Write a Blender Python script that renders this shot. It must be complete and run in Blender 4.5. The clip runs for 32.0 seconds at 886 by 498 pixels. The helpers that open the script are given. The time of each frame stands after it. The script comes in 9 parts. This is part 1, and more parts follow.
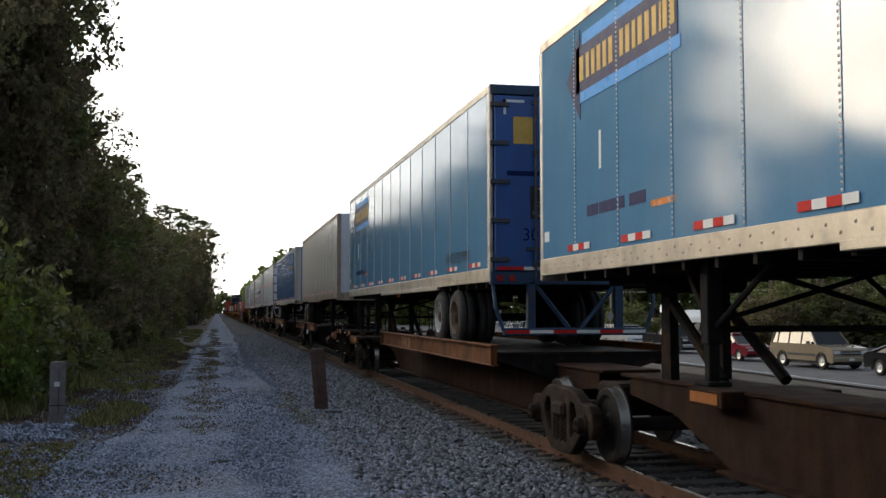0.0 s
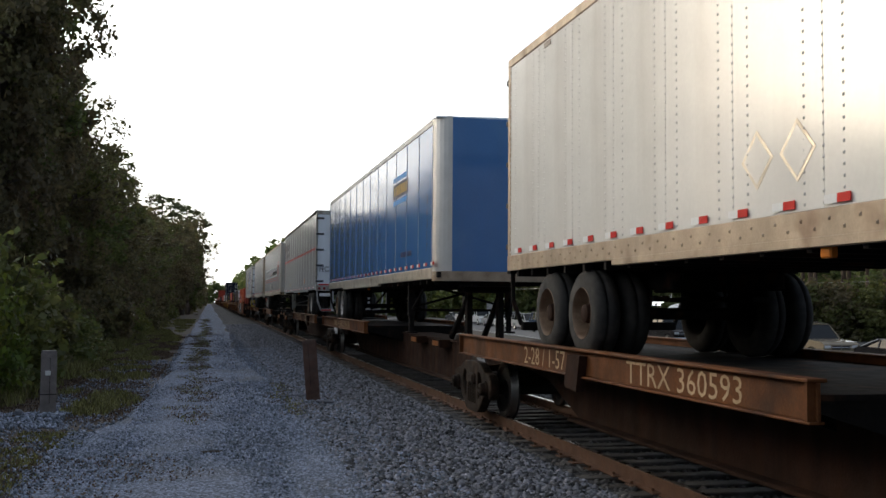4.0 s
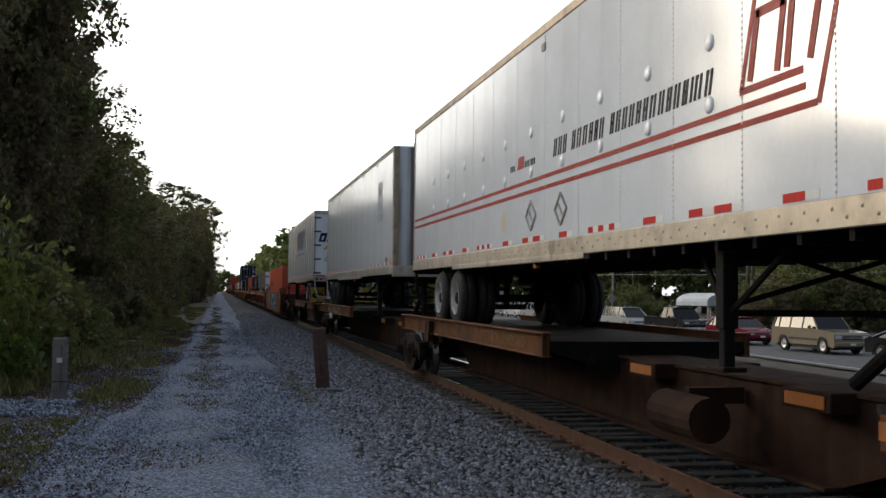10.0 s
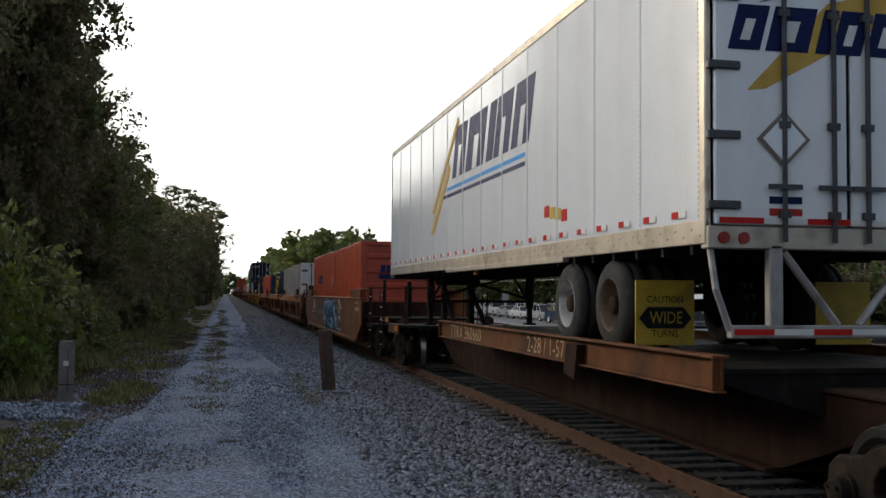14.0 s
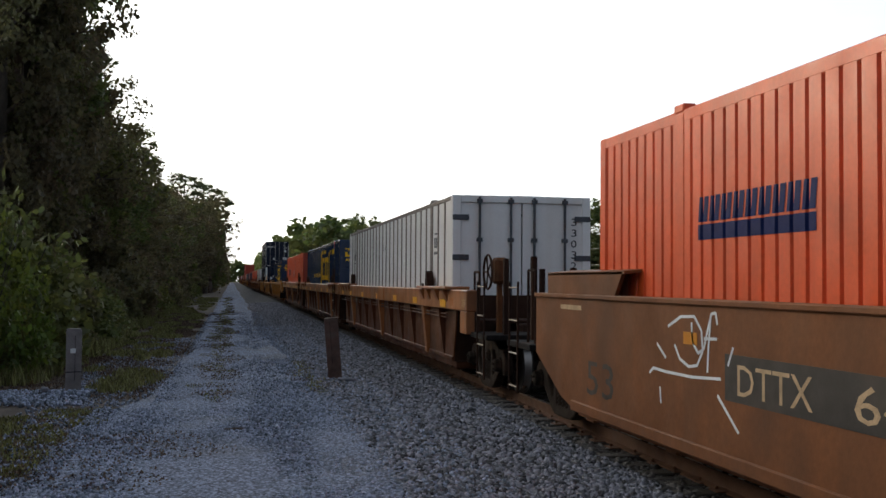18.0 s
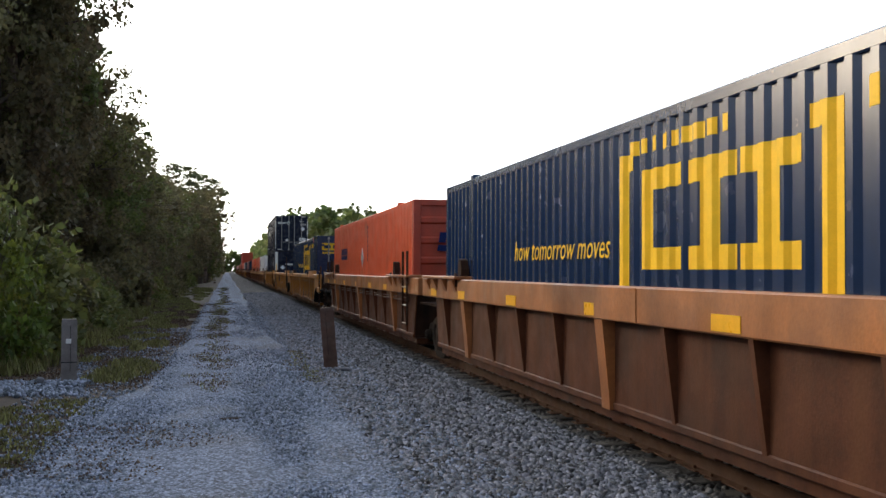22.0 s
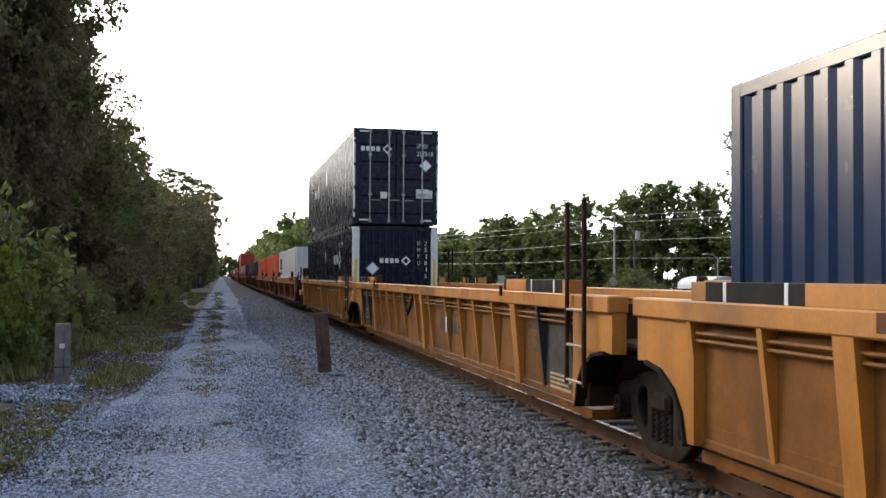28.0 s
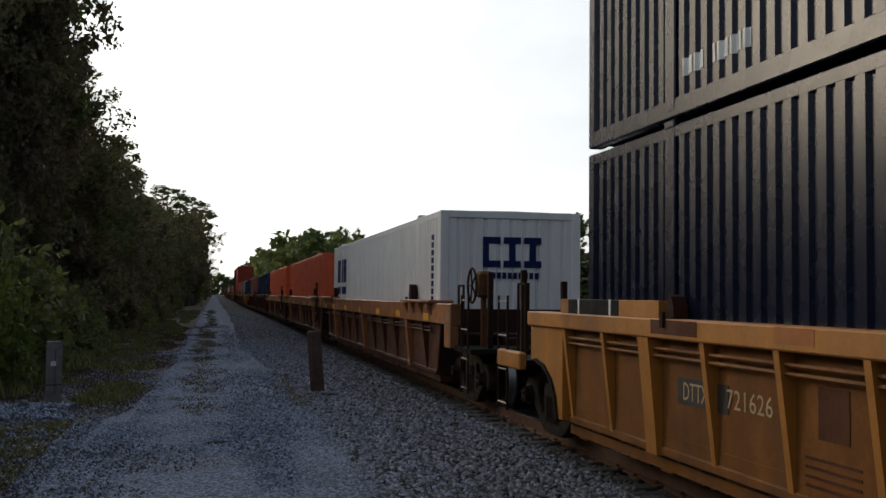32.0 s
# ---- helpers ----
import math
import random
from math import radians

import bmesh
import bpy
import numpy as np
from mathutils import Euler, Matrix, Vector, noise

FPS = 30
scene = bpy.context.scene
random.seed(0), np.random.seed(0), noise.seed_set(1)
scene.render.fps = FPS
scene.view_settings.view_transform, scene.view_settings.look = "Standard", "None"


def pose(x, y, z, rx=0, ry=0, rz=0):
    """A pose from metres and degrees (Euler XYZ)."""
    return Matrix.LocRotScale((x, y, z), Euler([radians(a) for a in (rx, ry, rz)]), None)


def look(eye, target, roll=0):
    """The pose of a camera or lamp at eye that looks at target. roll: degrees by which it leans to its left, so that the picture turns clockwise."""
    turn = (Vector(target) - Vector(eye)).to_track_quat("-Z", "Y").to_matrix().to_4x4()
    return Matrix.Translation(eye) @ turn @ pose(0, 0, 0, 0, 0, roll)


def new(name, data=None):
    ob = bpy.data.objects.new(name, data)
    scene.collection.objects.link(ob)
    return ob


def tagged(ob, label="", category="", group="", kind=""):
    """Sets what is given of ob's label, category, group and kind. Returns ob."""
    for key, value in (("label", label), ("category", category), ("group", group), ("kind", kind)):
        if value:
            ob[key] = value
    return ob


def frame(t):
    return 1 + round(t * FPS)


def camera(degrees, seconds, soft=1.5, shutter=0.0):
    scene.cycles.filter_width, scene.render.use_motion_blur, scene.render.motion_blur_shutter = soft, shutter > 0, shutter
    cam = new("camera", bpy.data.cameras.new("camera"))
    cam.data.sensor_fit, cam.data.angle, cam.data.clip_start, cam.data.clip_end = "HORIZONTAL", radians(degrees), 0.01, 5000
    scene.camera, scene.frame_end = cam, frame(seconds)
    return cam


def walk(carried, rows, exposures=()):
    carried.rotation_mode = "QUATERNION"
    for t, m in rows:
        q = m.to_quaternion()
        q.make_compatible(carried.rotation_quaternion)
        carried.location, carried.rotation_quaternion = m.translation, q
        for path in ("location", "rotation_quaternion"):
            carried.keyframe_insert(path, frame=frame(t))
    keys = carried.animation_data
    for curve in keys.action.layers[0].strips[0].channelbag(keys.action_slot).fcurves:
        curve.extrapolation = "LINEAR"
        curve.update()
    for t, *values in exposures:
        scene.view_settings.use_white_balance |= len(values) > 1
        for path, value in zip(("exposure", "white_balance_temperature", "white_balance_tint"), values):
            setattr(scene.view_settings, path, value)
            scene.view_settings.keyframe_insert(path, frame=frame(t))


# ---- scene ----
FOV = 46.94
cam = camera(FOV, 32.0)
# seconds, yaw to the right of the track, pitch up, roll
PATH = (
    (0, 12.47, 3.50, -0.01), (0.5, 12.46, 3.56, 0.03), (1, 12.71, 3.12, 0.33), (1.5, 12.79, 3.26, 0.15),
    (2, 12.83, 3.11, 0.25), (2.5, 12.78, 3.12, 0.19), (3, 12.89, 3.32, 0.28), (3.5, 12.74, 3.38, 0.14),
    (4, 12.88, 3.03, 0.41), (4.5, 12.69, 2.95, 0.16), (6.5, 12.50, 2.84, 0.10), (7, 12.59, 3.05, 0.19),
    (7.5, 12.74, 3.11, 0.29), (8, 12.78, 2.79, 0.41), (8.5, 12.33, 2.61, 0.41), (9, 12.51, 2.41, 0.48),
    (9.5, 12.19, 2.27, 0.64), (10, 12.33, 2.41, 0.61), (10.5, 12.09, 2.49, 0.51), (11, 12.11, 2.53, 0.51),
    (11.5, 12.14, 2.32, 0.36), (12, 12.18, 2.27, 0.58), (12.5, 12.05, 2.43, 0.69), (13, 12.28, 2.55, 0.58),
    (13.5, 11.98, 2.62, 0.47), (14, 12.02, 2.52, 0.44), (14.5, 11.60, 2.43, 0.36), (16.5, 11.64, 1.83, 0.35),
    (17, 11.63, 1.84, 0.17), (17.5, 11.61, 1.88, 0.32), (18, 11.70, 1.81, 0.38), (18.5, 11.72, 1.69, 0.34),
    (19, 11.84, 1.19, 0.24), (19.5, 12.17, 0.95, 0.36), (20, 12.20, 0.95, 0.21), (20.5, 12.15, 0.66, 0.35),
    (21, 12.06, 0.67, 0.41), (21.5, 11.72, 0.72, 0.48), (22, 11.96, 1.22, 0.25), (22.5, 12.14, 1.18, 0.19),
    (23, 12.26, 1.41, 0.55), (23.5, 12.26, 1.39, -0.15), (24, 12.34, 1.45, -0.14), (24.5, 12.52, 1.35, 0.01),
    (25, 12.22, 1.71, 0.22), (25.5, 12.29, 1.47, 0.32), (26, 12.14, 1.44, 0.08), (26.5, 12.12, 1.46, 0.37),
    (28.5, 12.35, 1.61, 0.29), (29, 12.49, 2.02, 0.14), (29.5, 12.39, 2.41, 0.43), (30, 12.43, 2.60, 0.51),
    (30.5, 12.56, 2.82, 0.54), (31, 12.65, 2.67, 0.42), (31.5, 12.73, 2.55, 0.59), (32, 12.62, 2.58, 0.58),
)
EYE = (0.0, 0.0, 1.90)
walk(cam, [(t, pose(*EYE, 90 + p, 0, -y) @ pose(0, 0, 0, 0, 0, r)) for t, y, p, r in PATH],
     exposures=[(0, -0.97), (3, -0.97), (6, -1.08), (9, -1.17), (17, -1.08), (18.5, -1.05), (20, -0.80), (22, -0.32), (23, -0.18), (26, -0.10), (29, -0.06), (30, -0.34), (31, -0.88), (32, -1.6)])

# ---- the train's run along the track ----
TRACK_X = 5.153
RAIL_Z = 0.19
SPEED_AT = (0, 5, 10, 14.5, 19, 23, 26.5, 32)
SPEEDS = (8.59, 8.90, 8.85, 8.80, 8.87, 8.77, 9.04, 9.14)
_ts = np.linspace(0, 32, 961)
_vs = np.interp(_ts, SPEED_AT, SPEEDS)
_run = np.concatenate([[0], np.cumsum((_vs[1:] + _vs[:-1]) / 2 * (_ts[1] - _ts[0]))])


def run(t):
    """How far the train has rolled towards the camera after t seconds."""
    return float(np.interp(t, _ts, _run))

# ---- world and sun ----
VEIL = 45.0
SUN_AZ, SUN_EL = -38.0, 15.0          # left of the track's direction, above the horizon
world = bpy.data.worlds.new("world")
scene.world = world
world.use_nodes = True
wn, wl = world.node_tree.nodes, world.node_tree.links
sky = wn.new("ShaderNodeTexSky")
sky.sky_type = "NISHITA"
sky.sun_disc = False
sky.sun_elevation, sky.sun_rotation = radians(SUN_EL), radians(SUN_AZ)
sky.air_density, sky.dust_density, sky.ozone_density = 1.0, 3.0, 1.0

_a, _e = radians(SUN_AZ), radians(SUN_EL)
sun_way = Vector((math.sin(_a) * math.cos(_e), math.cos(_a) * math.cos(_e), math.sin(_e)))
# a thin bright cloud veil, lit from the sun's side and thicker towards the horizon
cl_co = wn.new("ShaderNodeTexCoord")


def wmath(op, a, b=None, c=None):
    n = wn.new("ShaderNodeMath")
    n.operation = op
    for i, v in enumerate((a, b, c)):
        if v is None:
            continue
        if isinstance(v, (int, float)):
            n.inputs[i].default_value = v
        else:
            wl.new(v, n.inputs[i])
    return n.outputs[0]


dot = wn.new("ShaderNodeVectorMath")
dot.operation = "DOT_PRODUCT"
dot.inputs[1].default_value = sun_way
wl.new(cl_co.outputs["Generated"], dot.inputs[0])
sep = wn.new("ShaderNodeSeparateXYZ")
wl.new(cl_co.outputs["Generated"], sep.inputs[0])
towards = wmath("POWER", wmath("MULTIPLY_ADD", dot.outputs["Value"], 0.5, 0.5), 2.2)
low = wmath("SUBTRACT", 1.0, wmath("MULTIPLY", wmath("MAXIMUM", sep.outputs["Z"], 0.0), 0.85))
cl_map = wn.new("ShaderNodeMapping")
cl_map.inputs["Scale"].default_value = (1.0, 1.0, 2.6)
cl_noise = wn.new("ShaderNodeTexNoise")
cl_noise.inputs["Scale"].default_value, cl_noise.inputs["Detail"].default_value = 6.5, 4.0
wl.new(cl_co.outputs["Generated"], cl_map.inputs["Vector"])
wl.new(cl_map.outputs["Vector"], cl_noise.inputs["Vector"])
cloud = wn.new("ShaderNodeMapRange")
cloud.inputs["From Min"].default_value, cloud.inputs["From Max"].default_value = 0.40, 0.62
cloud.inputs["To Min"].default_value, cloud.inputs["To Max"].default_value = -0.50, 0.55
wl.new(cl_noise.outputs["Fac"], cloud.inputs["Value"])
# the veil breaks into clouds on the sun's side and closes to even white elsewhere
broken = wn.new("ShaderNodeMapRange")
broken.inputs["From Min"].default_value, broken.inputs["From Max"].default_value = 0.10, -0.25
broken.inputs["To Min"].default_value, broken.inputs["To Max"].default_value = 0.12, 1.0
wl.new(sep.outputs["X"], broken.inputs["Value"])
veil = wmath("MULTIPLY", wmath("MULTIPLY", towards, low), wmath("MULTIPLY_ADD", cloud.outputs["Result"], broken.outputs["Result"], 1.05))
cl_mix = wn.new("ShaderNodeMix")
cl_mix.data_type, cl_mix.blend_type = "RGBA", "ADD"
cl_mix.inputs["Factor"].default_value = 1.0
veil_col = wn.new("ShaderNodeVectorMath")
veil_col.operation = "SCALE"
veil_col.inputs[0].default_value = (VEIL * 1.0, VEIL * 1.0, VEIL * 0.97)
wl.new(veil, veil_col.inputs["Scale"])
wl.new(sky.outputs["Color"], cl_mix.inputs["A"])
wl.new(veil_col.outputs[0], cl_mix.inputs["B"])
bg = wn["Background"]
bg.inputs["Strength"].default_value = 0.10
# the even blue-grey of the high cloud all round
high = wn.new("ShaderNodeMix")
high.data_type, high.blend_type = "RGBA", "ADD"
high.inputs["Factor"].default_value = 1.0
high.inputs["B"].default_value = (2.7, 3.4, 4.6, 1)
# the warm glow of the sun behind the veil
glow = wn.new("ShaderNodeVectorMath")
glow.operation = "SCALE"
glow.inputs[0].default_value = (84.0, 66.0, 42.0)
wl.new(wmath("MULTIPLY", wmath("POWER", wmath("MAXIMUM", dot.outputs["Value"], 0.0), 40.0), wmath("ADD", cloud.outputs["Result"], 0.75)), glow.inputs["Scale"])
warm = wn.new("ShaderNodeMix")
warm.data_type, warm.blend_type = "RGBA", "ADD"
warm.inputs["Factor"].default_value = 1.0
wl.new(cl_mix.outputs["Result"], warm.inputs["A"])
wl.new(glow.outputs[0], warm.inputs["B"])
wl.new(warm.outputs["Result"], high.inputs["A"])
wl.new(high.outputs["Result"], bg.inputs["Color"])

sun_data = bpy.data.lights.new("sun", "SUN")
sun_data.energy, sun_data.angle, sun_data.color = 0.9, radians(14), (1.0, 0.86, 0.66)
sun = new("sun", sun_data)
sun.matrix_world = look(sun_way * 50, (0, 0, 0))


# ---- materials ----
def material(name, base, rough=0.5, metal=0.0, var=0.15, scale=1.0, spots=None, spot_amount=0.0, spot_scale=1.0,
             streak=None, streak_amount=0.0, bump=0.0, bump_scale=30.0, wave=0.0, random=0.0, rough_var=0.1, spec=0.5,
             sub=0.0, island=0.0, streak_span=(0.45, 0.9)):
    """A procedural surface: base colour with fine and broad variation, spots (rust, dirt), vertical streaks, bump and broad dents."""
    m = bpy.data.materials.new(name)
    m.use_nodes = True
    n, l = m.node_tree.nodes, m.node_tree.links
    b = n["Principled BSDF"]
    b.inputs["Metallic"].default_value = metal
    b.inputs["Specular IOR Level"].default_value = spec
    co = n.new("ShaderNodeTexCoord")

    def noise_at(sc, detail=4.0, stretch=None):
        t = n.new("ShaderNodeTexNoise")
        t.inputs["Scale"].default_value, t.inputs["Detail"].default_value = sc, detail
        if stretch:
            mp = n.new("ShaderNodeMapping")
            mp.inputs["Scale"].default_value = stretch
            l.new(co.outputs["Object"], mp.inputs["Vector"])
            l.new(mp.outputs["Vector"], t.inputs["Vector"])
        else:
            l.new(co.outputs["Object"], t.inputs["Vector"])
        return t.outputs["Fac"]

    def ranged(src, lo, hi, a=0.0, c=1.0):
        r = n.new("ShaderNodeMapRange")
        r.inputs["From Min"].default_value, r.inputs["From Max"].default_value = lo, hi
        r.inputs["To Min"].default_value, r.inputs["To Max"].default_value = a, c
        l.new(src, r.inputs["Value"])
        return r.outputs["Result"]

    def mixed(fac, a, c, mode="MIX"):
        x = n.new("ShaderNodeMix")
        x.data_type, x.blend_type = "RGBA", mode
        for key, val in (("Factor", fac), ("A", a), ("B", c)):
            if isinstance(val, (tuple, list)):
                x.inputs[key].default_value = (*val[:3], 1)
            elif isinstance(val, float):
                x.inputs[key].default_value = val
            else:
                l.new(val, x.inputs[key])
        return x.outputs["Result"]

    dark = tuple(v * (1 - var) for v in base)
    light = tuple(min(1.0, v * (1 + var)) for v in base)
    col = mixed(ranged(noise_at(2.2 * scale, 5), 0.3, 0.7), dark, light)
    fine = ranged(noise_at(24 * scale, 3), 0.25, 0.75, 1 - var * 0.7, 1 + var * 0.7)
    hsv = n.new("ShaderNodeHueSaturation")
    l.new(col, hsv.inputs["Color"])
    l.new(fine, hsv.inputs["Value"])
    col = hsv.outputs["Color"]
    if random:
        info = n.new("ShaderNodeObjectInfo")
        h2 = n.new("ShaderNodeHueSaturation")
        l.new(col, h2.inputs["Color"])
        l.new(ranged(info.outputs["Random"], 0, 1, 1 - random, 1 + random), h2.inputs["Value"])
        col = h2.outputs["Color"]
    if island:
        geo = n.new("ShaderNodeNewGeometry")
        h3 = n.new("ShaderNodeHueSaturation")
        l.new(col, h3.inputs["Color"])
        l.new(ranged(geo.outputs["Random Per Island"], 0, 1, 1 - island, 1 + island), h3.inputs["Value"])
        l.new(ranged(geo.outputs["Random Per Island"], 0, 1, 0.48, 0.52), h3.inputs["Hue"])
        col = h3.outputs["Color"]
    if spots:
        col = mixed(ranged(noise_at(spot_scale, 7), 0.60 - spot_amount * 0.3, 0.86 - spot_amount * 0.3, 0.0, 0.85), col, spots)
    if streak:
        s = ranged(noise_at(1.0, 3, (3.2, 3.2, 0.16)), *streak_span, 0.0, streak_amount)
        col = mixed(s, col, streak)
    l.new(col, b.inputs["Base Color"])
    l.new(ranged(noise_at(3.1 * scale, 5), 0.3, 0.7, max(0.03, rough - rough_var), min(1.0, rough + rough_var)), b.inputs["Roughness"])
    if bump or wave:
        bp = n.new("ShaderNodeBump")
        if wave:
            bp.inputs["Strength"].default_value, bp.inputs["Distance"].default_value = wave, 0.02
            l.new(noise_at(0.8, 0.5, (1.0, 1.0, 0.35)), bp.inputs["Height"])
        if bump:
            b2 = n.new("ShaderNodeBump")
            b2.inputs["Strength"].default_value, b2.inputs["Distance"].default_value = bump, 0.01
            l.new(noise_at(bump_scale, 6), b2.inputs["Height"])
            if wave:
                l.new(bp.outputs["Normal"], b2.inputs["Normal"])
            bp = b2
        l.new(bp.outputs["Normal"], b.inputs["Normal"])
    if sub:
        b.inputs["Transmission Weight"].default_value = sub
    return m


RUST = (0.10, 0.042, 0.018)
DIRT = (0.07, 0.055, 0.042)
M = {}
M["werner"] = material("blue_trailer_paint", (0.110, 0.255, 0.41), 0.10, 0.0, 0.05, 1, (0.15, 0.29, 0.43), 0.1, 0.7, (0.22, 0.28, 0.34), 0.2, 0.03, 60, 0.06, rough_var=0.03, spec=0.38)
M["werner_end"] = material("blue_door_paint", (0.035, 0.10, 0.30), 0.4, 0.0, 0.10, 1, DIRT, 0.1, 0.9, DIRT, 0.3, 0.06, 40)
M["blue36"] = material("bright_blue_paint", (0.062, 0.18, 0.43), 0.10, 0.0, 0.05, 1, (0.10, 0.24, 0.44), 0.1, 0.7, (0.16, 0.22, 0.30), 0.15, 0.03, 60, 0.06, rough_var=0.03, spec=0.38)
M["white"] = material("white_trailer_sheet", (0.86, 0.885, 0.91), 0.12, 0.0, 0.03, 1, None, 0, 1, (0.50, 0.47, 0.42), 0.18, 0.03, 60, 0.05, rough_var=0.02)
M["streaked_nose"] = material("black_streaked_white_nose", (0.58, 0.60, 0.63), 0.45, 0.0, 0.06, 1, (0.20, 0.18, 0.16), -0.02, 0.9, (0.03, 0.03, 0.032), 0.85, 0.04, 50, rough_var=0.04, streak_span=(0.50, 0.66))
# the blue skylight on the nose is mixed into this stained white
M["old_nose"] = material("sky_tinted_white_nose_sheet", (0.62, 0.64, 0.67), 0.42, 0.0, 0.05, 1, (0.36, 0.28, 0.18), -0.02, 1.1, (0.36, 0.27, 0.18), 0.3, 0.04, 50, rough_var=0.04)
M["old_white"] = material("weathered_white_sheet", (0.78, 0.76, 0.71), 0.18, 0.0, 0.04, 1, None, 0, 1, (0.38, 0.33, 0.26), 0.3, 0.03, 50, 0.05, rough_var=0.03)
M["silver"] = material("pale_aluminium_sheet", (0.82, 0.86, 0.91), 0.13, 0.08, 0.04, 1, None, 0, 1, (0.40, 0.40, 0.40), 0.18, 0.03, 60, 0.05, rough_var=0.02)
M["rail_alu"] = material("aluminium_rail", (0.55, 0.50, 0.42), 0.4, 0.5, 0.12, 2, RUST, 0.15, 3.0, DIRT, 0.4, 0.1, 40)
M["rail_brown"] = material("dirty_bottom_rail", (0.38, 0.30, 0.22), 0.5, 0.3, 0.15, 2, RUST, 0.2, 3.0, DIRT, 0.5, 0.1, 40)
M["alu"] = material("bright_aluminium_trim", (0.62, 0.60, 0.57), 0.42, 0.5, 0.05, 2, None, 0, 1, None, 0, 0, 1, rough_var=0.03)
M["steel_dark"] = material("dark_underframe_steel", (0.011, 0.0095, 0.009), 0.8, 0.0, 0.3, 2, RUST, 0.12, 2.5, None, 0, 0.2, 30, spec=0.15)
M["teal_dark"] = material("dark_blue_frame_paint", (0.02, 0.05, 0.10), 0.5, 0.1, 0.2, 2, DIRT, 0.2, 2.0)
M["rust"] = material("rusty_brown_steel", (0.030, 0.014, 0.009), 0.88, 0.1, 0.30, 1.5, (0.035, 0.020, 0.013), 0.25, 1.6, (0.13, 0.055, 0.025), 0.4, 0.35, 35, spec=0.18)
M["spine_side"] = material("orange_brown_car_paint", (0.150, 0.054, 0.017), 0.65, 0.0, 0.25, 1.5, (0.022, 0.013, 0.010), 0.36, 1.4, (0.05, 0.022, 0.012), 0.8, 0.25, 40, spec=0.18)
M["truck_iron"] = material("bogie_iron", (0.026, 0.0175, 0.0125), 0.8, 0.15, 0.35, 2, (0.09, 0.05, 0.03), 0.15, 4.0, None, 0, 0.35, 40, spec=0.18)
M["wheel_steel"] = material("wheel_steel", (0.024, 0.020, 0.018), 0.75, 0.1, 0.25, 2, RUST, 0.15, 4.0, None, 0, 0.15, 40, spec=0.18)
M["tread"] = material("polished_wheel_tread", (0.24, 0.23, 0.22), 0.34, 0.9, 0.1, 2)
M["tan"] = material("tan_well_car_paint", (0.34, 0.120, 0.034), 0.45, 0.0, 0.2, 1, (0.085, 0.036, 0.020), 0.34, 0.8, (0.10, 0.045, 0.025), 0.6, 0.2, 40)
# side sheets below the chord: stained paint with shade put into the base
M["tan_dark"] = material("shaded_well_side_paint", (0.082, 0.027, 0.012), 0.55, 0.0, 0.25, 1, (0.030, 0.018, 0.013), 0.34, 0.9, (0.17, 0.066, 0.026), 0.6, 0.2, 40, spec=0.18)
M["smooth_brown"] = material("faded_brown_well_side", (0.185, 0.072, 0.028), 0.6, 0.0, 0.18, 0.8, (0.10, 0.05, 0.03), 0.15, 0.9, (0.11, 0.055, 0.03), 0.6, 0.15, 40, spec=0.18)
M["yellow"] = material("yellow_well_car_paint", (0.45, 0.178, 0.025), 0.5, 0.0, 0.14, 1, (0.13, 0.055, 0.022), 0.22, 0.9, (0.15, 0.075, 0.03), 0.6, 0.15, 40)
# darker copy of the yellow for the sides: wear plus shade in the colour
M["yellow_dark"] = material("shaded_worn_yellow_paint", (0.215, 0.082, 0.016), 0.62, 0.0, 0.2, 1, (0.085, 0.038, 0.018), 0.3, 0.8, (0.09, 0.045, 0.022), 0.7, 0.15, 40, spec=0.18)
M["orange_refl"] = material("amber_reflector", (0.58, 0.23, 0.02), 0.4, 0, 0.08, 3)
M["amber_plate"] = material("yellow_reflector_plate", (0.85, 0.42, 0.015), 0.35, 0, 0.08, 3, DIRT, 0.0, 3.0)
M["amber_dull"] = material("dull_orange_reflector", (0.36, 0.115, 0.018), 0.5, 0, 0.12, 3, DIRT, 0.1, 3.0)
M["orange_box"] = material("orange_container_paint", (0.66, 0.085, 0.018), 0.4, 0.0, 0.10, 1, (0.28, 0.07, 0.03), 0.08, 1.0, (0.30, 0.07, 0.03), 0.4, 0.06, 50)
M["red_box"] = material("red_orange_container_end", (0.42, 0.055, 0.024), 0.45, 0.0, 0.12, 1, (0.2, 0.05, 0.03), 0.12, 1.0, (0.18, 0.05, 0.03), 0.5, 0.06, 50)
M["navy_box"] = material("navy_container_paint", (0.013, 0.030, 0.076), 0.25, 0.0, 0.08, 1, None, 0, 1, (0.05, 0.06, 0.08), 0.25, 0.02, 50, rough_var=0.03)
M["ink_box"] = material("blue_black_container_paint", (0.006, 0.009, 0.026), 0.27, 0.0, 0.12, 1, (0.02, 0.02, 0.03), -0.1, 1.0, (0.02, 0.022, 0.032), 0.2, 0.006, 12, rough_var=0.03, spec=0.36)
M["white_box"] = material("off_white_container_paint", (0.80, 0.78, 0.76), 0.34, 0.0, 0.04, 1, None, 0, 1, (0.50, 0.38, 0.28), 0.3, 0.04, 50, rough_var=0.03)
M["grey_box"] = material("grey_container_paint", (0.30, 0.31, 0.30), 0.45, 0.0, 0.10, 1, DIRT, 0.14, 0.9, DIRT, 0.5, 0.06, 50)
M["maroon_box"] = material("maroon_container_paint", (0.18, 0.03, 0.022), 0.42, 0.0, 0.10, 1, DIRT, 0.14, 0.9, DIRT, 0.4, 0.06, 50)
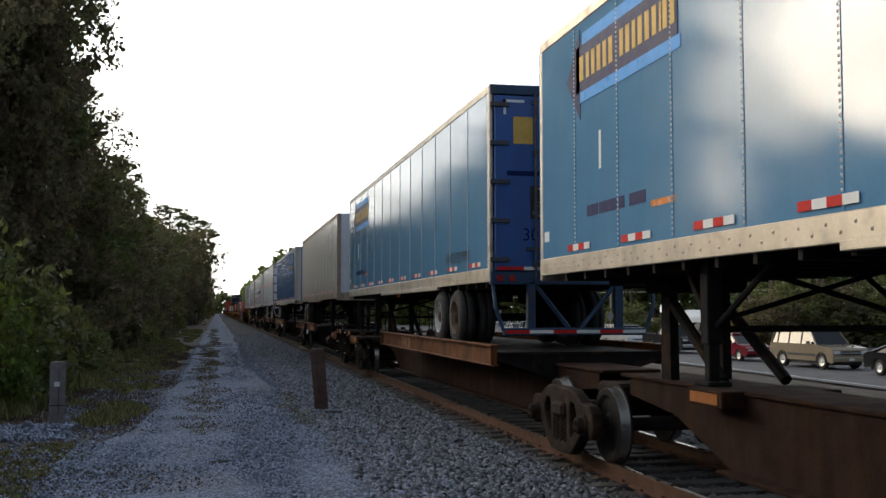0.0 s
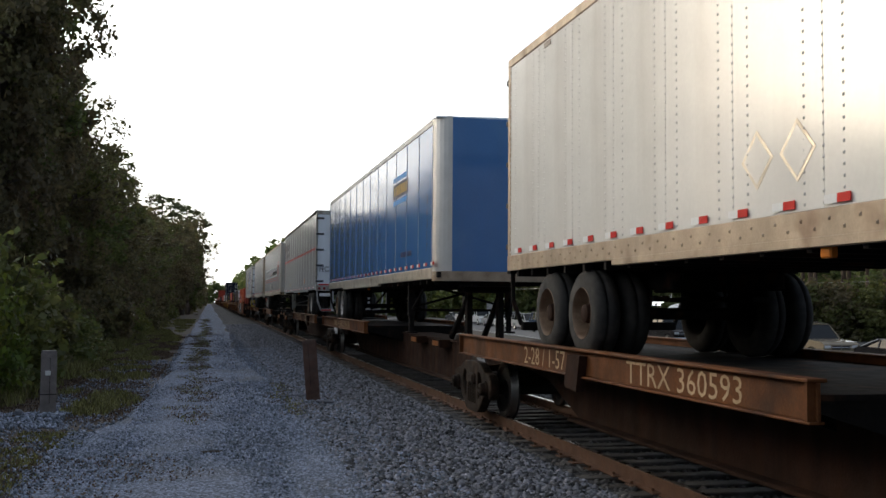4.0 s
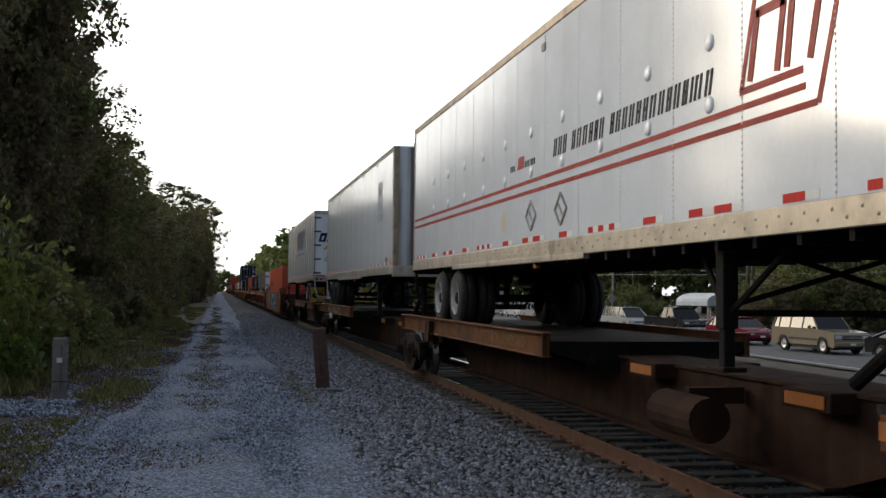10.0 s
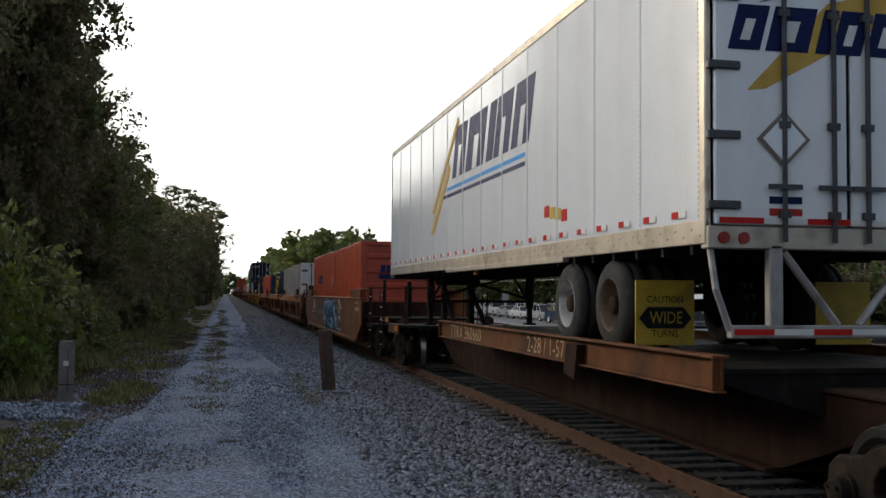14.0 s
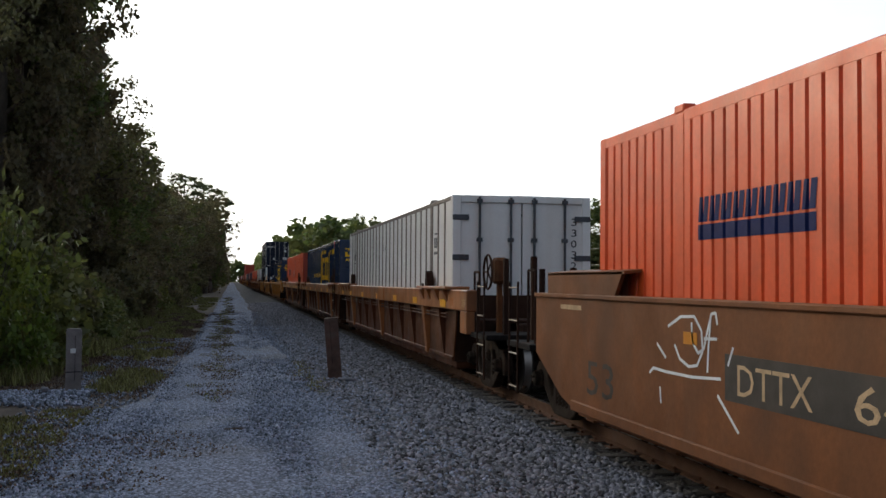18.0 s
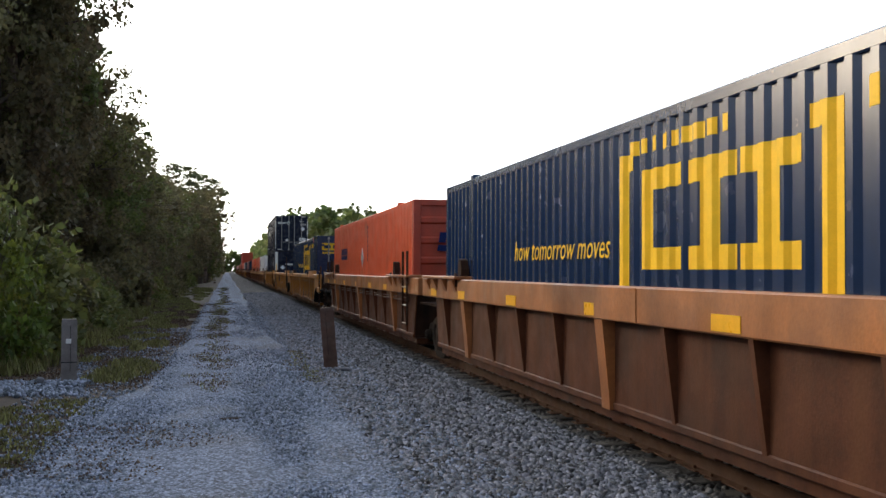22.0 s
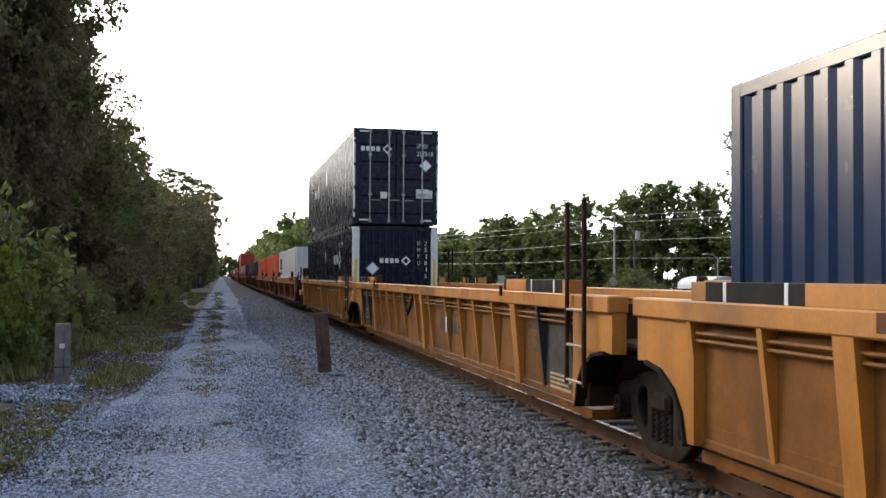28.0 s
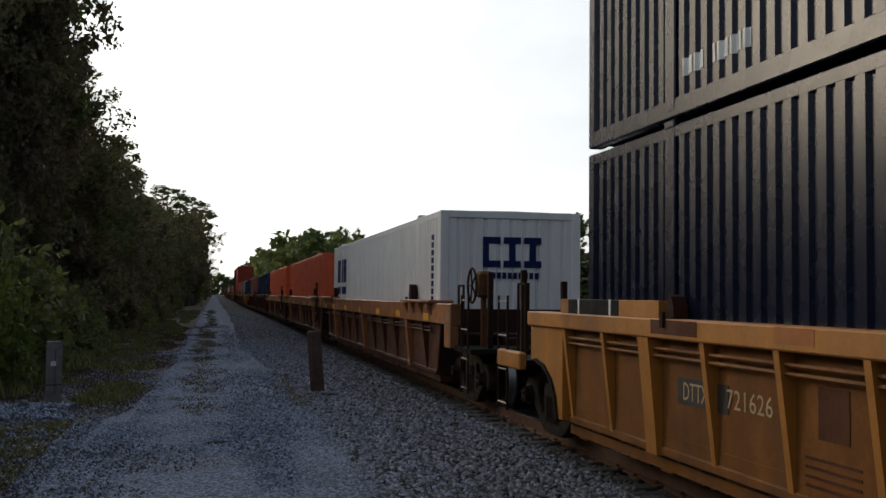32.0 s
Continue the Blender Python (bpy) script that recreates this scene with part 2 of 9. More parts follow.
M["green_box"] = material("dark_green_container_paint", (0.03, 0.075, 0.05), 0.42, 0.0, 0.10, 1, DIRT, 0.14, 0.9, DIRT, 0.4, 0.06, 50)
M["post_grey"] = material("grey_side_post", (0.21, 0.175, 0.15), 0.5, 0.2, 0.15, 2, RUST, 0.2, 2.0, DIRT, 0.4)
M["tyre"] = material("tyre_rubber", (0.022, 0.021, 0.020), 0.85, 0, 0.2, 4, (0.06, 0.05, 0.045), 0.2, 5.0, None, 0, 0.2, 60)
M["rim_white"] = material("dusty_white_rim", (0.68, 0.66, 0.62), 0.45, 0.2, 0.15, 3, RUST, 0.25, 4.0, None, 0, 0.1, 40)
M["rim_rust"] = material("rusty_rim", (0.25, 0.17, 0.11), 0.6, 0.2, 0.2, 3, RUST, 0.35, 4.0, None, 0, 0.1, 40)
M["black"] = material("black_paint", (0.015, 0.015, 0.016), 0.5, 0, 0.2, 2, spec=0.08)
M["dark_door"] = material("dark_door_gear", (0.07, 0.075, 0.085), 0.5, 0.4, 0.2, 3, RUST, 0.2, 3.0)
M["galv"] = material("galvanised_steel", (0.42, 0.41, 0.40), 0.5, 0.5, 0.2, 3, (0.12, 0.10, 0.085), 0.3, 2.5, DIRT, 0.5)
M["stripe_red"] = material("dull_red_stripe_paint", (0.33, 0.035, 0.03), 0.4, 0, 0.2, 3, (0.10, 0.02, 0.02), 0.1, 3, spec=0.08)
M["tape_red"] = material("red_reflective_tape", (0.55, 0.03, 0.025), 0.4, 0, 0.1, 3, spec=0.08)
M["tape_white"] = material("white_reflective_tape", (0.75, 0.75, 0.73), 0.4, 0, 0.06, 3, spec=0.08)
M["logo_gold"] = material("gold_lettering_paint", (0.62, 0.40, 0.10), 0.4, 0, 0.1, 3, spec=0.08)
M["logo_sky"] = material("sky_blue_band_paint", (0.045, 0.30, 0.72), 0.35, 0, 0.08, 3, spec=0.08)
M["faded_blue"] = material("faded_blue_badge_paint", (0.50, 0.55, 0.64), 0.45, 0, 0.1, 3, spec=0.08)
M["faded_red"] = material("faded_red_badge_paint", (0.58, 0.38, 0.31), 0.5, 0, 0.1, 3, spec=0.08)
M["logo_navy"] = material("navy_lettering_paint", (0.012, 0.021, 0.085), 0.4, 0, 0.1, 3, spec=0.08)
M["logo_grey"] = material("faded_grey_lettering", (0.12, 0.12, 0.13), 0.5, 0, 0.2, 3, spec=0.08)
M["logo_red"] = material("red_stripe_paint", (0.45, 0.045, 0.035), 0.4, 0, 0.1, 3, spec=0.08)
M["logo_yellow"] = material("yellow_lettering_paint", (0.85, 0.50, 0.03), 0.4, 0, 0.08, 3, spec=0.08)
M["logo_white"] = material("white_lettering_paint", (0.72, 0.72, 0.70), 0.4, 0, 0.08, 3, spec=0.08)
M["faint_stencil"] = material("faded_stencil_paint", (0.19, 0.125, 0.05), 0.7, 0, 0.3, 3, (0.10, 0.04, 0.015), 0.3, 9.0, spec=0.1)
M["glue"] = material("yellowed_glue", (0.52, 0.49, 0.40), 0.6, 0, 0.2, 8, (0.7, 0.7, 0.68), 0.2, 20.0)
M["stencil"] = material("cream_stencil_paint", (0.50, 0.36, 0.22), 0.6, 0, 0.2, 3, spec=0.08)
M["black_panel"] = material("black_stencil_panel", (0.03, 0.026, 0.022), 0.6, 0, 0.2, 2, DIRT, 0.2, 1.5)
M["graf_blue"] = material("blue_spray_paint", (0.11, 0.27, 0.46), 0.5, 0, 0.30, 1.6, spec=0.08)
M["graf_sky"] = material("pale_blue_spray_paint", (0.30, 0.48, 0.64), 0.5, 0, 0.25, 2, spec=0.08)
M["graf_pale"] = material("cream_spray_paint", (0.42, 0.36, 0.27), 0.5, 0, 0.25, 3, spec=0.08)
M["graf_dark"] = material("black_spray_paint", (0.02, 0.02, 0.025), 0.5, 0, 0.2, 2, spec=0.08)
M["graf_white"] = material("white_spray_paint", (0.72, 0.76, 0.78), 0.45, 0, 0.12, 2, spec=0.08)
M["lamp_red"] = material("red_lamp_lens", (0.30, 0.012, 0.010), 0.25, 0, 0.1, 3)
M["lamp_amber"] = material("amber_lamp_lens", (0.60, 0.18, 0.02), 0.25, 0, 0.1, 3)
M["mud_yellow"] = material("yellow_mud_flap", (0.50, 0.34, 0.03), 0.6, 0, 0.15, 2, DIRT, 0.15, 2.0)


for key_ in ("ink_box", "navy_box"):
    M[key_].node_tree.nodes["Principled BSDF"].inputs["IOR"].default_value = 1.42      # worn paint


# ---- mesh building ----
class Geo:
    """Collects faces of one mesh."""

    def __init__(self):
        self.v, self.f = [], []

    def add(self, verts, faces):
        k = len(self.v)
        self.v.extend(verts)
        self.f.extend([tuple(i + k for i in q) for q in faces])
        return self

    def convex(self, verts, faces):
        c = [sum(p[i] for p in verts) / len(verts) for i in range(3)]
        out = []
        for q in faces:
            a, b, d = verts[q[0]], verts[q[1]], verts[q[2]]
            u = (b[0] - a[0], b[1] - a[1], b[2] - a[2])
            w = (d[0] - a[0], d[1] - a[1], d[2] - a[2])
            nx, ny, nz = u[1] * w[2] - u[2] * w[1], u[2] * w[0] - u[0] * w[2], u[0] * w[1] - u[1] * w[0]
            s = nx * (a[0] - c[0]) + ny * (a[1] - c[1]) + nz * (a[2] - c[2])
            out.append(q if s >= 0 else tuple(reversed(q)))
        return self.add(verts, out)

    def box(self, x0, x1, y0, y1, z0, z1, c=0.0):
        x0, x1 = min(x0, x1), max(x0, x1)
        y0, y1 = min(y0, y1), max(y0, y1)
        z0, z1 = min(z0, z1), max(z0, z1)
        c = min(c, (x1 - x0) * 0.45, (y1 - y0) * 0.45, (z1 - z0) * 0.45)
        X, Y, Z = (x0, x1), (y0, y1), (z0, z1)
        if c <= 0:
            vs = [(X[i], Y[j], Z[k]) for i in (0, 1) for j in (0, 1) for k in (0, 1)]
            return self.convex(vs, [(0, 1, 3, 2), (4, 5, 7, 6), (0, 1, 5, 4), (2, 3, 7, 6), (0, 2, 6, 4), (1, 3, 7, 5)])
        vs, idx = [], {}
        for i in (0, 1):
            for j in (0, 1):
                for k in (0, 1):
                    sx, sy, sz = (1 - 2 * i) * c, (1 - 2 * j) * c, (1 - 2 * k) * c
                    for a, p in enumerate(((X[i], Y[j] + sy, Z[k] + sz), (X[i] + sx, Y[j], Z[k] + sz), (X[i] + sx, Y[j] + sy, Z[k]))):
                        idx[i, j, k, a] = len(vs)
                        vs.append(p)
        fs = []
        for s in (0, 1):
            fs.append(tuple(idx[s, j, k, 0] for j, k in ((0, 0), (1, 0), (1, 1), (0, 1))))
            fs.append(tuple(idx[i, s, k, 1] for i, k in ((0, 0), (1, 0), (1, 1), (0, 1))))
            fs.append(tuple(idx[i, j, s, 2] for i, j in ((0, 0), (1, 0), (1, 1), (0, 1))))
            for r in (0, 1):
                fs.append((idx[s, r, 0, 0], idx[s, r, 1, 0], idx[s, r, 1, 1], idx[s, r, 0, 1]))
                fs.append((idx[s, 0, r, 0], idx[s, 1, r, 0], idx[s, 1, r, 2], idx[s, 0, r, 2]))
                fs.append((idx[0, s, r, 1], idx[1, s, r, 1], idx[1, s, r, 2], idx[0, s, r, 2]))
                for q in (0, 1):
                    fs.append((idx[s, r, q, 0], idx[s, r, q, 1], idx[s, r, q, 2]))
        return self.convex(vs, fs)

    def prism(self, pts, axis, a, b):
        """A polygon pushed from a to b along an axis. pts: x: (y, z), y: (x, z), z: (x, y)."""
        place = {"x": lambda p, h: (h, p[0], p[1]), "y": lambda p, h: (p[0], h, p[1]), "z": lambda p, h: (p[0], p[1], h)}[axis]
        n = len(pts)
        area = sum(pts[i][0] * pts[(i + 1) % n][1] - pts[(i + 1) % n][0] * pts[i][1] for i in range(n))
        if (area < 0) != (axis == "y"):
            pts = pts[::-1]
        a, b = min(a, b), max(a, b)
        vs = [place(p, a) for p in pts] + [place(p, b) for p in pts]
        fs = [tuple(range(n - 1, -1, -1)), tuple(range(n, 2 * n))]
        fs += [(i, (i + 1) % n, n + (i + 1) % n, n + i) for i in range(n)]
        return self.add(vs, fs)

    def cyl(self, p0, p1, r0, r1=None, n=12, caps=True):
        r1 = r0 if r1 is None else r1
        p0, p1 = Vector(p0), Vector(p1)
        d = (p1 - p0).normalized()
        a = d.orthogonal().normalized()
        b = d.cross(a)
        vs, fs = [], []
        for p, r in ((p0, r0), (p1, r1)):
            for i in range(n):
                t = 2 * math.pi * i / n
                vs.append(tuple(p + a * (r * math.cos(t)) + b * (r * math.sin(t))))
        fs = [(i, (i + 1) % n, n + (i + 1) % n, n + i) for i in range(n)]
        if caps:
            fs += [tuple(range(n - 1, -1, -1)), tuple(range(n, 2 * n))]
        return self.add(vs, fs)

    def tube(self, pts, r, n=6):
        for a, b in zip(pts[:-1], pts[1:]):
            self.cyl(a, b, r, r, n)
        return self

    def lathe(self, prof, centre, axis="x", n=24):
        """Turns a profile of (along, radius) round an axis."""
        vs, fs, k = [], [], len(prof)
        for i in range(n):
            t = 2 * math.pi * i / n
            c, s = math.cos(t), math.sin(t)
            for al, r in prof:
                if axis == "x":
                    p = (centre[0] + al, centre[1] + r * c, centre[2] + r * s)
                elif axis == "y":
                    p = (centre[0] + r * s, centre[1] + al, centre[2] + r * c)
                else:
                    p = (centre[0] + r * c, centre[1] + r * s, centre[2] + al)
                vs.append(p)
        for i in range(n):
            j = (i + 1) % n
            for q in range(k - 1):
                fs.append((i * k + q, j * k + q, j * k + q + 1, i * k + q + 1))
        return self.add(vs, fs)

    def mesh(self, name, mat=None, smooth=False):
        me = bpy.data.meshes.new(name)
        me.from_pydata(self.v, [], self.f)
        if mat:
            me.materials.append(mat)
        if smooth:
            me.polygons.foreach_set("use_smooth", [True] * len(me.polygons))
        me.update()
        return me


def part(name, geo, mat, parent, label="", smooth=False):
    """Links a Geo (or a ready mesh) as one mesh object under a thing or a part."""
    me = geo if isinstance(geo, bpy.types.Mesh) else geo.mesh(name, M[mat] if isinstance(mat, str) else mat, smooth)
    ob = new(name, me)
    ob.parent = parent
    if label:
        tagged(ob, label)
    return ob


def thing(name, label, category, group="", kind="", at=None):
    ob = tagged(new(name), label, category, group, kind)
    if at is not None:
        ob.matrix_basis = at
    return ob


def solid(name, geo, mat, label, category, group="", kind="", at=None, smooth=False):
    ob = new(name, geo.mesh(name, M[mat] if isinstance(mat, str) else mat, smooth))
    tagged(ob, label, category, group, kind)
    if at is not None:
        ob.matrix_basis = at
    return ob


_lettering = {}


def lettering(words, size):
    """A flat mesh of words with the built-in font; its lower left corner at the origin, in the xy plane."""
    key = (words, size)
    if key not in _lettering:
        cu = bpy.data.curves.new("lettering", "FONT")
        cu.body, cu.size, cu.resolution_u = words, size, 2
        tmp = bpy.data.objects.new("lettering", cu)
        scene.collection.objects.link(tmp)
        bpy.context.view_layer.update()
        me = bpy.data.meshes.new_from_object(tmp)
        bpy.data.objects.remove(tmp)
        _lettering[key] = ([tuple(v.co) for v in me.vertices], [tuple(p.vertices) for p in me.polygons])
        bpy.data.meshes.remove(me)
    return _lettering[key]


def side_words(parent, name, words, height, y_end, z, x, mat, width=None, squeeze=1.0, label=""):
    """Words on the flank that faces -x, read from far to near; y_end: where the first letter stands."""
    vs, fs = lettering(words, height * 1.4)
    w = max(p[0] for p in vs)
    k = (width / w) if width else squeeze
    g = Geo()
    g.add([(x, y_end - p[0] * k, z + p[1]) for p in vs], fs)
    return part(name, g, mat, parent, label)


def end_words(parent, name, words, height, x, z, y, mat, width=None, label=""):
    """Words on an end that faces -y, read from left to right; x: where the first letter stands."""
    vs, fs = lettering(words, height * 1.4)
    w = max(p[0] for p in vs)
    k = (width / w) if width else 1.0
    g = Geo()
    g.add([(x + p[0] * k, y, z + p[1]) for p in vs], fs)
    return part(name, g, mat, parent, label)


MOVERS = []          # (thing, its place along the train)


def on_train(ob, u, x=0.0, z=0.0):
    ob.matrix_basis = pose(TRACK_X + x, u, z)
    MOVERS.append((ob, u, x, z))
    return ob


# ---- rolling stock: bogies ----
WHEEL_R = 0.42


def cast_plate(loops, thick, round_off):
    """A plate with rounded edges from closed outlines; inner outlines become openings. In the xy plane, its thickness along z."""
    cu = bpy.data.curves.new("cast_plate", "CURVE")
    cu.dimensions, cu.fill_mode = "2D", "BOTH"
    cu.extrude, cu.bevel_depth, cu.bevel_resolution = thick, round_off, 1
    for pts in loops:
        sp = cu.splines.new("POLY")
        sp.points.add(len(pts) - 1)
        for q, (a, b) in zip(sp.points, pts):
            q.co = (a, b, 0, 1)
        sp.use_cyclic_u = True
    tmp = bpy.data.objects.new("cast_plate", cu)
    scene.collection.objects.link(tmp)
    bpy.context.view_layer.update()
    me = bpy.data.meshes.new_from_object(tmp)
    bpy.data.objects.remove(tmp)
    out = [tuple(v.co) for v in me.vertices], [tuple(p.vertices) for p in me.polygons]
    bpy.data.meshes.remove(me)
    return out


WHEELS = []          # (wheelset, its place along its car)
_bogie = {}


def bogie_meshes():
    if _bogie:
        return _bogie
    wheel, treads = Geo(), {}
    for s in (-1, 1):
        x = s * 0.74
        prof = [(s * 0.06, 0.0), (s * 0.06, 0.10), (s * 0.03, 0.14), (s * 0.035, 0.30), (s * 0.07, 0.345), (s * 0.07, 0.40), (s * 0.062, 0.414)]
        back = [(-s * 0.048, 0.430), (-s * 0.055, 0.447), (-s * 0.072, 0.447), (-s * 0.08, 0.42), (-s * 0.075, 0.395), (-s * 0.065, 0.345), (-s * 0.02, 0.30), (-s * 0.02, 0.14), (-s * 0.08, 0.10), (-s * 0.08, 0.0)]
        wheel.lathe(prof, (x, 0, 0), "x", 32)
        wheel.lathe(back, (x, 0, 0), "x", 32)
        treads[s] = Geo().lathe([(s * 0.060, 0.414), (s * 0.055, 0.418), (-s * 0.040, 0.423), (-s * 0.048, 0.430)], (x, 0, 0), "x", 32)
        for i in range(3):
            a = i * 2.094
            wheel.cyl((x + s * 0.05, 0.085 * math.cos(a), 0.085 * math.sin(a)), (x + s * 0.10, 0.085 * math.cos(a), 0.085 * math.sin(a)), 0.02, n=6)
    wheel.cyl((-1.0, 0, 0), (1.0, 0, 0), 0.08, n=12)
    _bogie["wheel"] = wheel.mesh("wheelset", M["wheel_steel"])
    for s in (-1, 1):
        _bogie["tread", s] = treads[s].mesh("tread", M["tread"], True)
    z = RAIL_Z + WHEEL_R
    half = [(0.16, 0.36), (0.42, 0.35), (0.60, 0.29), (0.74, 0.22), (0.98, 0.20), (1.07, 0.13), (1.09, 0.0), (1.06, -0.12), (0.99, -0.13), (0.97, -0.02), (0.90, 0.03),
            (0.80, 0.03), (0.745, -0.02), (0.73, -0.10), (0.64, -0.16), (0.46, -0.31), (0.32, -0.38), (0.14, -0.39)]
    outer = half + [(-a, b) for a, b in half[::-1]]
    eye = [(0.35, 0.22), (0.43, 0.25), (0.52, 0.22), (0.60, 0.12), (0.61, 0.02), (0.53, -0.10), (0.42, -0.20), (0.36, -0.20), (0.33, -0.14), (0.33, 0.16)]
    nest = [(-0.24, 0.20), (0.24, 0.20), (0.25, 0.14), (0.25, -0.26), (0.22, -0.29), (-0.22, -0.29), (-0.25, -0.26), (-0.25, 0.14)]
    vs, fs = cast_plate((outer, eye, [(-a, b) for a, b in eye], nest), 0.05, 0.022)
    coil = [(k * 0.026, 0.038 if k % 2 == 0 else 0.064) for k in range(13)]
    _bogie["spring"] = Geo().lathe(coil, (0, 0, 0), "z", 12).mesh("spring", M["truck_iron"], True)
    for s in (-1, 1):
        g = Geo()
        g.add([(s * 1.0 + p[2], p[0], z + p[1]) for p in vs], fs)
        x1 = s * 1.072
        for k in (-1, 1):
            g.box(s * 0.94, x1, k * 0.75, k * 0.98, z - 0.10, z + 0.10, 0.03)
            g.lathe([(0.0, 0.125), (s * 0.03, 0.12), (s * 0.035, 0.10), (s * 0.10, 0.095), (s * 0.115, 0.07), (s * 0.12, 0.0)], (x1, k * 0.865, z), "x", 16)
            for q in range(3):
                a = 0.5 + q * 2.094
                g.cyl((x1 + s * 0.10, k * 0.865 + 0.055 * math.cos(a), z + 0.055 * math.sin(a)), (x1 + s * 0.135, k * 0.865 + 0.055 * math.cos(a), z + 0.055 * math.sin(a)), 0.018, n=6)
        _bogie["frame", s] = g.mesh("side_frame", M["truck_iron"])
    g = Geo()
    z = RAIL_Z + WHEEL_R
    g.box(-1.12, 1.12, -0.20, 0.20, z + 0.02, z + 0.20, 0.04)
    g.box(-0.45, 0.45, -0.34, 0.34, z + 0.18, z + 0.42, 0.04)
    for k in (-1, 1):
        g.tube([(-0.9, k * 0.35, z - 0.1), (0.9, k * 0.35, z - 0.1)], 0.035)
        g.box(-0.82, -0.66, k * 0.41, k * 0.45, z - 0.14, z + 0.10, 0.02)
        g.box(0.66, 0.82, k * 0.41, k * 0.45, z - 0.14, z + 0.10, 0.02)
    _bogie["bolster"] = g.mesh("bolster", M["truck_iron"])
    return _bogie


def bogie(car, y):
    """A two-axle bogie under a car, at y along it."""
    b = bogie_meshes()
    for s in (-1, 1):
        part("side_frame", b["frame", s], None, car).location = (0, y, 0)
        for d in (-0.15, 0.0, 0.15):
            part("spring", b["spring"], None, car, "rusty coil spring").location = (s * 1.02, y + d, RAIL_Z + WHEEL_R - 0.29)
    part("bolster", b["bolster"], None, car).location = (0, y, 0)
    for k in (-1, 1):
        w = part("wheelset", b["wheel"], None, car)
        w.location = (0, y + k * 0.865, RAIL_Z + WHEEL_R)
        for s in (-1, 1):
            part("tread", b["tread", s], None, w, "worn bright wheel tread")
        WHEELS.append((w, y + k * 0.865))


def ladder(car, x, y, z0, z1, mat="steel_dark", width=0.40, rungs=4):
    g, rungs_at = Geo(), []
    for d in (0, width):
        g.tube([(x, y + d, z0), (x, y + d, z1)], 0.016)
    for i in range(rungs):
        z = z0 + 0.08 + (z1 - z0 - 0.16) * i / max(1, rungs - 1)
        rungs_at.append(z)
    lad = part("ladder", g, mat, car)
    for z in rungs_at:
        part("rung", Geo().tube([(x, y, z), (x, y + width, z)], 0.013), "rail_brown", lad, "worn rung")
    return lad


def hoop(car, x, y, z0, z1, width=0.34, mat="steel_dark", along="y"):
    d = (0, width) if along == "y" else (width, 0)
    g = Geo().tube([(x, y, z0), (x, y, z1), (x + d[0], y + d[1], z1), (x + d[0], y + d[1], z0)], 0.018)
    return part("grab_iron", g, mat, car)


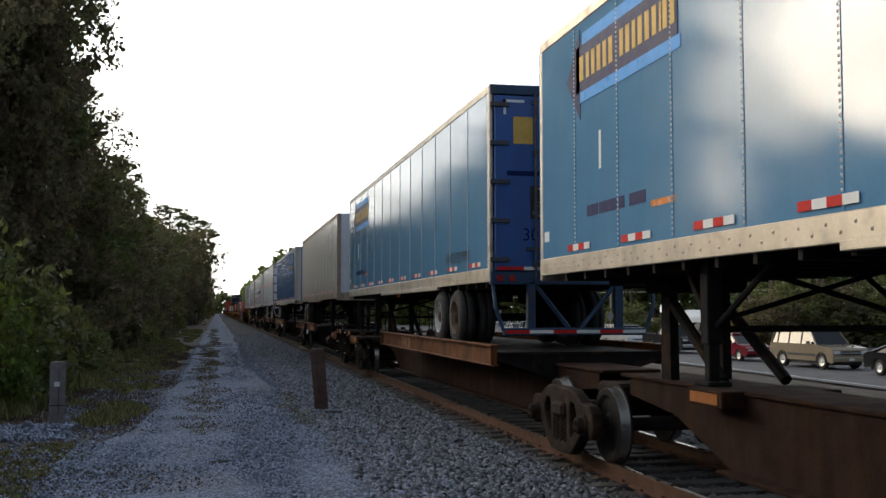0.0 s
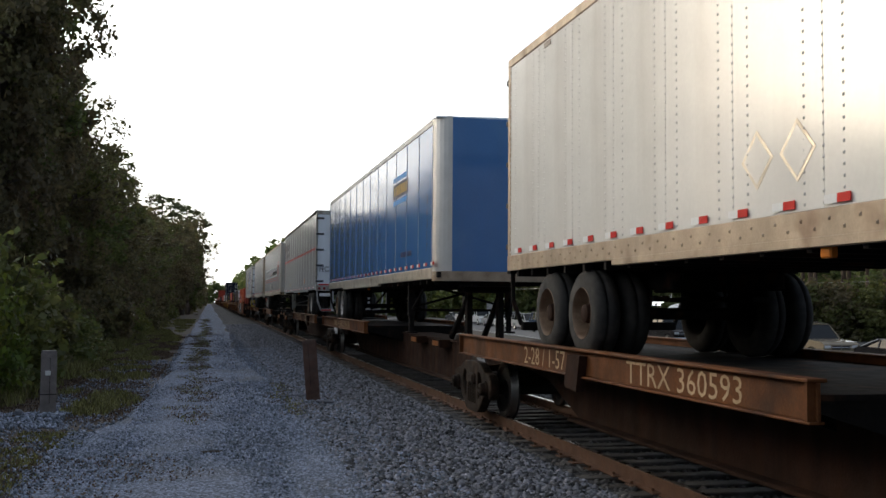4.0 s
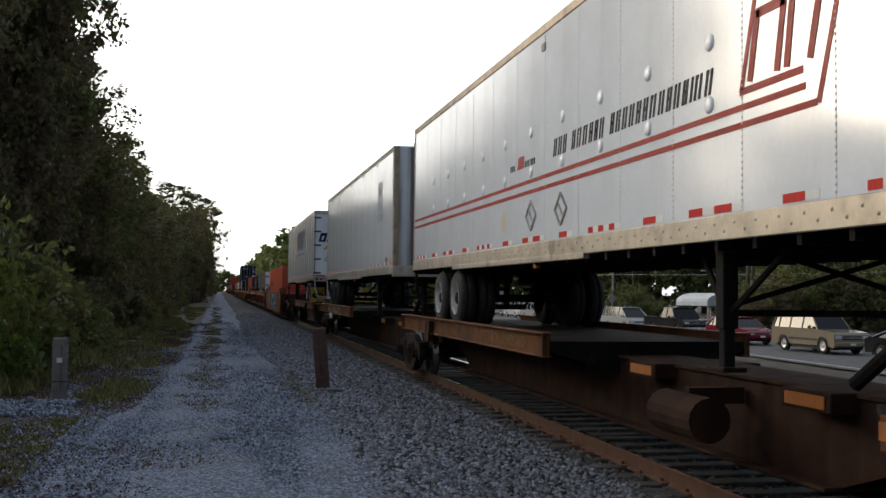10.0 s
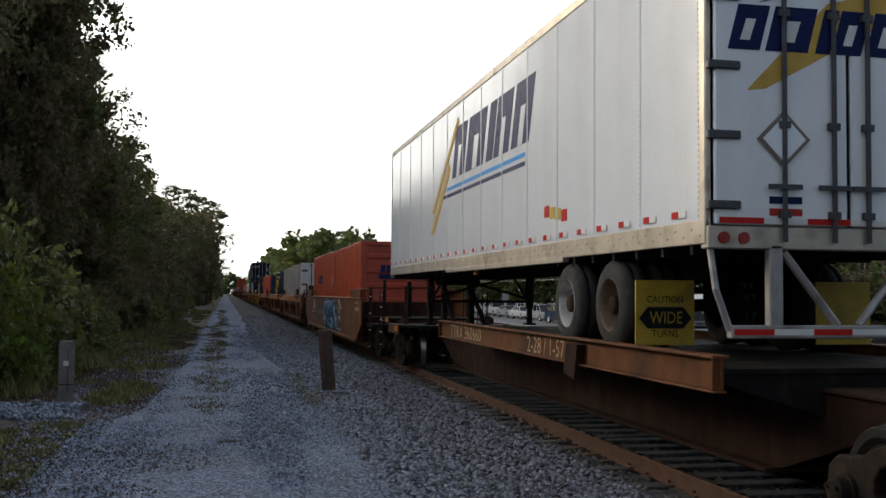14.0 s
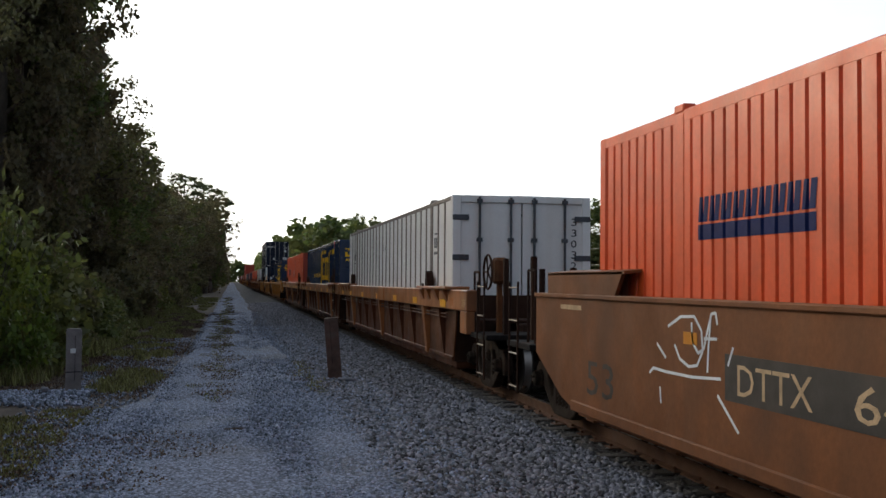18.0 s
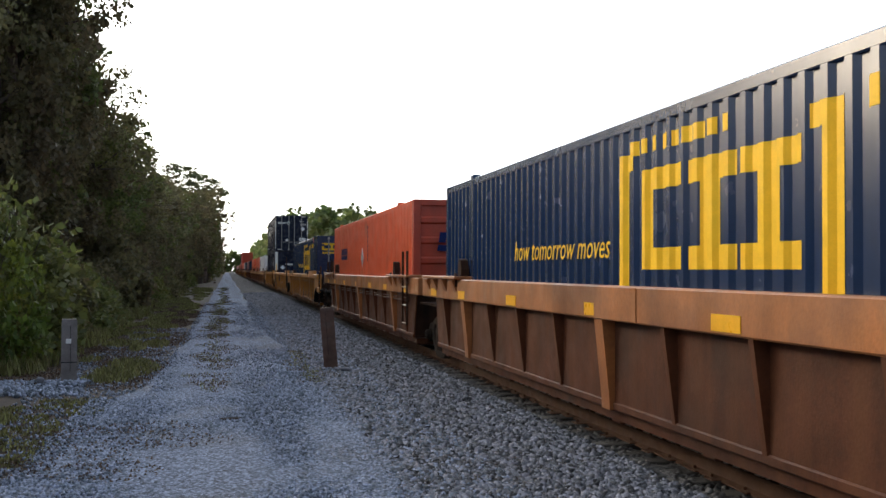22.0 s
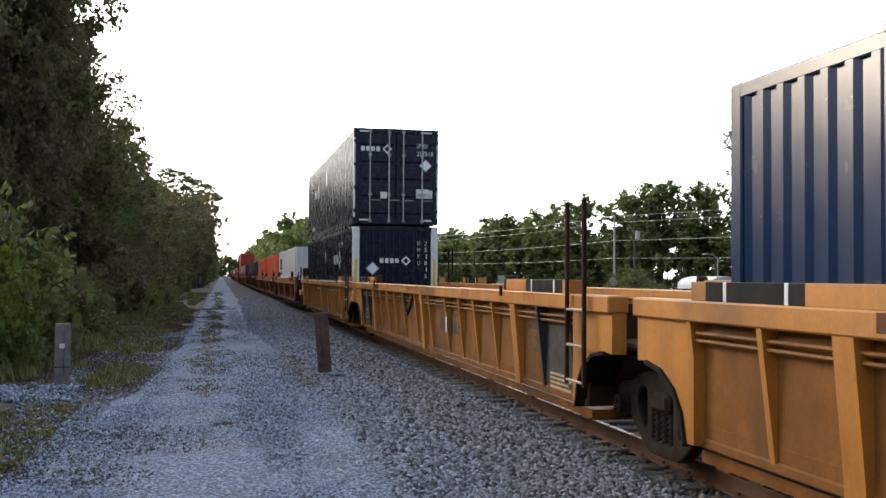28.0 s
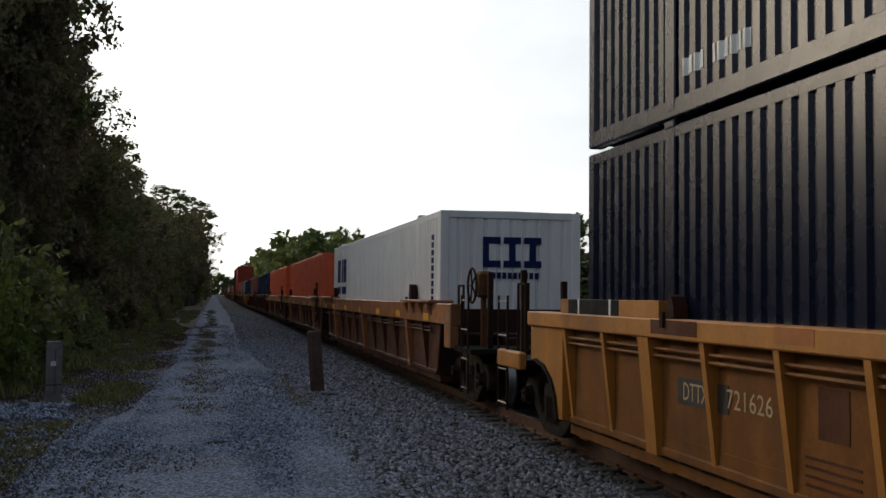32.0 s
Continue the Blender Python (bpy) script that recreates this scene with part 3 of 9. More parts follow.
# ---- spine cars that carry trailers ----
def spine_car(u0, u1, bogies, deck, hitch, hitch_dir, ends=(), words="", words2="", number_u=None, words2_u=None, drum=None, paint="stencil", tall=0.215, bracket_u=None):
    """One platform of a spine car from u0 to u1; deck: where its wheel deck lies; hitch: where the trailer's kingpin is held."""
    car = thing("spine_car", "rust-brown skeleton flatcar with a narrow beam and wheel deck", "rail car", "spine cars of the train")
    L = u1 - u0
    for s in (-1, 1):
        web = [(0.5, 0.92), (1.7, 0.80), (2.9, 0.40), (L - 2.9, 0.40), (L - 1.7, 0.80), (L - 0.5, 0.92), (L - 0.5, 1.12), (0.5, 1.12)]
        part("beam_web", Geo().prism(web, "x", s * 0.33, s * 0.36), "rust", car)
    part("beam_top", Geo().box(-0.40, 0.40, 0.3, L - 0.3, 1.12, 1.16, 0.01), "rust", car)
    part("beam_flange", Geo().box(-0.52, 0.52, 2.9, L - 2.9, 0.36, 0.40, 0.01), "rust", car)
    a, b = deck[0] - u0, deck[1] - u0
    g = Geo().box(-1.27, 1.27, a, b, 1.28, 1.32)
    part("wheel_deck", g, "steel_dark", car, "black steel wheel deck")
    k = int((b - a) / 1.1)
    bearer = Geo().prism([(-1.26, 1.28), (-1.26, 1.20), (-0.36, 0.92), (0.36, 0.92), (1.26, 1.20), (1.26, 1.28)], "y", -0.04, 0.04).mesh("cross_bearer", M["steel_dark"])
    for i in range(k + 1):
        part("cross_bearer", bearer, None, car).location = (0, a + 0.06 + (b - a - 0.12) * i / k, 0)
    for s in (-1, 1):
        part("deck_side", Geo().box(s * 1.27, s * 1.30, a, b, 1.145, 1.40, 0.005), "spine_side", car, "orange-brown channel along the wheel deck")
        part("deck_lip", Geo().box(s * 1.22, s * 1.37, a, b, 1.40, 1.425, 0.006), "spine_side", car)
        part("deck_flange", Geo().box(s * 1.24, s * 1.36, a, b, 1.125, 1.145, 0.006), "spine_side", car)
        for y in (a + 0.02, b - 0.05):
            part("deck_stiffener", Geo().box(s * 1.30, s * 1.36, y, y + 0.03, 1.145, 1.40), "spine_side", car)
    if words:
        side_words(car, "marking", words, tall, (number_u or (deck[0] + deck[1]) / 2) - u0, 1.165 + (0.215 - tall) / 2, -1.305, paint, width=2.15 if len(words) < 12 and len(words) > 8 else 3.75 if len(words) > 12 else 0.95)
    if words2:
        side_words(car, "marking", words2, tall, words2_u - u0, 1.165 + (0.215 - tall) / 2, -1.305, paint, width=1.50)
        y = (bracket_u or words2_u - 2.0) - u0
        part("deck_bracket", Geo().prism([(y - 0.20, 1.36), (y + 0.16, 1.36), (y + 0.26, 1.02), (y - 0.10, 0.98)], "x", -1.308, -1.40), "rust", car, "dark bracket on the deck's edge")
    # hitch: a braced stand under the nose
    h = hitch - u0
    g = Geo().box(-0.45, 0.45, h - 0.35, h + 0.35, 2.10, 2.24, 0.03)
    for s in (-1, 1):
        g.prism([(h - 0.12, 1.16), (h + 0.12, 1.16), (h + 0.10, 2.1), (h - 0.10, 2.1)], "x", s * 0.26, s * 0.36)
        g.tube([(s * 0.3, h + 0.02 * hitch_dir, 2.05), (s * 0.34, h - 1.25 * hitch_dir, 1.22)], 0.06, 8)
    part("hitch_stand", g, "steel_dark", car, "black trailer hitch stand")
    # amber patches and short side brackets on the beam
    for y in (h - 1.4, h + 1.5, L * 0.35):
        if a - 0.4 < y < b + 0.4 or not 1 < y < L - 1:
            continue
        for s in (-1, 1):
            part("side_bracket", Geo().box(s * 0.36, s * 0.62, y - 0.35, y + 0.35, 1.00, 1.16, 0.01), "rust", car)
        part("reflector", Geo().box(-0.632, -0.622, y - 0.28, y + 0.28, 1.03, 1.13), "amber_dull", car, "dull orange reflector plate")
    if drum is not None:
        y = drum - u0
        part("air_reservoir", Geo().cyl((-0.95, y - 0.45, 0.80), (-0.95, y + 0.45, 0.80), 0.20, n=16).box(-0.95, -0.4, y - 0.05, y + 0.05, 0.9, 1.05), "rust", car, smooth=False)
    for end, d in ends:
        # end platform with steps, grab irons and coupler; d: +1 towards the far end
        y = end - u0
        pts = [(-1.28, y + d * 0.25), (-1.28, y - d * 1.1), (-0.9, y - d * 1.7), (0.9, y - d * 1.7), (1.28, y - d * 1.1), (1.28, y + d * 0.25)]
        # deck tops take a darker colour that stands in for shade under the trailers
        part("bolster_deck", Geo().prism(pts, "z", 1.14, 1.19), "steel_dark", car, "darkened plate over the bogie")
        for s in (-1, 1):
            part("bolster_side", Geo().box(s * 1.282, s * 1.31, y - d * 1.1, y + d * 0.25, 0.98, 1.20, 0.008), "spine_side", car)
            part("step_edge", Geo().box(s * 1.262, s * 1.30, y + d * 0.28, y + d * 1.62, 1.19, 1.33, 0.008), "rust", car)
            part("stand_foot", Geo().prism([(y - d * 0.5, 1.19), (y + d * 0.1, 1.19), (y - d * 0.05, 1.36), (y - d * 0.3, 1.38)], "x", s * 0.95, s * 1.06), "rust", car)
        part("step_deck", Geo().box(-1.26, 1.26, y + d * 0.30, y + d * 1.60, 1.27, 1.31, 0.005), "steel_dark", car, "darkened end walkway")
        for k, w in ((0.55, 0.22), (1.25, 0.16)):
            part("reflector", Geo().box(-1.312, -1.301, y + d * k - w, y + d * k + w, 1.21, 1.32), "amber_dull", car, "dull orange reflector plate")
        part("reflector", Geo().box(-1.322, -1.311, y - d * 0.85 - 0.24, y - d * 0.85 + 0.24, 1.05, 1.16), "amber_dull", car, "dull orange reflector plate")
        e = y + d * 1.05
        ladder(car, -1.33, e, 0.55, 1.95, "steel_dark", 0.46, 5)
        ladder(car, 1.33, e, 0.55, 1.95, "steel_dark", 0.46, 5)
        hoop(car, -0.62, e, 1.31, 2.05, 0.5, along="x")
        g = Geo().box(-0.16, 0.16, y + d * 0.4, y + d * 1.9, 0.82, 1.08, 0.03).box(-0.24, 0.24, y + d * 1.75, y + d * 2.15, 0.78, 1.10, 0.06)
        part("coupler", g, "truck_iron", car)
        part("post", Geo().box(-0.72, -0.62, e - 0.06, e + 0.04, 1.31, 2.2, 0.01), "steel_dark", car)
    for u in bogies:
        bogie(car, u - u0)
    return on_train(car, u0)


# ---- highway trailers ----
def road_wheel(parent, x, y, z, s, rim="rim_white", r=0.475):
    """A pair of tyres on one side of an axle; s: the side it faces."""
    w = Geo()
    for k in (0, 1):
        xo = x + s * 0.02 - s * k * 0.33
        w.lathe([(s * 0.0, 0.28), (s * 0.0, 0.40), (-s * 0.03, r - 0.03), (-s * 0.07, r), (-s * 0.11, r), (-s * 0.115, r - 0.015), (-s * 0.125, r - 0.015), (-s * 0.13, r), (-s * 0.22, r), (-s * 0.26, r - 0.03), (-s * 0.28, 0.40), (-s * 0.28, 0.28), (0.0, 0.28)],
                (xo, y, z), "x", 28)
    t = part("tyre", w, "tyre", parent, "worn black dual tyres", True)
    g = Geo()
    xo = x + s * 0.02
    g.lathe([(-s * 0.02, 0.285), (s * 0.005, 0.275), (-s * 0.02, 0.265), (-s * 0.16, 0.25), (-s * 0.18, 0.14)], (xo, y, z), "x", 24)
    for i in range(8):
        a = i * math.pi / 4
        g.cyl((xo - s * 0.17, y + 0.17 * math.cos(a), z + 0.17 * math.sin(a)), (xo - s * 0.14, y + 0.17 * math.cos(a), z + 0.17 * math.sin(a)), 0.016, n=6)
    part("rim", g, rim, t, "dusty steel rim", False)
    g = Geo().lathe([(-s * 0.185, 0.16), (-s * 0.17, 0.145), (-s * 0.10, 0.11), (-s * 0.03, 0.095), (-s * 0.015, 0.06), (-s * 0.012, 0.0)], (xo, y, z), "x", 20)
    part("hub", g, "rust", t, "dark rusty wheel hub")


def trailer(near, L, nose_near, label, side="white", end="white", rail="rail_alu", z0=2.33, z1=5.20, axles=(2.0, 3.2), leg=3.0,
            panel=1.22, rivets="posts", rims=("rim_white", "rim_rust"), tape=True, round_nose=0.0, deco=None, flap=None, top="rail_alu",
            leg_mat="steel_dark", bumper="steel_dark", rods="dark_door", v_bracket=False):
    """A box trailer. near: its place along the train; nose_near: the nose faces the camera's end."""
    tr = thing("semi_trailer", label, "trailer", "trailers on the train")
    W = 1.295
    fy = (lambda d: L - d) if nose_near else (lambda d: d)          # d: metres from the rear

    def bx(g, x0, x1, d0, d1, a, b, c=0.0):
        return g.box(x0, x1, fy(d0), fy(d1), a, b, c)

    nose = L - round_nose
    # side sheets
    n = max(1, round((nose - 0.12) / panel))
    step = (nose - 0.12) / n
    cache = Geo()
    cache.box(-0.012, 0.012, 0.001, step - 0.001, z0 + 0.20, z1 - 0.12, 0.002)
    sheet = cache.mesh("side_sheet", M[side])
    for s in (-1, 1):
        for i in range(n):
            d = 0.12 + i * step
            y = fy(d + step) if nose_near else d
            part("side_sheet", sheet, None, tr).location = (s * (W - 0.012), y, 0)
    if rivets == "posts":
        strip = Geo().box(-0.003, 0.003, -0.02, 0.02, z0 + 0.2, z1 - 0.12).mesh("seam_strip", M[side])
        for i in range(n + 1):
            for s in (-1, 1):
                part("seam_strip", strip, None, tr).location = (s * (W + 0.003), fy(0.12 + i * step), 0)
    pins = Geo()
    for i in range(n + 1):
        d = 0.12 + i * step
        for off in ((0.0,) if rivets != "dense" else (-0.22, 0.0, 0.22)):
            dd = d + off
            if not 0.1 < dd < nose:
                continue
            count = 52 if rivets != "dense" else 34
            for k in range(count):
                z = z0 + 0.24 + k * (z1 - z0 - 0.40) / (count - 1)
                y = fy(dd)
                r, x = (0.012, -W - 0.006) if rivets == "posts" else (0.011, -W - 0.001)
                pins.add([(x, y - r, z - r), (x, y + r, z - r), (x, y + r, z + r), (x, y - r, z + r), (x - 0.010, y, z)],
                         [(1, 0, 4), (2, 1, 4), (3, 2, 4), (0, 3, 4)])
    tagged(part("seam_rivets", pins, "alu", tr), kind="stuff")
    pins = Geo()
    for k in range(int(L / 0.16)):
        y, z = 0.08 + k * 0.16, z0 + 0.10 + (0.03 if k % 2 else -0.03)
        r = 0.014
        pins.add([(-W - 0.012, y - r, z - r), (-W - 0.012, y + r, z - r), (-W - 0.012, y + r, z + r), (-W - 0.012, y - r, z + r), (-W - 0.024, y, z)],
                 [(1, 0, 4), (2, 1, 4), (3, 2, 4), (0, 3, 4)])
    tagged(part("rail_rivets", pins, rail, tr), kind="stuff")
    # rails, roof, posts
    for s in (-1, 1):
        g = Geo()
        bx(g, s * (W - 0.03), s * (W + 0.012), 0.0, nose, z0, z0 + 0.20, 0.008)
        bx(g, s * (W - 0.06), s * (W + 0.016), 3.6, L * 0.62, z0 - 0.05, z0 + 0.02, 0.006)
        part("bottom_rail", g, rail, tr)
        g = Geo()
        bx(g, s * (W - 0.04), s * (W + 0.010), 0.0, nose, z1 - 0.12, z1, 0.012)
        part("top_rail", g, top, tr)
        g = Geo()
        bx(g, s * (W - 0.05), s * (W + 0.008), 0.0, 0.12, z0, z1, 0.012)
        part("corner_post", g, top if top != "steel_dark" else "rail_alu", tr)
    g = Geo()
    ya, yb = sorted((fy(0.0), fy(L - 0.02)))
    g.prism([(-W, z1 - 0.02), (W, z1 - 0.02), (W, z1 + 0.002), (0, z1 + 0.03), (-W, z1 + 0.002)], "y", ya, yb)
    part("roof", g, "silver", tr)
    g = Geo()
    bx(g, -W + 0.04, W - 0.04, 0.1, L - 0.05, z0 + 0.02, z0 + 0.12)
    for i in range(int(L / 0.6)):
        bx(g, -W + 0.03, W - 0.03, 0.3 + i * 0.6, 0.36 + i * 0.6, z0 - 0.08, z0 + 0.02)
    part("floor_frame", g, "steel_dark", tr)
    # nose
    g = Geo()
    if round_nose:
        r = round_nose
        pts = [(-W, nose)] + [(-W + r - r * math.cos(a), nose + r * math.sin(a)) for a in [i * math.pi / 12 for i in range(1, 7)]]
        pts += [(-x, d) for x, d in pts[::-1]]
        pts = [(x, fy(d)) for x, d in pts]
        g.prism(pts, "z", z0 + 0.06, z1 - 0.01)
        part("nose_panel", g, end, tr, "rounded front panel", False)
        out = -0.012 if nose_near else 0.012
        g = Geo().prism([(x * 1.006, y + out) for x, y in pts], "z", z0 - 0.04, z0 + 0.13)
        part("nose_rail", g, "rail_brown", tr, "rust-stained rail under the nose")
        for s in (-1, 1):
            pts = [(s * (W + 0.006), nose - 0.04)] + [(s * (W + 0.006 - r + r * math.cos(a)), nose + r * math.sin(a) * 1.01) for a in [i * math.pi / 12 for i in range(1, 7)]]
            pts += [(s * (W - r), nose)]
            part("corner_trim", Geo().prism([(x, fy(d)) for x, d in pts], "z", z0 + 0.05, z1 + 0.01), "alu", tr, "bright rounded corner trim")
    else:
        bx(g, -W, W, L - 0.03, L, z0 + 0.18, z1 - 0.02, 0.01)
        part("nose_panel", g, end, tr, "flat front panel")
        g = Geo()
        bx(g, -W - 0.01, W + 0.01, L - 0.06, L + 0.012, z0 - 0.06, z0 + 0.20, 0.01)
        part("nose_rail", g, rail, tr)
        for s in (-1, 1):
            g = Geo()
            bx(g, s * (W - 0.14), s * (W + 0.008), L - 0.10, L + 0.008, z0 + 0.1, z1 + 0.005, 0.02)
            part("corner_post", g, top, tr)
    g = Geo()
    bx(g, -0.5, 0.5, L - 1.6, L - 0.2, z0 - 0.12, z0, 0.02)
    part("coupler_plate", g, "steel_dark", tr)
    # rear doors
    for s in (-1, 1):
        g = Geo()
        bx(g, s * 0.02, s * (W - 0.06), -0.045, 0.0, z0 + 0.16, z1 - 0.16, 0.012)
        door = part("door", g, end, tr)
        for x in (0.16, 0.62):
            g = Geo().cyl((s * x, fy(-0.075), z0 + 0.02), (s * x, fy(-0.075), z1 - 0.10), 0.022, n=8)
            for z in (z0 + 0.25, z0 + 1.0, z1 - 1.0, z1 - 0.25):
                bx(g, s * x - 0.05, s * x + 0.05, -0.09, -0.045, z - 0.03, z + 0.03)
            bx(g, s * x - 0.15, s * x + 0.15, -0.10, -0.07, z0 + 0.46, z0 + 0.50)
            part("lock_rod", g, rods, door, "steel lock rod")
        for i in range(5):
            z = z0 + 0.32 + i * (z1 - z0 - 0.62) / 4
            part("hinge", bx(Geo(), s * (W - 0.28), s * (W + 0.01), -0.075, -0.02, z - 0.035, z + 0.035, 0.008), rods, door)
    part("door_header", bx(Geo(), -W, W, -0.03, 0.10, z1 - 0.14, z1 + 0.005, 0.01), bumper if bumper != "galv" else "rail_alu", tr)
    part("rear_sill", bx(Geo(), -W, W, -0.04, 0.10, z0 - 0.04, z0 + 0.15, 0.01), bumper if bumper != "galv" else "rail_alu", tr)
    for s in (-1, 1):
        g = Geo()
        for x in (0.98, 1.16):
            part("tail_lamp", Geo().cyl((s * x, fy(-0.04), z0 + 0.05), (s * x, fy(-0.06), z0 + 0.05), 0.05, n=12), "lamp_red", tr, "red tail lamp")
    # under-run guard
    guard = part("underrun_guard", bx(Geo(), -1.10, 1.10, -0.06, 0.04, 1.55, 1.66, 0.012), bumper, tr, "rear under-run guard bar")
    for s in (-1, 1):
        ya = fy(0.0)
        part("guard_strut", bx(Geo(), s * 0.62, s * 0.74, -0.04, 0.06, 1.64, z0, 0.01), bumper, guard)
        if bumper == "galv" and not flap:
            part("guard_brace", Geo().box(s * 0.01, s * 0.62, ya - 0.03, ya + 0.03, 1.94, 2.0, 0.01), bumper, guard)
        else:
            part("guard_brace", Geo().tube([(s * 0.60, ya, z0 - 0.06), (s * 0.10, ya, 1.66)], 0.035, 6), bumper, guard)
        part("side_hoop", Geo().tube([(s * 1.24, fy(0.05), z0), (s * 1.22, fy(-0.02), 1.95), (s * 1.10, fy(-0.02), 1.62)], 0.03, 6), bumper, guard)
    if tape:
        for i in range(6):
            m = "tape_red" if i % 2 == 0 else "tape_white"
            part("reflective_tape", Geo().box(-1.08 + i * 0.36, -0.72 + i * 0.36, fy(-0.062), fy(-0.066), 1.58, 1.63), m, tr)
            part("reflective_tape", Geo().box(-1.2 + i * 0.4, -0.8 + i * 0.4, fy(-0.047), fy(-0.052), z0 + 0.17, z0 + 0.22), m, tr)
    # tandem
    g = Geo()
    for s in (-1, 1):
        bx(g, s * 0.50, s * 0.62, axles[0] - 0.9, axles[1] + 0.9, z0 - 0.28, z0 - 0.08, 0.02)
        for a in axles:
            bx(g, s * 0.50, s * 0.64, a - 0.10, a + 0.10, 1.85, z0 - 0.2, 0.02)
            bx(g, s * 0.48, s * 0.66, a - 0.50, a + 0.50, 1.93, 1.99, 0.01)
    for a in axles:
        g.cyl((-1.0, fy(a), 1.80), (1.0, fy(a), 1.80), 0.065, n=10)
    part("suspension", g, "steel_dark", tr)
    for i, a in enumerate(axles):
        for s in (-1, 1):
            road_wheel(tr, s * 1.24, fy(a), 1.80, s, rims[i])
    if flap:
        for s in (-1, 1):
            g = Geo()
            bx(g, s * 0.66, s * 1.27, axles[0] - 0.72, axles[0] - 0.70, 1.42, 2.05)
            fl = part("mud_flap", g, flap, tr, "yellow mud flap with a black warning sign")
            if s < 0 and flap == "mud_yellow":
                yy = fy(axles[0] - 0.725)
                end_words(fl, "warning_words", "CAUTION", 0.07, -1.16, 1.83, yy, "black", 0.38)
                end_words(fl, "warning_words", "TURNS", 0.07, -1.11, 1.50, yy, "black", 0.28)
                part("warning_sign", Geo().prism([(-1.24, 1.68), (-1.15, 1.79), (-0.78, 1.79), (-0.69, 1.68), (-0.78, 1.58), (-1.15, 1.58)], "y", yy - 0.002, yy + 0.001), "black", fl)
                end_words(fl, "warning_words", "WIDE", 0.12, -1.13, 1.63, yy - 0.004, "mud_yellow", 0.34)
    # landing gear
    y = fy(L - leg)
    for s in (-1, 1):
        leg_ob = part("landing_leg", Geo().box(s * 0.98, s * 1.12, y - 0.07, y + 0.07, 1.62, z0 - 0.02, 0.01), leg_mat, tr)
        part("leg_tube", Geo().box(s * 1.0, s * 1.10, y - 0.05, y + 0.05, 1.30, 1.64, 0.01), leg_mat if leg_mat != "galv" else "rail_brown", leg_ob)
        part("foot", Geo().box(s * 0.94, s * 1.16, y - 0.14, y + 0.14, 1.27, 1.31, 0.01), "steel_dark", leg_ob)
        if v_bracket:
            part("gusset", Geo().prism([(y - 0.55, z0 - 0.02), (y + 0.55, z0 - 0.02), (y + 0.16, z0 - 0.36), (y - 0.16, z0 - 0.36)], "x", s * 1.12, s * 1.14), leg_mat, leg_ob)
            for k in (-1, 1):
                part("leg_strut", Geo().tube([(s * 1.13, y + k * 0.52, z0 - 0.04), (s * 1.13, y + k * 0.07, z0 - 0.72)], 0.022), leg_mat, leg_ob)
            part("crank_box", Geo().box(s * 1.10, s * 1.15, y - 0.12, y + 0.12, z0 - 0.84, z0 - 0.66, 0.01), leg_mat, leg_ob)
        else:
            for k in (-1, 1):
                part("leg_strut", Geo().tube([(s * 1.05, y, 1.72), (s * 0.9, y + k * 0.75, z0 - 0.04)], 0.028), leg_mat, leg_ob)
    part("leg_brace", Geo().tube([(-1.05, y, 1.75), (1.05, y, 1.75)], 0.03).tube([(-1.05, y, 1.8), (0.6, y, 2.25)], 0.025).tube([(1.05, y, 1.8), (-0.6, y, 2.25)], 0.025), leg_mat, tr)
    part("side_lamp", Geo().box(-W + 0.04, -W + 0.10, fy(L * 0.5) - 0.06, fy(L * 0.5) + 0.06, z0 - 0.12, z0 - 0.04, 0.01), "lamp_amber", tr, "amber side lamp")
    if deco:
        deco(tr, fy, W, L, z0, z1)
    return on_train(tr, near)


def side_bar(parent, name, y0, y1, za, zb, mat, x=-1.295, shift=0.0, proud=0.004):
    """A flat painted bar on a flank; shift: how far its upper edge leans."""
    g = Geo().prism([(y0, za), (y1, za), (y1 + shift, zb), (y0 + shift, zb)], "x", x - proud, x - 0.001)
    return part(name, g, mat, parent)


def end_bar(parent, name, x0, x1, za, zb, y, mat, proud=0.004):
    return part(name, Geo().box(x0, x1, y - proud, y - 0.0005, za, zb), mat, parent)


def side_shape(parent, name, pts, mat, x=-1.295, proud=0.004):
    return part(name, Geo().prism(pts, "x", x - proud, x - 0.001), mat, parent)


_tape = {}


def edge_tape(tr, fy, L, z, kind):
    """Reflective marks along the lower edge of a flank."""
    w = 0.17 if kind == "long" else 0.14
    if kind not in _tape:
        h = 0.07 if kind == "long" else 0.06
        _tape[kind] = [Geo().box(-1.312, -1.306, -w / 2, w / 2, 0, h).mesh("reflective_tape", M[m]) for m in ("tape_white", "tape_red")]
    starts = np.arange(0.5, L - 0.6, 1.55) if kind == "long" else np.arange(0.35, L - 0.3, 0.62)
    for d in starts:
        for k in range(4 if kind == "long" else 2):
            part("reflective_tape", _tape[kind][k % 2], None, tr).location = (0, fy(d + (k + 0.5) * w), z)


# ---- containers ----
# one wave of a pressed side: along, in
WAVES = {
    "plain": ((0.0, 0.0), (0.14, 0.0), (0.165, 0.028), (0.212, 0.028), (0.24, 0.0)),
    "grooved": ((0.0, 0.0), (0.150, 0.0), (0.163, 0.022), (0.187, 0.022), (0.20, 0.0)),
    "broad": ((0.0, 0.0), (0.085, 0.0), (0.136, 0.036), (0.221, 0.036), (0.272, 0.0)),
    "close": ((0.0, 0.0), (0.10, 0.0), (0.125, 0.030), (0.18, 0.030), (0.205, 0.0)),
}
WAVE_OF = {"orange_box": "grooved", "navy_box": "broad", "ink_box": "close"}
_pressed = {}         # container: its wave


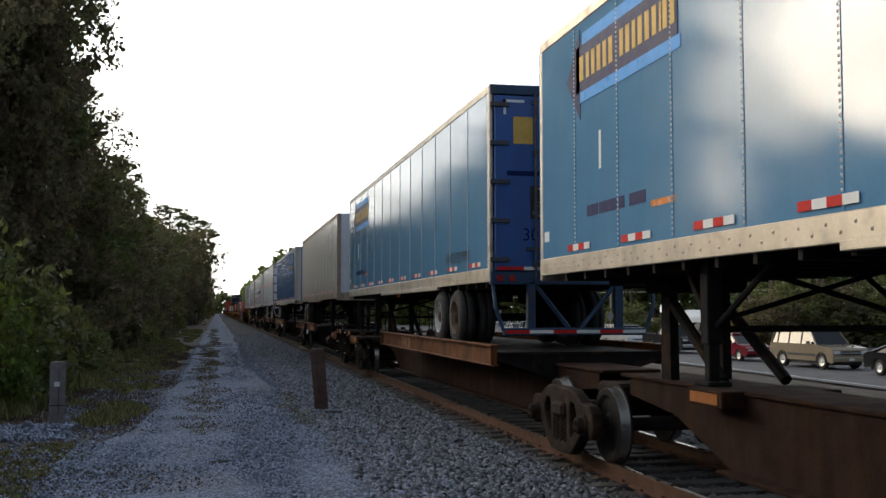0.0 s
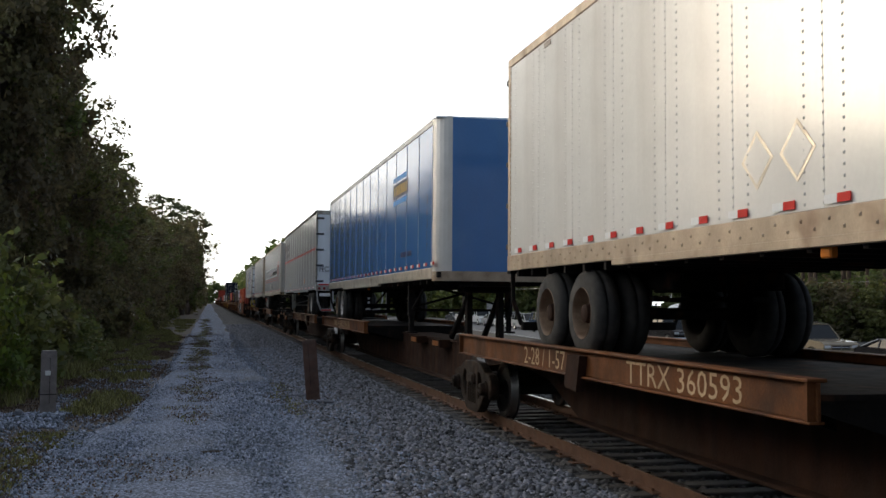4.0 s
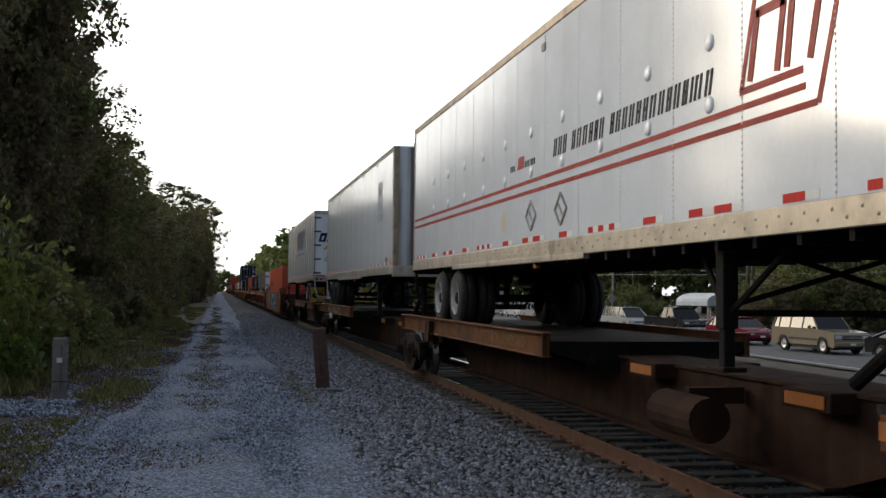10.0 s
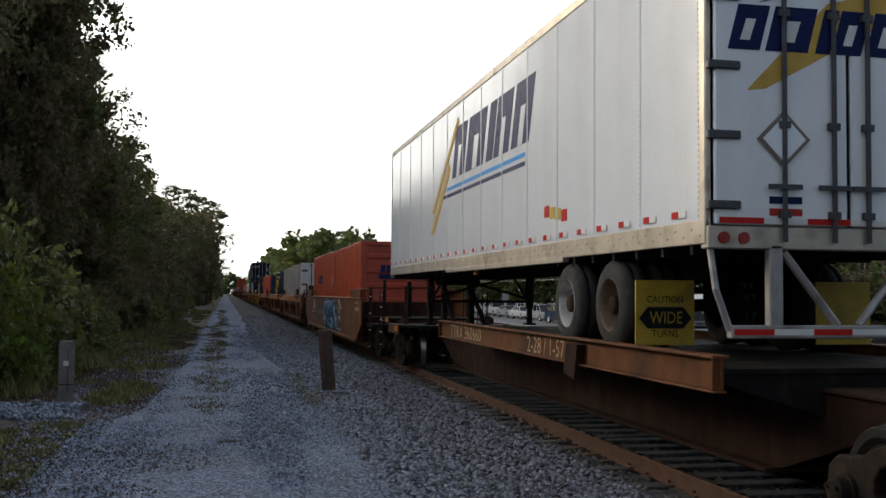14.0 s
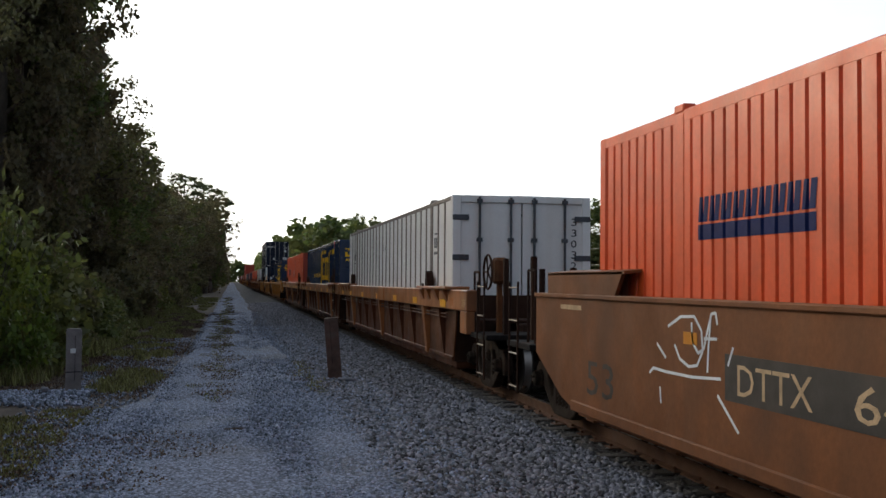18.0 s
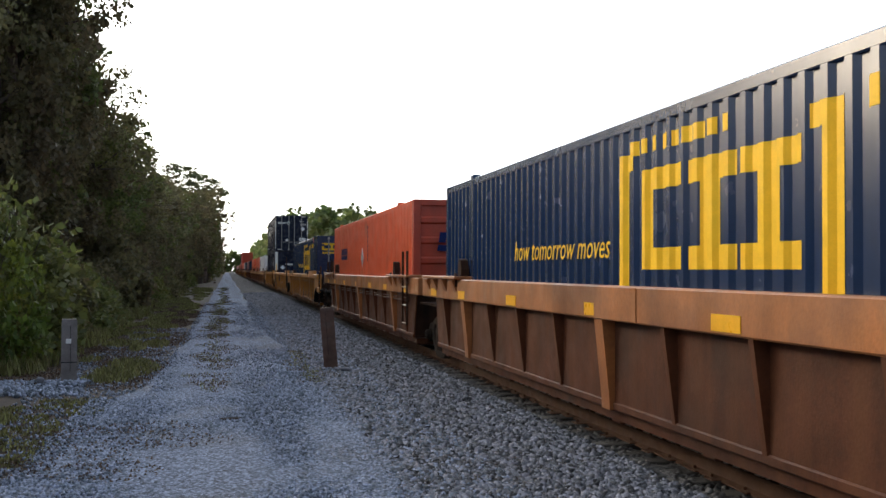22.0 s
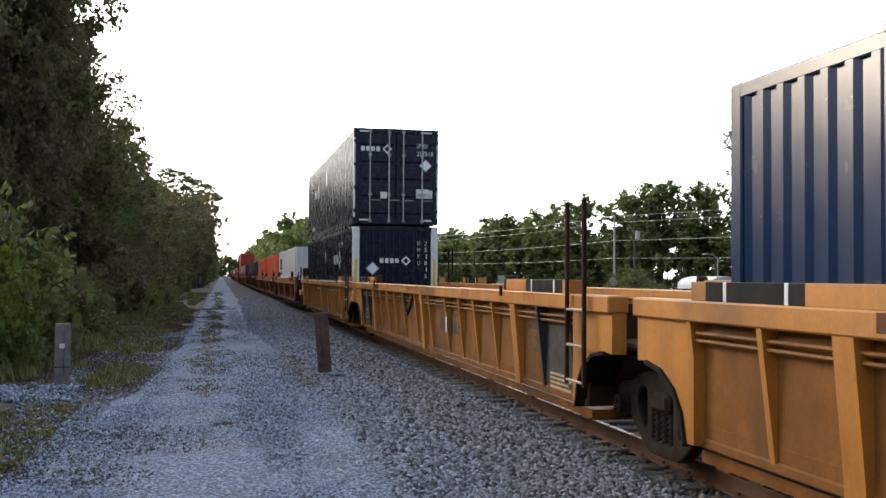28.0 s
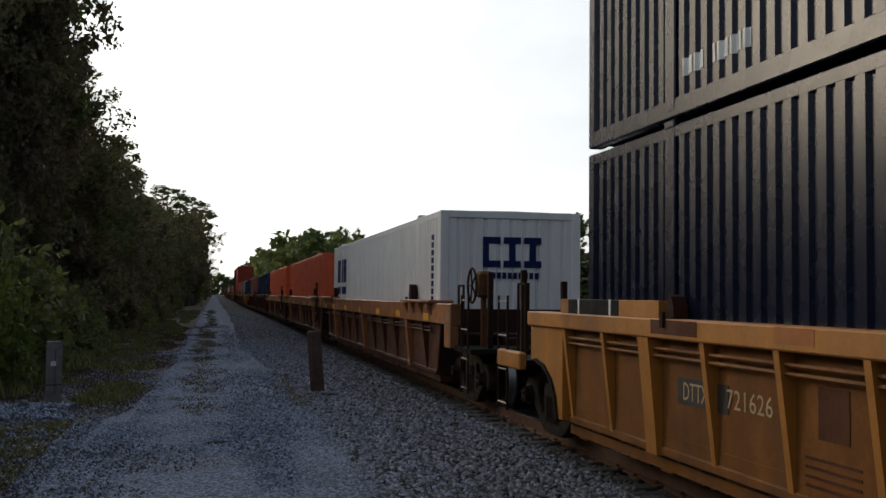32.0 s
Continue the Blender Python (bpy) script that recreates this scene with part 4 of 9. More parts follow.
def wave_in(y, wave):
    return float(np.interp(y % wave[-1][0], [p[0] for p in wave], [p[1] for p in wave]))


def wavy_bar(parent, name, y0, y1, za, zb, mat, x=-1.295, start=0.0, shift=0.0):
    """Paint on a pressed side: it follows the waves."""
    cuts = {y0, y1}
    wave = _pressed[parent.name]
    pitch = wave[-1][0]
    k = math.floor((y0 - start) / pitch)
    while k * pitch + start < y1:
        for p in wave:
            y = start + k * pitch + p[0]
            if y0 < y < y1:
                cuts.add(y)
        k += 1
    cuts = sorted(cuts)
    g = Geo()
    vs = []
    for y in cuts:
        xx = x + wave_in(y - start + 1e-6, wave) - 0.004
        vs += [(xx, y, za), (xx, y + shift, zb)]
    g.add(vs, [(2 * i, 2 * i + 1, 2 * i + 3, 2 * i + 2) for i in range(len(cuts) - 1)])
    return part(name, g, mat, parent)


def wavy_shape(parent, name, pts, mat, x=-1.295, start=0.16):
    """A painted convex shape, (along, up), that follows the waves."""
    wave = _pressed[parent.name]
    pitch = wave[-1][0]
    ys = [p[0] for p in pts]
    cuts = set(ys)
    for k in range(math.floor((min(ys) - start) / pitch), math.ceil((max(ys) - start) / pitch)):
        cuts.update(y for y in (start + k * pitch + p[0] for p in wave) if min(ys) < y < max(ys))
    cuts = sorted(cuts)
    vs = []
    for y in cuts:
        zs = []
        for (ya, za), (yb, zb) in zip(pts, pts[1:] + pts[:1]):
            if min(ya, yb) <= y <= max(ya, yb):
                zs += [za, zb] if abs(yb - ya) < 1e-9 else [za + (zb - za) * (y - ya) / (yb - ya)]
        xx = x + wave_in(y - start + 1e-6, wave) - 0.004
        vs += [(xx, y, min(zs)), (xx, y, max(zs))]
    g = Geo()
    g.add(vs, [(2 * i, 2 * i + 1, 2 * i + 3, 2 * i + 2) for i in range(len(cuts) - 1)])
    return part(name, g, mat, parent)


def container(near, floor, label, side, end="same", L=16.15, H=2.895, kind="pressed", face="doors", posts=None, deco=None, castings=True):
    """A 53-foot container; face: what its near end shows (doors, ribs or plain)."""
    c = thing("shipping_container", label, "container", "containers on the train")
    end = side if end == "same" else end
    posts = posts or side
    W, z0, z1 = 1.295, floor, floor + H
    wave = _pressed[c.name] = WAVES[WAVE_OF.get(side, "plain")]
    pitch = wave[-1][0]
    for s in (-1, 1):
        g = Geo()
        if kind == "pressed":
            ys = []
            k = 0
            while k * pitch < L - 0.32:
                for a, d in wave[:-1]:
                    y = 0.16 + k * pitch + a
                    if y <= L - 0.16:
                        ys.append((y, d))
                k += 1
            vs = []
            for y, d in ys:
                x = s * (W - d)
                vs += [(x, y, z0 + 0.16), (x, y, z1 - 0.11)]
            q = [(2 * i, 2 * i + 1, 2 * i + 3, 2 * i + 2) for i in range(len(ys) - 1)]
            g.add(vs, q if s < 0 else [f[::-1] for f in q])
            part("side_panel", g, side, c, "pressed steel side")
        else:
            n = 26
            st = 0.61
            sheet = Geo().box(s * (W - 0.035), s * (W - 0.015), 0.0, st, z0 + 0.16, z1 - 0.08).mesh("side_sheet", M[side])
            pst = Geo().box(s * (W - 0.015), s * (W + 0.004), -0.036, 0.036, z0 + 0.14, z1 - 0.085, 0.012).mesh("side_post", M[posts])
            for i in range(n):
                part("side_sheet", sheet, None, c).location = (0, 0.11 + i * st, 0)
                if i:
                    part("side_post", pst, None, c).location = (0, 0.11 + i * st, 0)
        g = Geo().box(s * (W - 0.10), s * (W + 0.002), 0.02, L - 0.02, z0, z0 + 0.17, 0.012)
        part("bottom_rail", g, side, c)
        g = Geo().box(s * (W - 0.08), s * (W + 0.002), 0.02, L - 0.02, z1 - (0.12 if kind == "pressed" else 0.085), z1 - 0.005, 0.012)
        part("top_rail", g, posts if kind != "pressed" else side, c)
        for y in (0.0, L - 0.17):
            part("corner_post", Geo().box(s * (W - 0.16), s * (W + 0.004), y, y + 0.17, z0, z1, 0.015), end if y == 0 else side, c)
        if castings:
            for y in (1.98, L - 1.98):
                g = Geo().box(s * (W - 0.05), s * (W + 0.006), y - 0.10, y + 0.10, z0 + 0.05, z1 - 0.03, 0.012)
                g.box(s * (W - 0.12), s * (W + 0.012), y - 0.10, y + 0.10, z1 - 0.03, z1 + 0.05, 0.015)
                part("lifting_post", g, side if kind == "pressed" else posts, c)
    part("roof", Geo().prism([(-W + 0.02, z1 - 0.03), (W - 0.02, z1 - 0.03), (W - 0.02, z1 - 0.005), (0, z1 + 0.01), (-W + 0.02, z1 - 0.005)], "y", 0.02, L - 0.02), side, c)
    part("floor_frame", Geo().box(-W + 0.10, W - 0.10, 0.05, L - 0.05, z0 + 0.03, z0 + 0.14), "steel_dark", c)
    part("end_wall", Geo().box(-W + 0.15, W - 0.15, L - 0.06, L - 0.02, z0 + 0.05, z1 - 0.03), end, c)
    part("end_header", Geo().box(-W + 0.15, W - 0.15, 0.0, 0.10, z1 - 0.13, z1, 0.012), end, c)
    part("end_sill", Geo().box(-W + 0.15, W - 0.15, 0.0, 0.10, z0, z0 + 0.16, 0.012), end, c)
    if face == "doors":
        for s in (-1, 1):
            g = Geo().box(s * 0.012, s * (W - 0.15), 0.03, 0.07, z0 + 0.16, z1 - 0.13, 0.006)
            door = part("door", g, end, c)
            if kind == "pressed":
                for i in range(5):
                    z = z0 + 0.30 + i * 0.52
                    part("door_panel", Geo().prism([(0.032, z), (0.005, z + 0.05), (0.005, z + 0.36), (0.032, z + 0.41)], "x", s * 0.10, s * (W - 0.24)), end, door)
            for x in (0.22, 0.80):
                g = Geo().cyl((s * x, -0.02, z0 + 0.04), (s * x, -0.02, z1 - 0.03), 0.024, n=8)
                for z in (z0 + 0.10, z0 + 0.9, z1 - 0.8, z1 - 0.10):
                    g.box(s * x - 0.05, s * x + 0.05, -0.04, 0.03, z - 0.035, z + 0.035)
                part("lock_rod", g, "galv" if kind == "pressed" else "dark_door", door, "upright lock rod")
                part("door_handle", Geo().tube([(s * x, -0.05, z0 + 0.72), (s * x + 0.32, -0.05, z0 + 0.72)], 0.016), "galv" if kind == "pressed" else "dark_door", door)
            for i in range(4):
                z = z0 + 0.4 + i * (H - 0.8) / 3
                part("hinge", Geo().box(s * (W - 0.30), s * (W + 0.0), -0.012, 0.03, z - 0.05, z + 0.05, 0.008), "dark_door" if kind != "pressed" else end, door)
    elif face == "ribs":
        part("end_panel", Geo().box(-W + 0.15, W - 0.15, 0.05, 0.09, z0 + 0.1, z1 - 0.1), end, c, "flat steel end between ribs")
        for i in range(6):
            z = z0 + 0.22 + i * 0.43
            part("end_rib", Geo().prism([(0.05, z), (0.01, z + 0.04), (0.01, z + 0.13), (0.05, z + 0.17)], "x", -W + 0.16, W - 0.16), end, c)
    else:
        g = Geo()
        k = 0
        pts = []
        while -W + 0.16 + k * pitch < W - 0.2:
            for a, d in wave[:-1]:
                pts.append((-W + 0.16 + k * pitch + a, 0.02 + d))
            k += 1
        vs = []
        for x, y in pts:
            vs += [(x, y, z0 + 0.12), (x, y, z1 - 0.1)]
        g.add(vs, [(2 * i, 2 * i + 2, 2 * i + 3, 2 * i + 1) for i in range(len(pts) - 1)])
        part("end_panel", g, end, c, "pressed steel end")
    if deco:
        deco(c, W, L, z0, z1)
    return on_train(c, near)


# ---- well cars that carry containers ----
def well_car(u0, u1, style, bogies, label, near_gear=(), deco=None, pipes=True):
    """One well platform. u0, u1: the middles of the bogies at its ends."""
    car = thing("well_car", label, "rail car", "well cars of the train")
    L = u1 - u0
    # dark: the side colour, which carries the shade below the chord
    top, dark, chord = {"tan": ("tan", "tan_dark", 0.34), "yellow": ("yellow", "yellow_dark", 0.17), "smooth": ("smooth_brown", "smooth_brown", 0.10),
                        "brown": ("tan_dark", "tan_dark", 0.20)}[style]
    zt, zb, X = (1.76, 0.52, 1.50) if style != "yellow" else (1.72, 0.54, 1.50)
    a, b = 1.25, L - 1.25          # the well between its bulkheads
    e0, e1 = 0.30, L - 0.30        # the top chord's reach, longer at a coupled end
    coupled = any(q[0] == 0 for q in near_gear)
    if style == "yellow" and coupled:
        e0 = -0.58
    if style in ("tan", "brown"):
        e0, e1 = 0.04, L - 0.42
        for q in near_gear:
            e0, e1 = (-0.36, e1) if q[0] == 0 else (e0, L + 0.25)
    for s in (-1, 1):
        if style == "smooth":
            g = Geo().prism([(e0, zt), (e0, 1.05), (a, 0.62), (a + 0.45, zb), (b - 0.45, zb), (b, 0.62), (e1, 1.05), (e1, zt)], "x", s * (X - 0.03), s * X)
            part("side_sheet", g, top, car, "smooth brown side sheet")
            g = Geo().box(s * (X - 0.14), s * (X + 0.03), e0, e1, zt - 0.04, zt + 0.01, 0.01)
            part("top_chord", g, top, car)
            for y, d in ((1.9, 1), (L - 1.9, -1)):
                g = Geo().prism([(y - d * 1.2, zt + 0.01), (y + d * 0.95, zt + 0.01), (y + d * 1.15, zt + 0.24), (y - d * 1.2, zt + 0.24)], "x", s * (X - 0.06), s * (X - 0.02))
                g.prism([(s * (X - 0.02), zt + 0.22), (s * (X - 0.30), zt + 0.25), (s * (X - 0.30), zt + 0.28), (s * (X - 0.02), zt + 0.25)], "y", y - 1.2, y + 1.2)
                part("guide_rail", g, top, car)
            g = Geo().box(s * (X - 0.05), s * (X + 0.025), a + 0.4, b - 0.4, zb - 0.01, zb + 0.10, 0.01)
            part("bottom_sill", g, top, car)
        else:
            part("top_chord", Geo().box(s * (X - 0.22), s * X, e0, e1, zt - chord, zt, 0.015), top, car, "wide top chord of the well")
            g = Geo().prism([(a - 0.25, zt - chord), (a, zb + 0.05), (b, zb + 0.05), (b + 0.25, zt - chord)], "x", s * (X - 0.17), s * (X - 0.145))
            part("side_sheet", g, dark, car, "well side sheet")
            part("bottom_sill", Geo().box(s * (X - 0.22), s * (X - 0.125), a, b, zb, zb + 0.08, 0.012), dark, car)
            n = 10 if style == "tan" else round((b - a) / 1.20)
            zc = zt - chord
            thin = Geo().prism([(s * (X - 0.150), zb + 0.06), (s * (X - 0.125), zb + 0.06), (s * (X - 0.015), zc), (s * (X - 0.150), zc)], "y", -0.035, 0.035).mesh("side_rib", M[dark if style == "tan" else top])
            wide = Geo().prism([(s * (X - 0.150), zb), (s * (X - 0.09), zb), (s * (X - 0.085), zb + 0.12), (s * (X - 0.005), zc), (s * (X - 0.150), zc)], "y", -0.11, 0.11).mesh("side_rib", M[top])
            for i in range(n + 1):
                big = i in (1, n - 1) or (style == "tan" and i == n // 2)
                if style == "tan":
                    part("side_rib", wide if big else thin, None, car).location = (0, L / 2 - 0.1 + (i - 5) * 1.52, 0)
                elif style != "yellow":
                    part("side_rib", wide if big else thin, None, car).location = (0, a + 0.06 + (b - a - 0.12) * i / n, 0)
            if style == "yellow":
                for d in (0.0, 0.68, 2.05, 3.07, 4.05, 5.12, 6.2, 7.2, 8.3):
                    for k in ((-1, 1) if d else (1,)):
                        part("side_rib", wide if d in (0.0, 6.2) else thin, None, car).location = (0, L / 2 + k * d, 0)
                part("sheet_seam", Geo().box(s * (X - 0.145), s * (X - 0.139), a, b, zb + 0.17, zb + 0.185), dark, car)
            if style == "tan":
                part("chord_plate", Geo().box(s * X, s * (X + 0.012), L / 2 - 1.1, L / 2 - 0.02, zt - chord + 0.01, zt - 0.01, 0.004), top, car)
            if pipes:
                for z in (zc - 0.09, zc - 0.15):
                    part("brake_pipe", Geo().tube([(s * (X - 0.07), a + 0.2, z), (s * (X - 0.07), b - 0.2, z)], 0.017, 5), dark, car)
            reach = (0.85, 3.6) if style != "yellow" else (1.45, 3.95)
            for y0, y1 in (reach, (L - reach[1], L - reach[0])):
                if style == "yellow":
                    # guide rail in painted blocks
                    cuts = (0.0, 0.10, 0.21, 0.23, 0.55, 0.57, 0.65, 0.98, 1.0)
                    shades = (top,) * 8 if coupled and y0 < 2 else (top, "black", "logo_white", "black", "logo_white", "black", top, top)
                    for (c0, c1), m in zip(zip(cuts[:-1], cuts[1:]), shades):
                        if y0 > 2:
                            c0, c1 = 1 - c1, 1 - c0
                        part("guide_rail", Geo().box(s * (X - 0.16), s * (X - 0.02), y0 + (y1 - y0) * c0, y0 + (y1 - y0) * c1, zt, zt + 0.15, 0.004), m, car)
                    continue
                g = Geo().box(s * (X - 0.34), s * (X + 0.10), y0, y1, zt, zt + 0.05, 0.01)
                for k in (0.12, 0.40, 0.68, 0.92):
                    y = y0 + (y1 - y0) * k
                    g.prism([(s * (X - 0.002), zt - 0.22), (s * (X + 0.09), zt - 0.01), (s * (X - 0.002), zt - 0.01)], "y", y - 0.10, y + 0.10)
                part("walk_edge", g, top, car, "overhanging walkway plate on brackets")
            if style != "yellow" and e0 < 0:
                part("side_plate", Geo().box(s * (X - 0.14), s * X, e0 + 0.01, e0 + 0.46, 1.06, zt - chord - 0.002, 0.01), top, car)
            for y in ((3.35, L - 3.35) if style != "yellow" else (4.1, L - 4.1)):
                q = 0.6 if style == "yellow" else 1.0
                g = Geo().prism([(y - 0.13 * q, zt), (y + 0.13 * q, zt), (y + 0.12 * q, zt + 0.12 * q), (y + 0.05 * q, zt + 0.34 * q), (y - 0.05 * q, zt + 0.31 * q), (y - 0.12 * q, zt + 0.16 * q)], "x", s * (X - 0.18), s * (X - 0.05))
                g.prism([(y - 0.05 * q, zt - 0.12 * q), (y + 0.05 * q, zt - 0.12 * q), (y + 0.05 * q, zt + 0.1 * q), (y - 0.05 * q, zt + 0.1 * q)], "x", s * X, s * (X + 0.03))
                part("guide_casting", g, "rust", car)
            refl = [L / 2 + d for d in (-8.2, -5.4, -2.8, 0.05, 3.1, 6.0, 8.2)]
            for y in refl:
                if style == "tan":
                    part("reflector", Geo().box(s * X, s * (X + 0.006), y - 0.23, y + 0.23, zt - 0.31, zt - 0.18), "amber_plate", car, "amber reflector plate")
            if style == "tan":
                part("reflector", Geo().box(s * X, s * (X + 0.006), e0 + 1.0, e0 + 1.22, zt - 0.27, zt - 0.14), "amber_dull", car, "dull orange reflector plate")
                for k in range(4):
                    part("stencil_bar", Geo().box(s * X, s * (X + 0.004), e0 + 0.10, e0 + 0.34, zt - 0.26 + k * 0.03, zt - 0.248 + k * 0.03), "stencil", car)
            step_y = 1.0 if style != "yellow" else 0.82
            if style != "brown" and not coupled:
                st = Geo()
                for d in (0, 0.52):
                    st.box(s * (X + 0.03), s * (X + 0.07), step_y + d - 0.025, step_y + d + 0.025, 0.78, 2.7 if style == "yellow" else 2.3, 0.006)
                lad = part("ladder", st, "rust", car, "dark upright side ladder")
                for z in (0.82, 1.19, 1.56):
                    part("rung", Geo().tube([(s * (X + 0.055), step_y, z), (s * (X + 0.055), step_y + 0.52, z)], 0.016), "rail_brown", lad, "worn rung")
            for k in (0, 1):
                y = e0 if k == 0 else e1
                d = 1 if k == 0 else -1
                y += d * 0.012
                f = d * (1.5 if y < 0 else 1.0)
                arch = [(y + f * 0.22, 1.17), (y + f * 0.52, 1.12), (y + f * 0.78, 0.98), (y + f * 0.93, 0.80), (y + f * 1.0, zb + 0.02)]
                if style == "yellow":
                    g = Geo().prism([(y, zt - 0.03), (y, 1.15)] + arch + [(y + f * 1.12, zb + 0.02), (y + f * 1.12, zt - 0.03)], "x", s * (X - 0.20), s * (X - 0.05))
                else:
                    g = Geo().prism([(y, zt - 0.03), (y, 1.28), (y + d * 0.75, 1.20), (y + d * 0.95, zt - chord - 0.01), (y + d * 1.1, zt - 0.03)], "x", s * (X - 0.20), s * (X - 0.06))
                if style == "yellow":
                    part("end_gusset", g, top, car)
                elif style == "brown":
                    part("end_gusset", g, dark, car)
                if style == "yellow":
                    g = Geo()
                    for p0, p1 in zip(arch[:-1], arch[1:]):
                        g.prism([p0, p1, (p1[0] - d * 0.03, p1[1] - 0.03), (p0[0] - d * 0.03, p0[1] - 0.03)], "x", s * (X - 0.45), s * (X - 0.02))
                    part("fender_lip", g, "steel_dark", car, "dark curved fender over the bogie")
    for y in (a, b):
        part("bulkhead", Geo().box(-X + 0.17, X - 0.17, y - 0.03, y + 0.03, zb, zt - 0.1), "rust", car)
    g = Geo()
    for y in np.linspace(a + 0.3, b - 0.3, 9):
        g.box(-X + 0.24, X - 0.24, y - 0.12, y + 0.12, 0.36, 0.490, 0.01)
    g.box(-X + 0.21, -X + 0.45, a + 0.01, b - 0.01, 0.40, 0.496).box(X - 0.45, X - 0.21, a + 0.01, b - 0.01, 0.40, 0.496)
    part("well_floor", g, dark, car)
    for k in (0, 1):
        y0, y1 = (-0.35, a) if k == 0 else (b, L + 0.35)
        g = Geo().box(-0.55, 0.55, y0, y1, 0.95, 1.22, 0.02).box(-X + 0.2, X - 0.2, y0 + 0.35, y1 - 0.35 if k == 0 else y1 - 0.35, 1.22, 1.27, 0.01)
        part("end_sill", g, "rust", car)
    for k, d, kind in near_gear:
        # coupled end: k 0 near, 1 far; couplers, ladders, brake wheel
        y = 0.0 if k == 0 else L
        d = -1 if k == 0 else 1
        g = Geo().box(-0.16, 0.16, y + d * 0.2, y + d * 1.75, 0.80, 1.06, 0.03).box(-0.24, 0.24, y + d * 1.6, y + d * 2.05, 0.76, 1.10, 0.06)
        part("coupler", g, "truck_iron", car)
        g = Geo().box(-1.42, 1.42, y + d * 0.25, y + d * 1.35, 1.02, 1.10, 0.01)
        part("end_platform", g, "steel_dark", car, "grated end platform")
        for s in (-1, 1):
            ladder(car, s * 1.42, y + d * 1.0 - 0.2, 0.42, 1.9, "rust", 0.42, 4)
            hoop(car, s * 1.30, y + d * 0.4, 1.1, 2.05, 0.32, "rust")
        part("stanchion", Geo().box(-1.12, -1.04, y + d * 1.2 - 0.04, y + d * 1.2 + 0.04, 1.1, 2.25, 0.01), "rust", car)
        part("stanchion", Geo().box(-0.55, -0.47, y + d * 1.2 - 0.04, y + d * 1.2 + 0.04, 1.1, 2.10, 0.01), "rust", car)
        if style == "yellow":
            part("end_step", Geo().box(-1.46, -1.36, y + d * 0.15, y + d * 1.15, 0.98, 1.20, 0.02), top, car, "yellow end step")
        if kind == "brake":
            yy = y + d * 0.55
            g = Geo().lathe([(-0.02, 0.27), (0.0, 0.29), (0.02, 0.27), (0.0, 0.25), (-0.02, 0.27)], (-1.20, yy, 2.05), "x", 24)
            for i in range(5):
                t = i * 2 * math.pi / 5
                g.tube([(-1.20, yy, 2.05), (-1.20, yy + 0.26 * math.cos(t), 2.05 + 0.26 * math.sin(t))], 0.014, 5)
            part("brake_wheel", g, "rust", car, "spoked hand brake wheel")
            g = Geo().box(-1.12, -0.90, yy - 0.17, yy + 0.15, 1.86, 2.28, 0.05).box(-1.05, -0.97, yy - 0.05, yy + 0.05, 1.05, 1.9, 0.01)
            part("brake_box", g, "spine_side", car, "hand brake gear box")
    for u in bogies:
        bogie(car, u - u0)
    if deco:
        deco(car, X, L, zt, zb)
    return on_train(car, u0)


def diamond(parent, y, z, r, x=-1.30, mat="silver", wavy=None):
    """A placard holder."""
    g = Geo().prism([(y - r * 0.8, z), (y, z - r), (y + r * 0.8, z), (y, z + r)], "x", x - 0.018, x - 0.002)
    ob = part("placard_holder", g, mat, parent, "diamond-shaped placard holder")
    h = Geo()
    for k in (-1, 1):
        h.box(x - 0.024, x - 0.018, y - r * 0.4, y + r * 0.4, z + k * r * 0.35 - 0.008, z + k * r * 0.35 + 0.008)
    part("placard_slats", h, "galv", ob)


def end_diamond(parent, x, z, r, y, mat="silver"):
    ob = part("placard_holder", Geo().prism([(x - r, z), (x, z - r), (x + r, z), (x, z + r)], "y", y - 0.02, y - 0.002), "post_grey" if mat in ("silver", "white") else mat, parent, "diamond-shaped placard holder")
    q = r * 0.82
    part("placard", Geo().prism([(x - q, z), (x, z - q), (x + q, z), (x, z + q)], "y", y - 0.024, y - 0.019), mat, ob)


# ---- the ground ----
def ground_height(x, y):
    """Level by the track; falls to the lower road on the far side."""
    z = 0.0
    if x > 7.6:
        t = min(1.0, (x - 7.6) / 7.0)
        z -= 0.95 * t * t * (3 - 2 * t)
    if x < -5.0:
        z += min(0.5, (-5.0 - x) * 0.03)
    return z


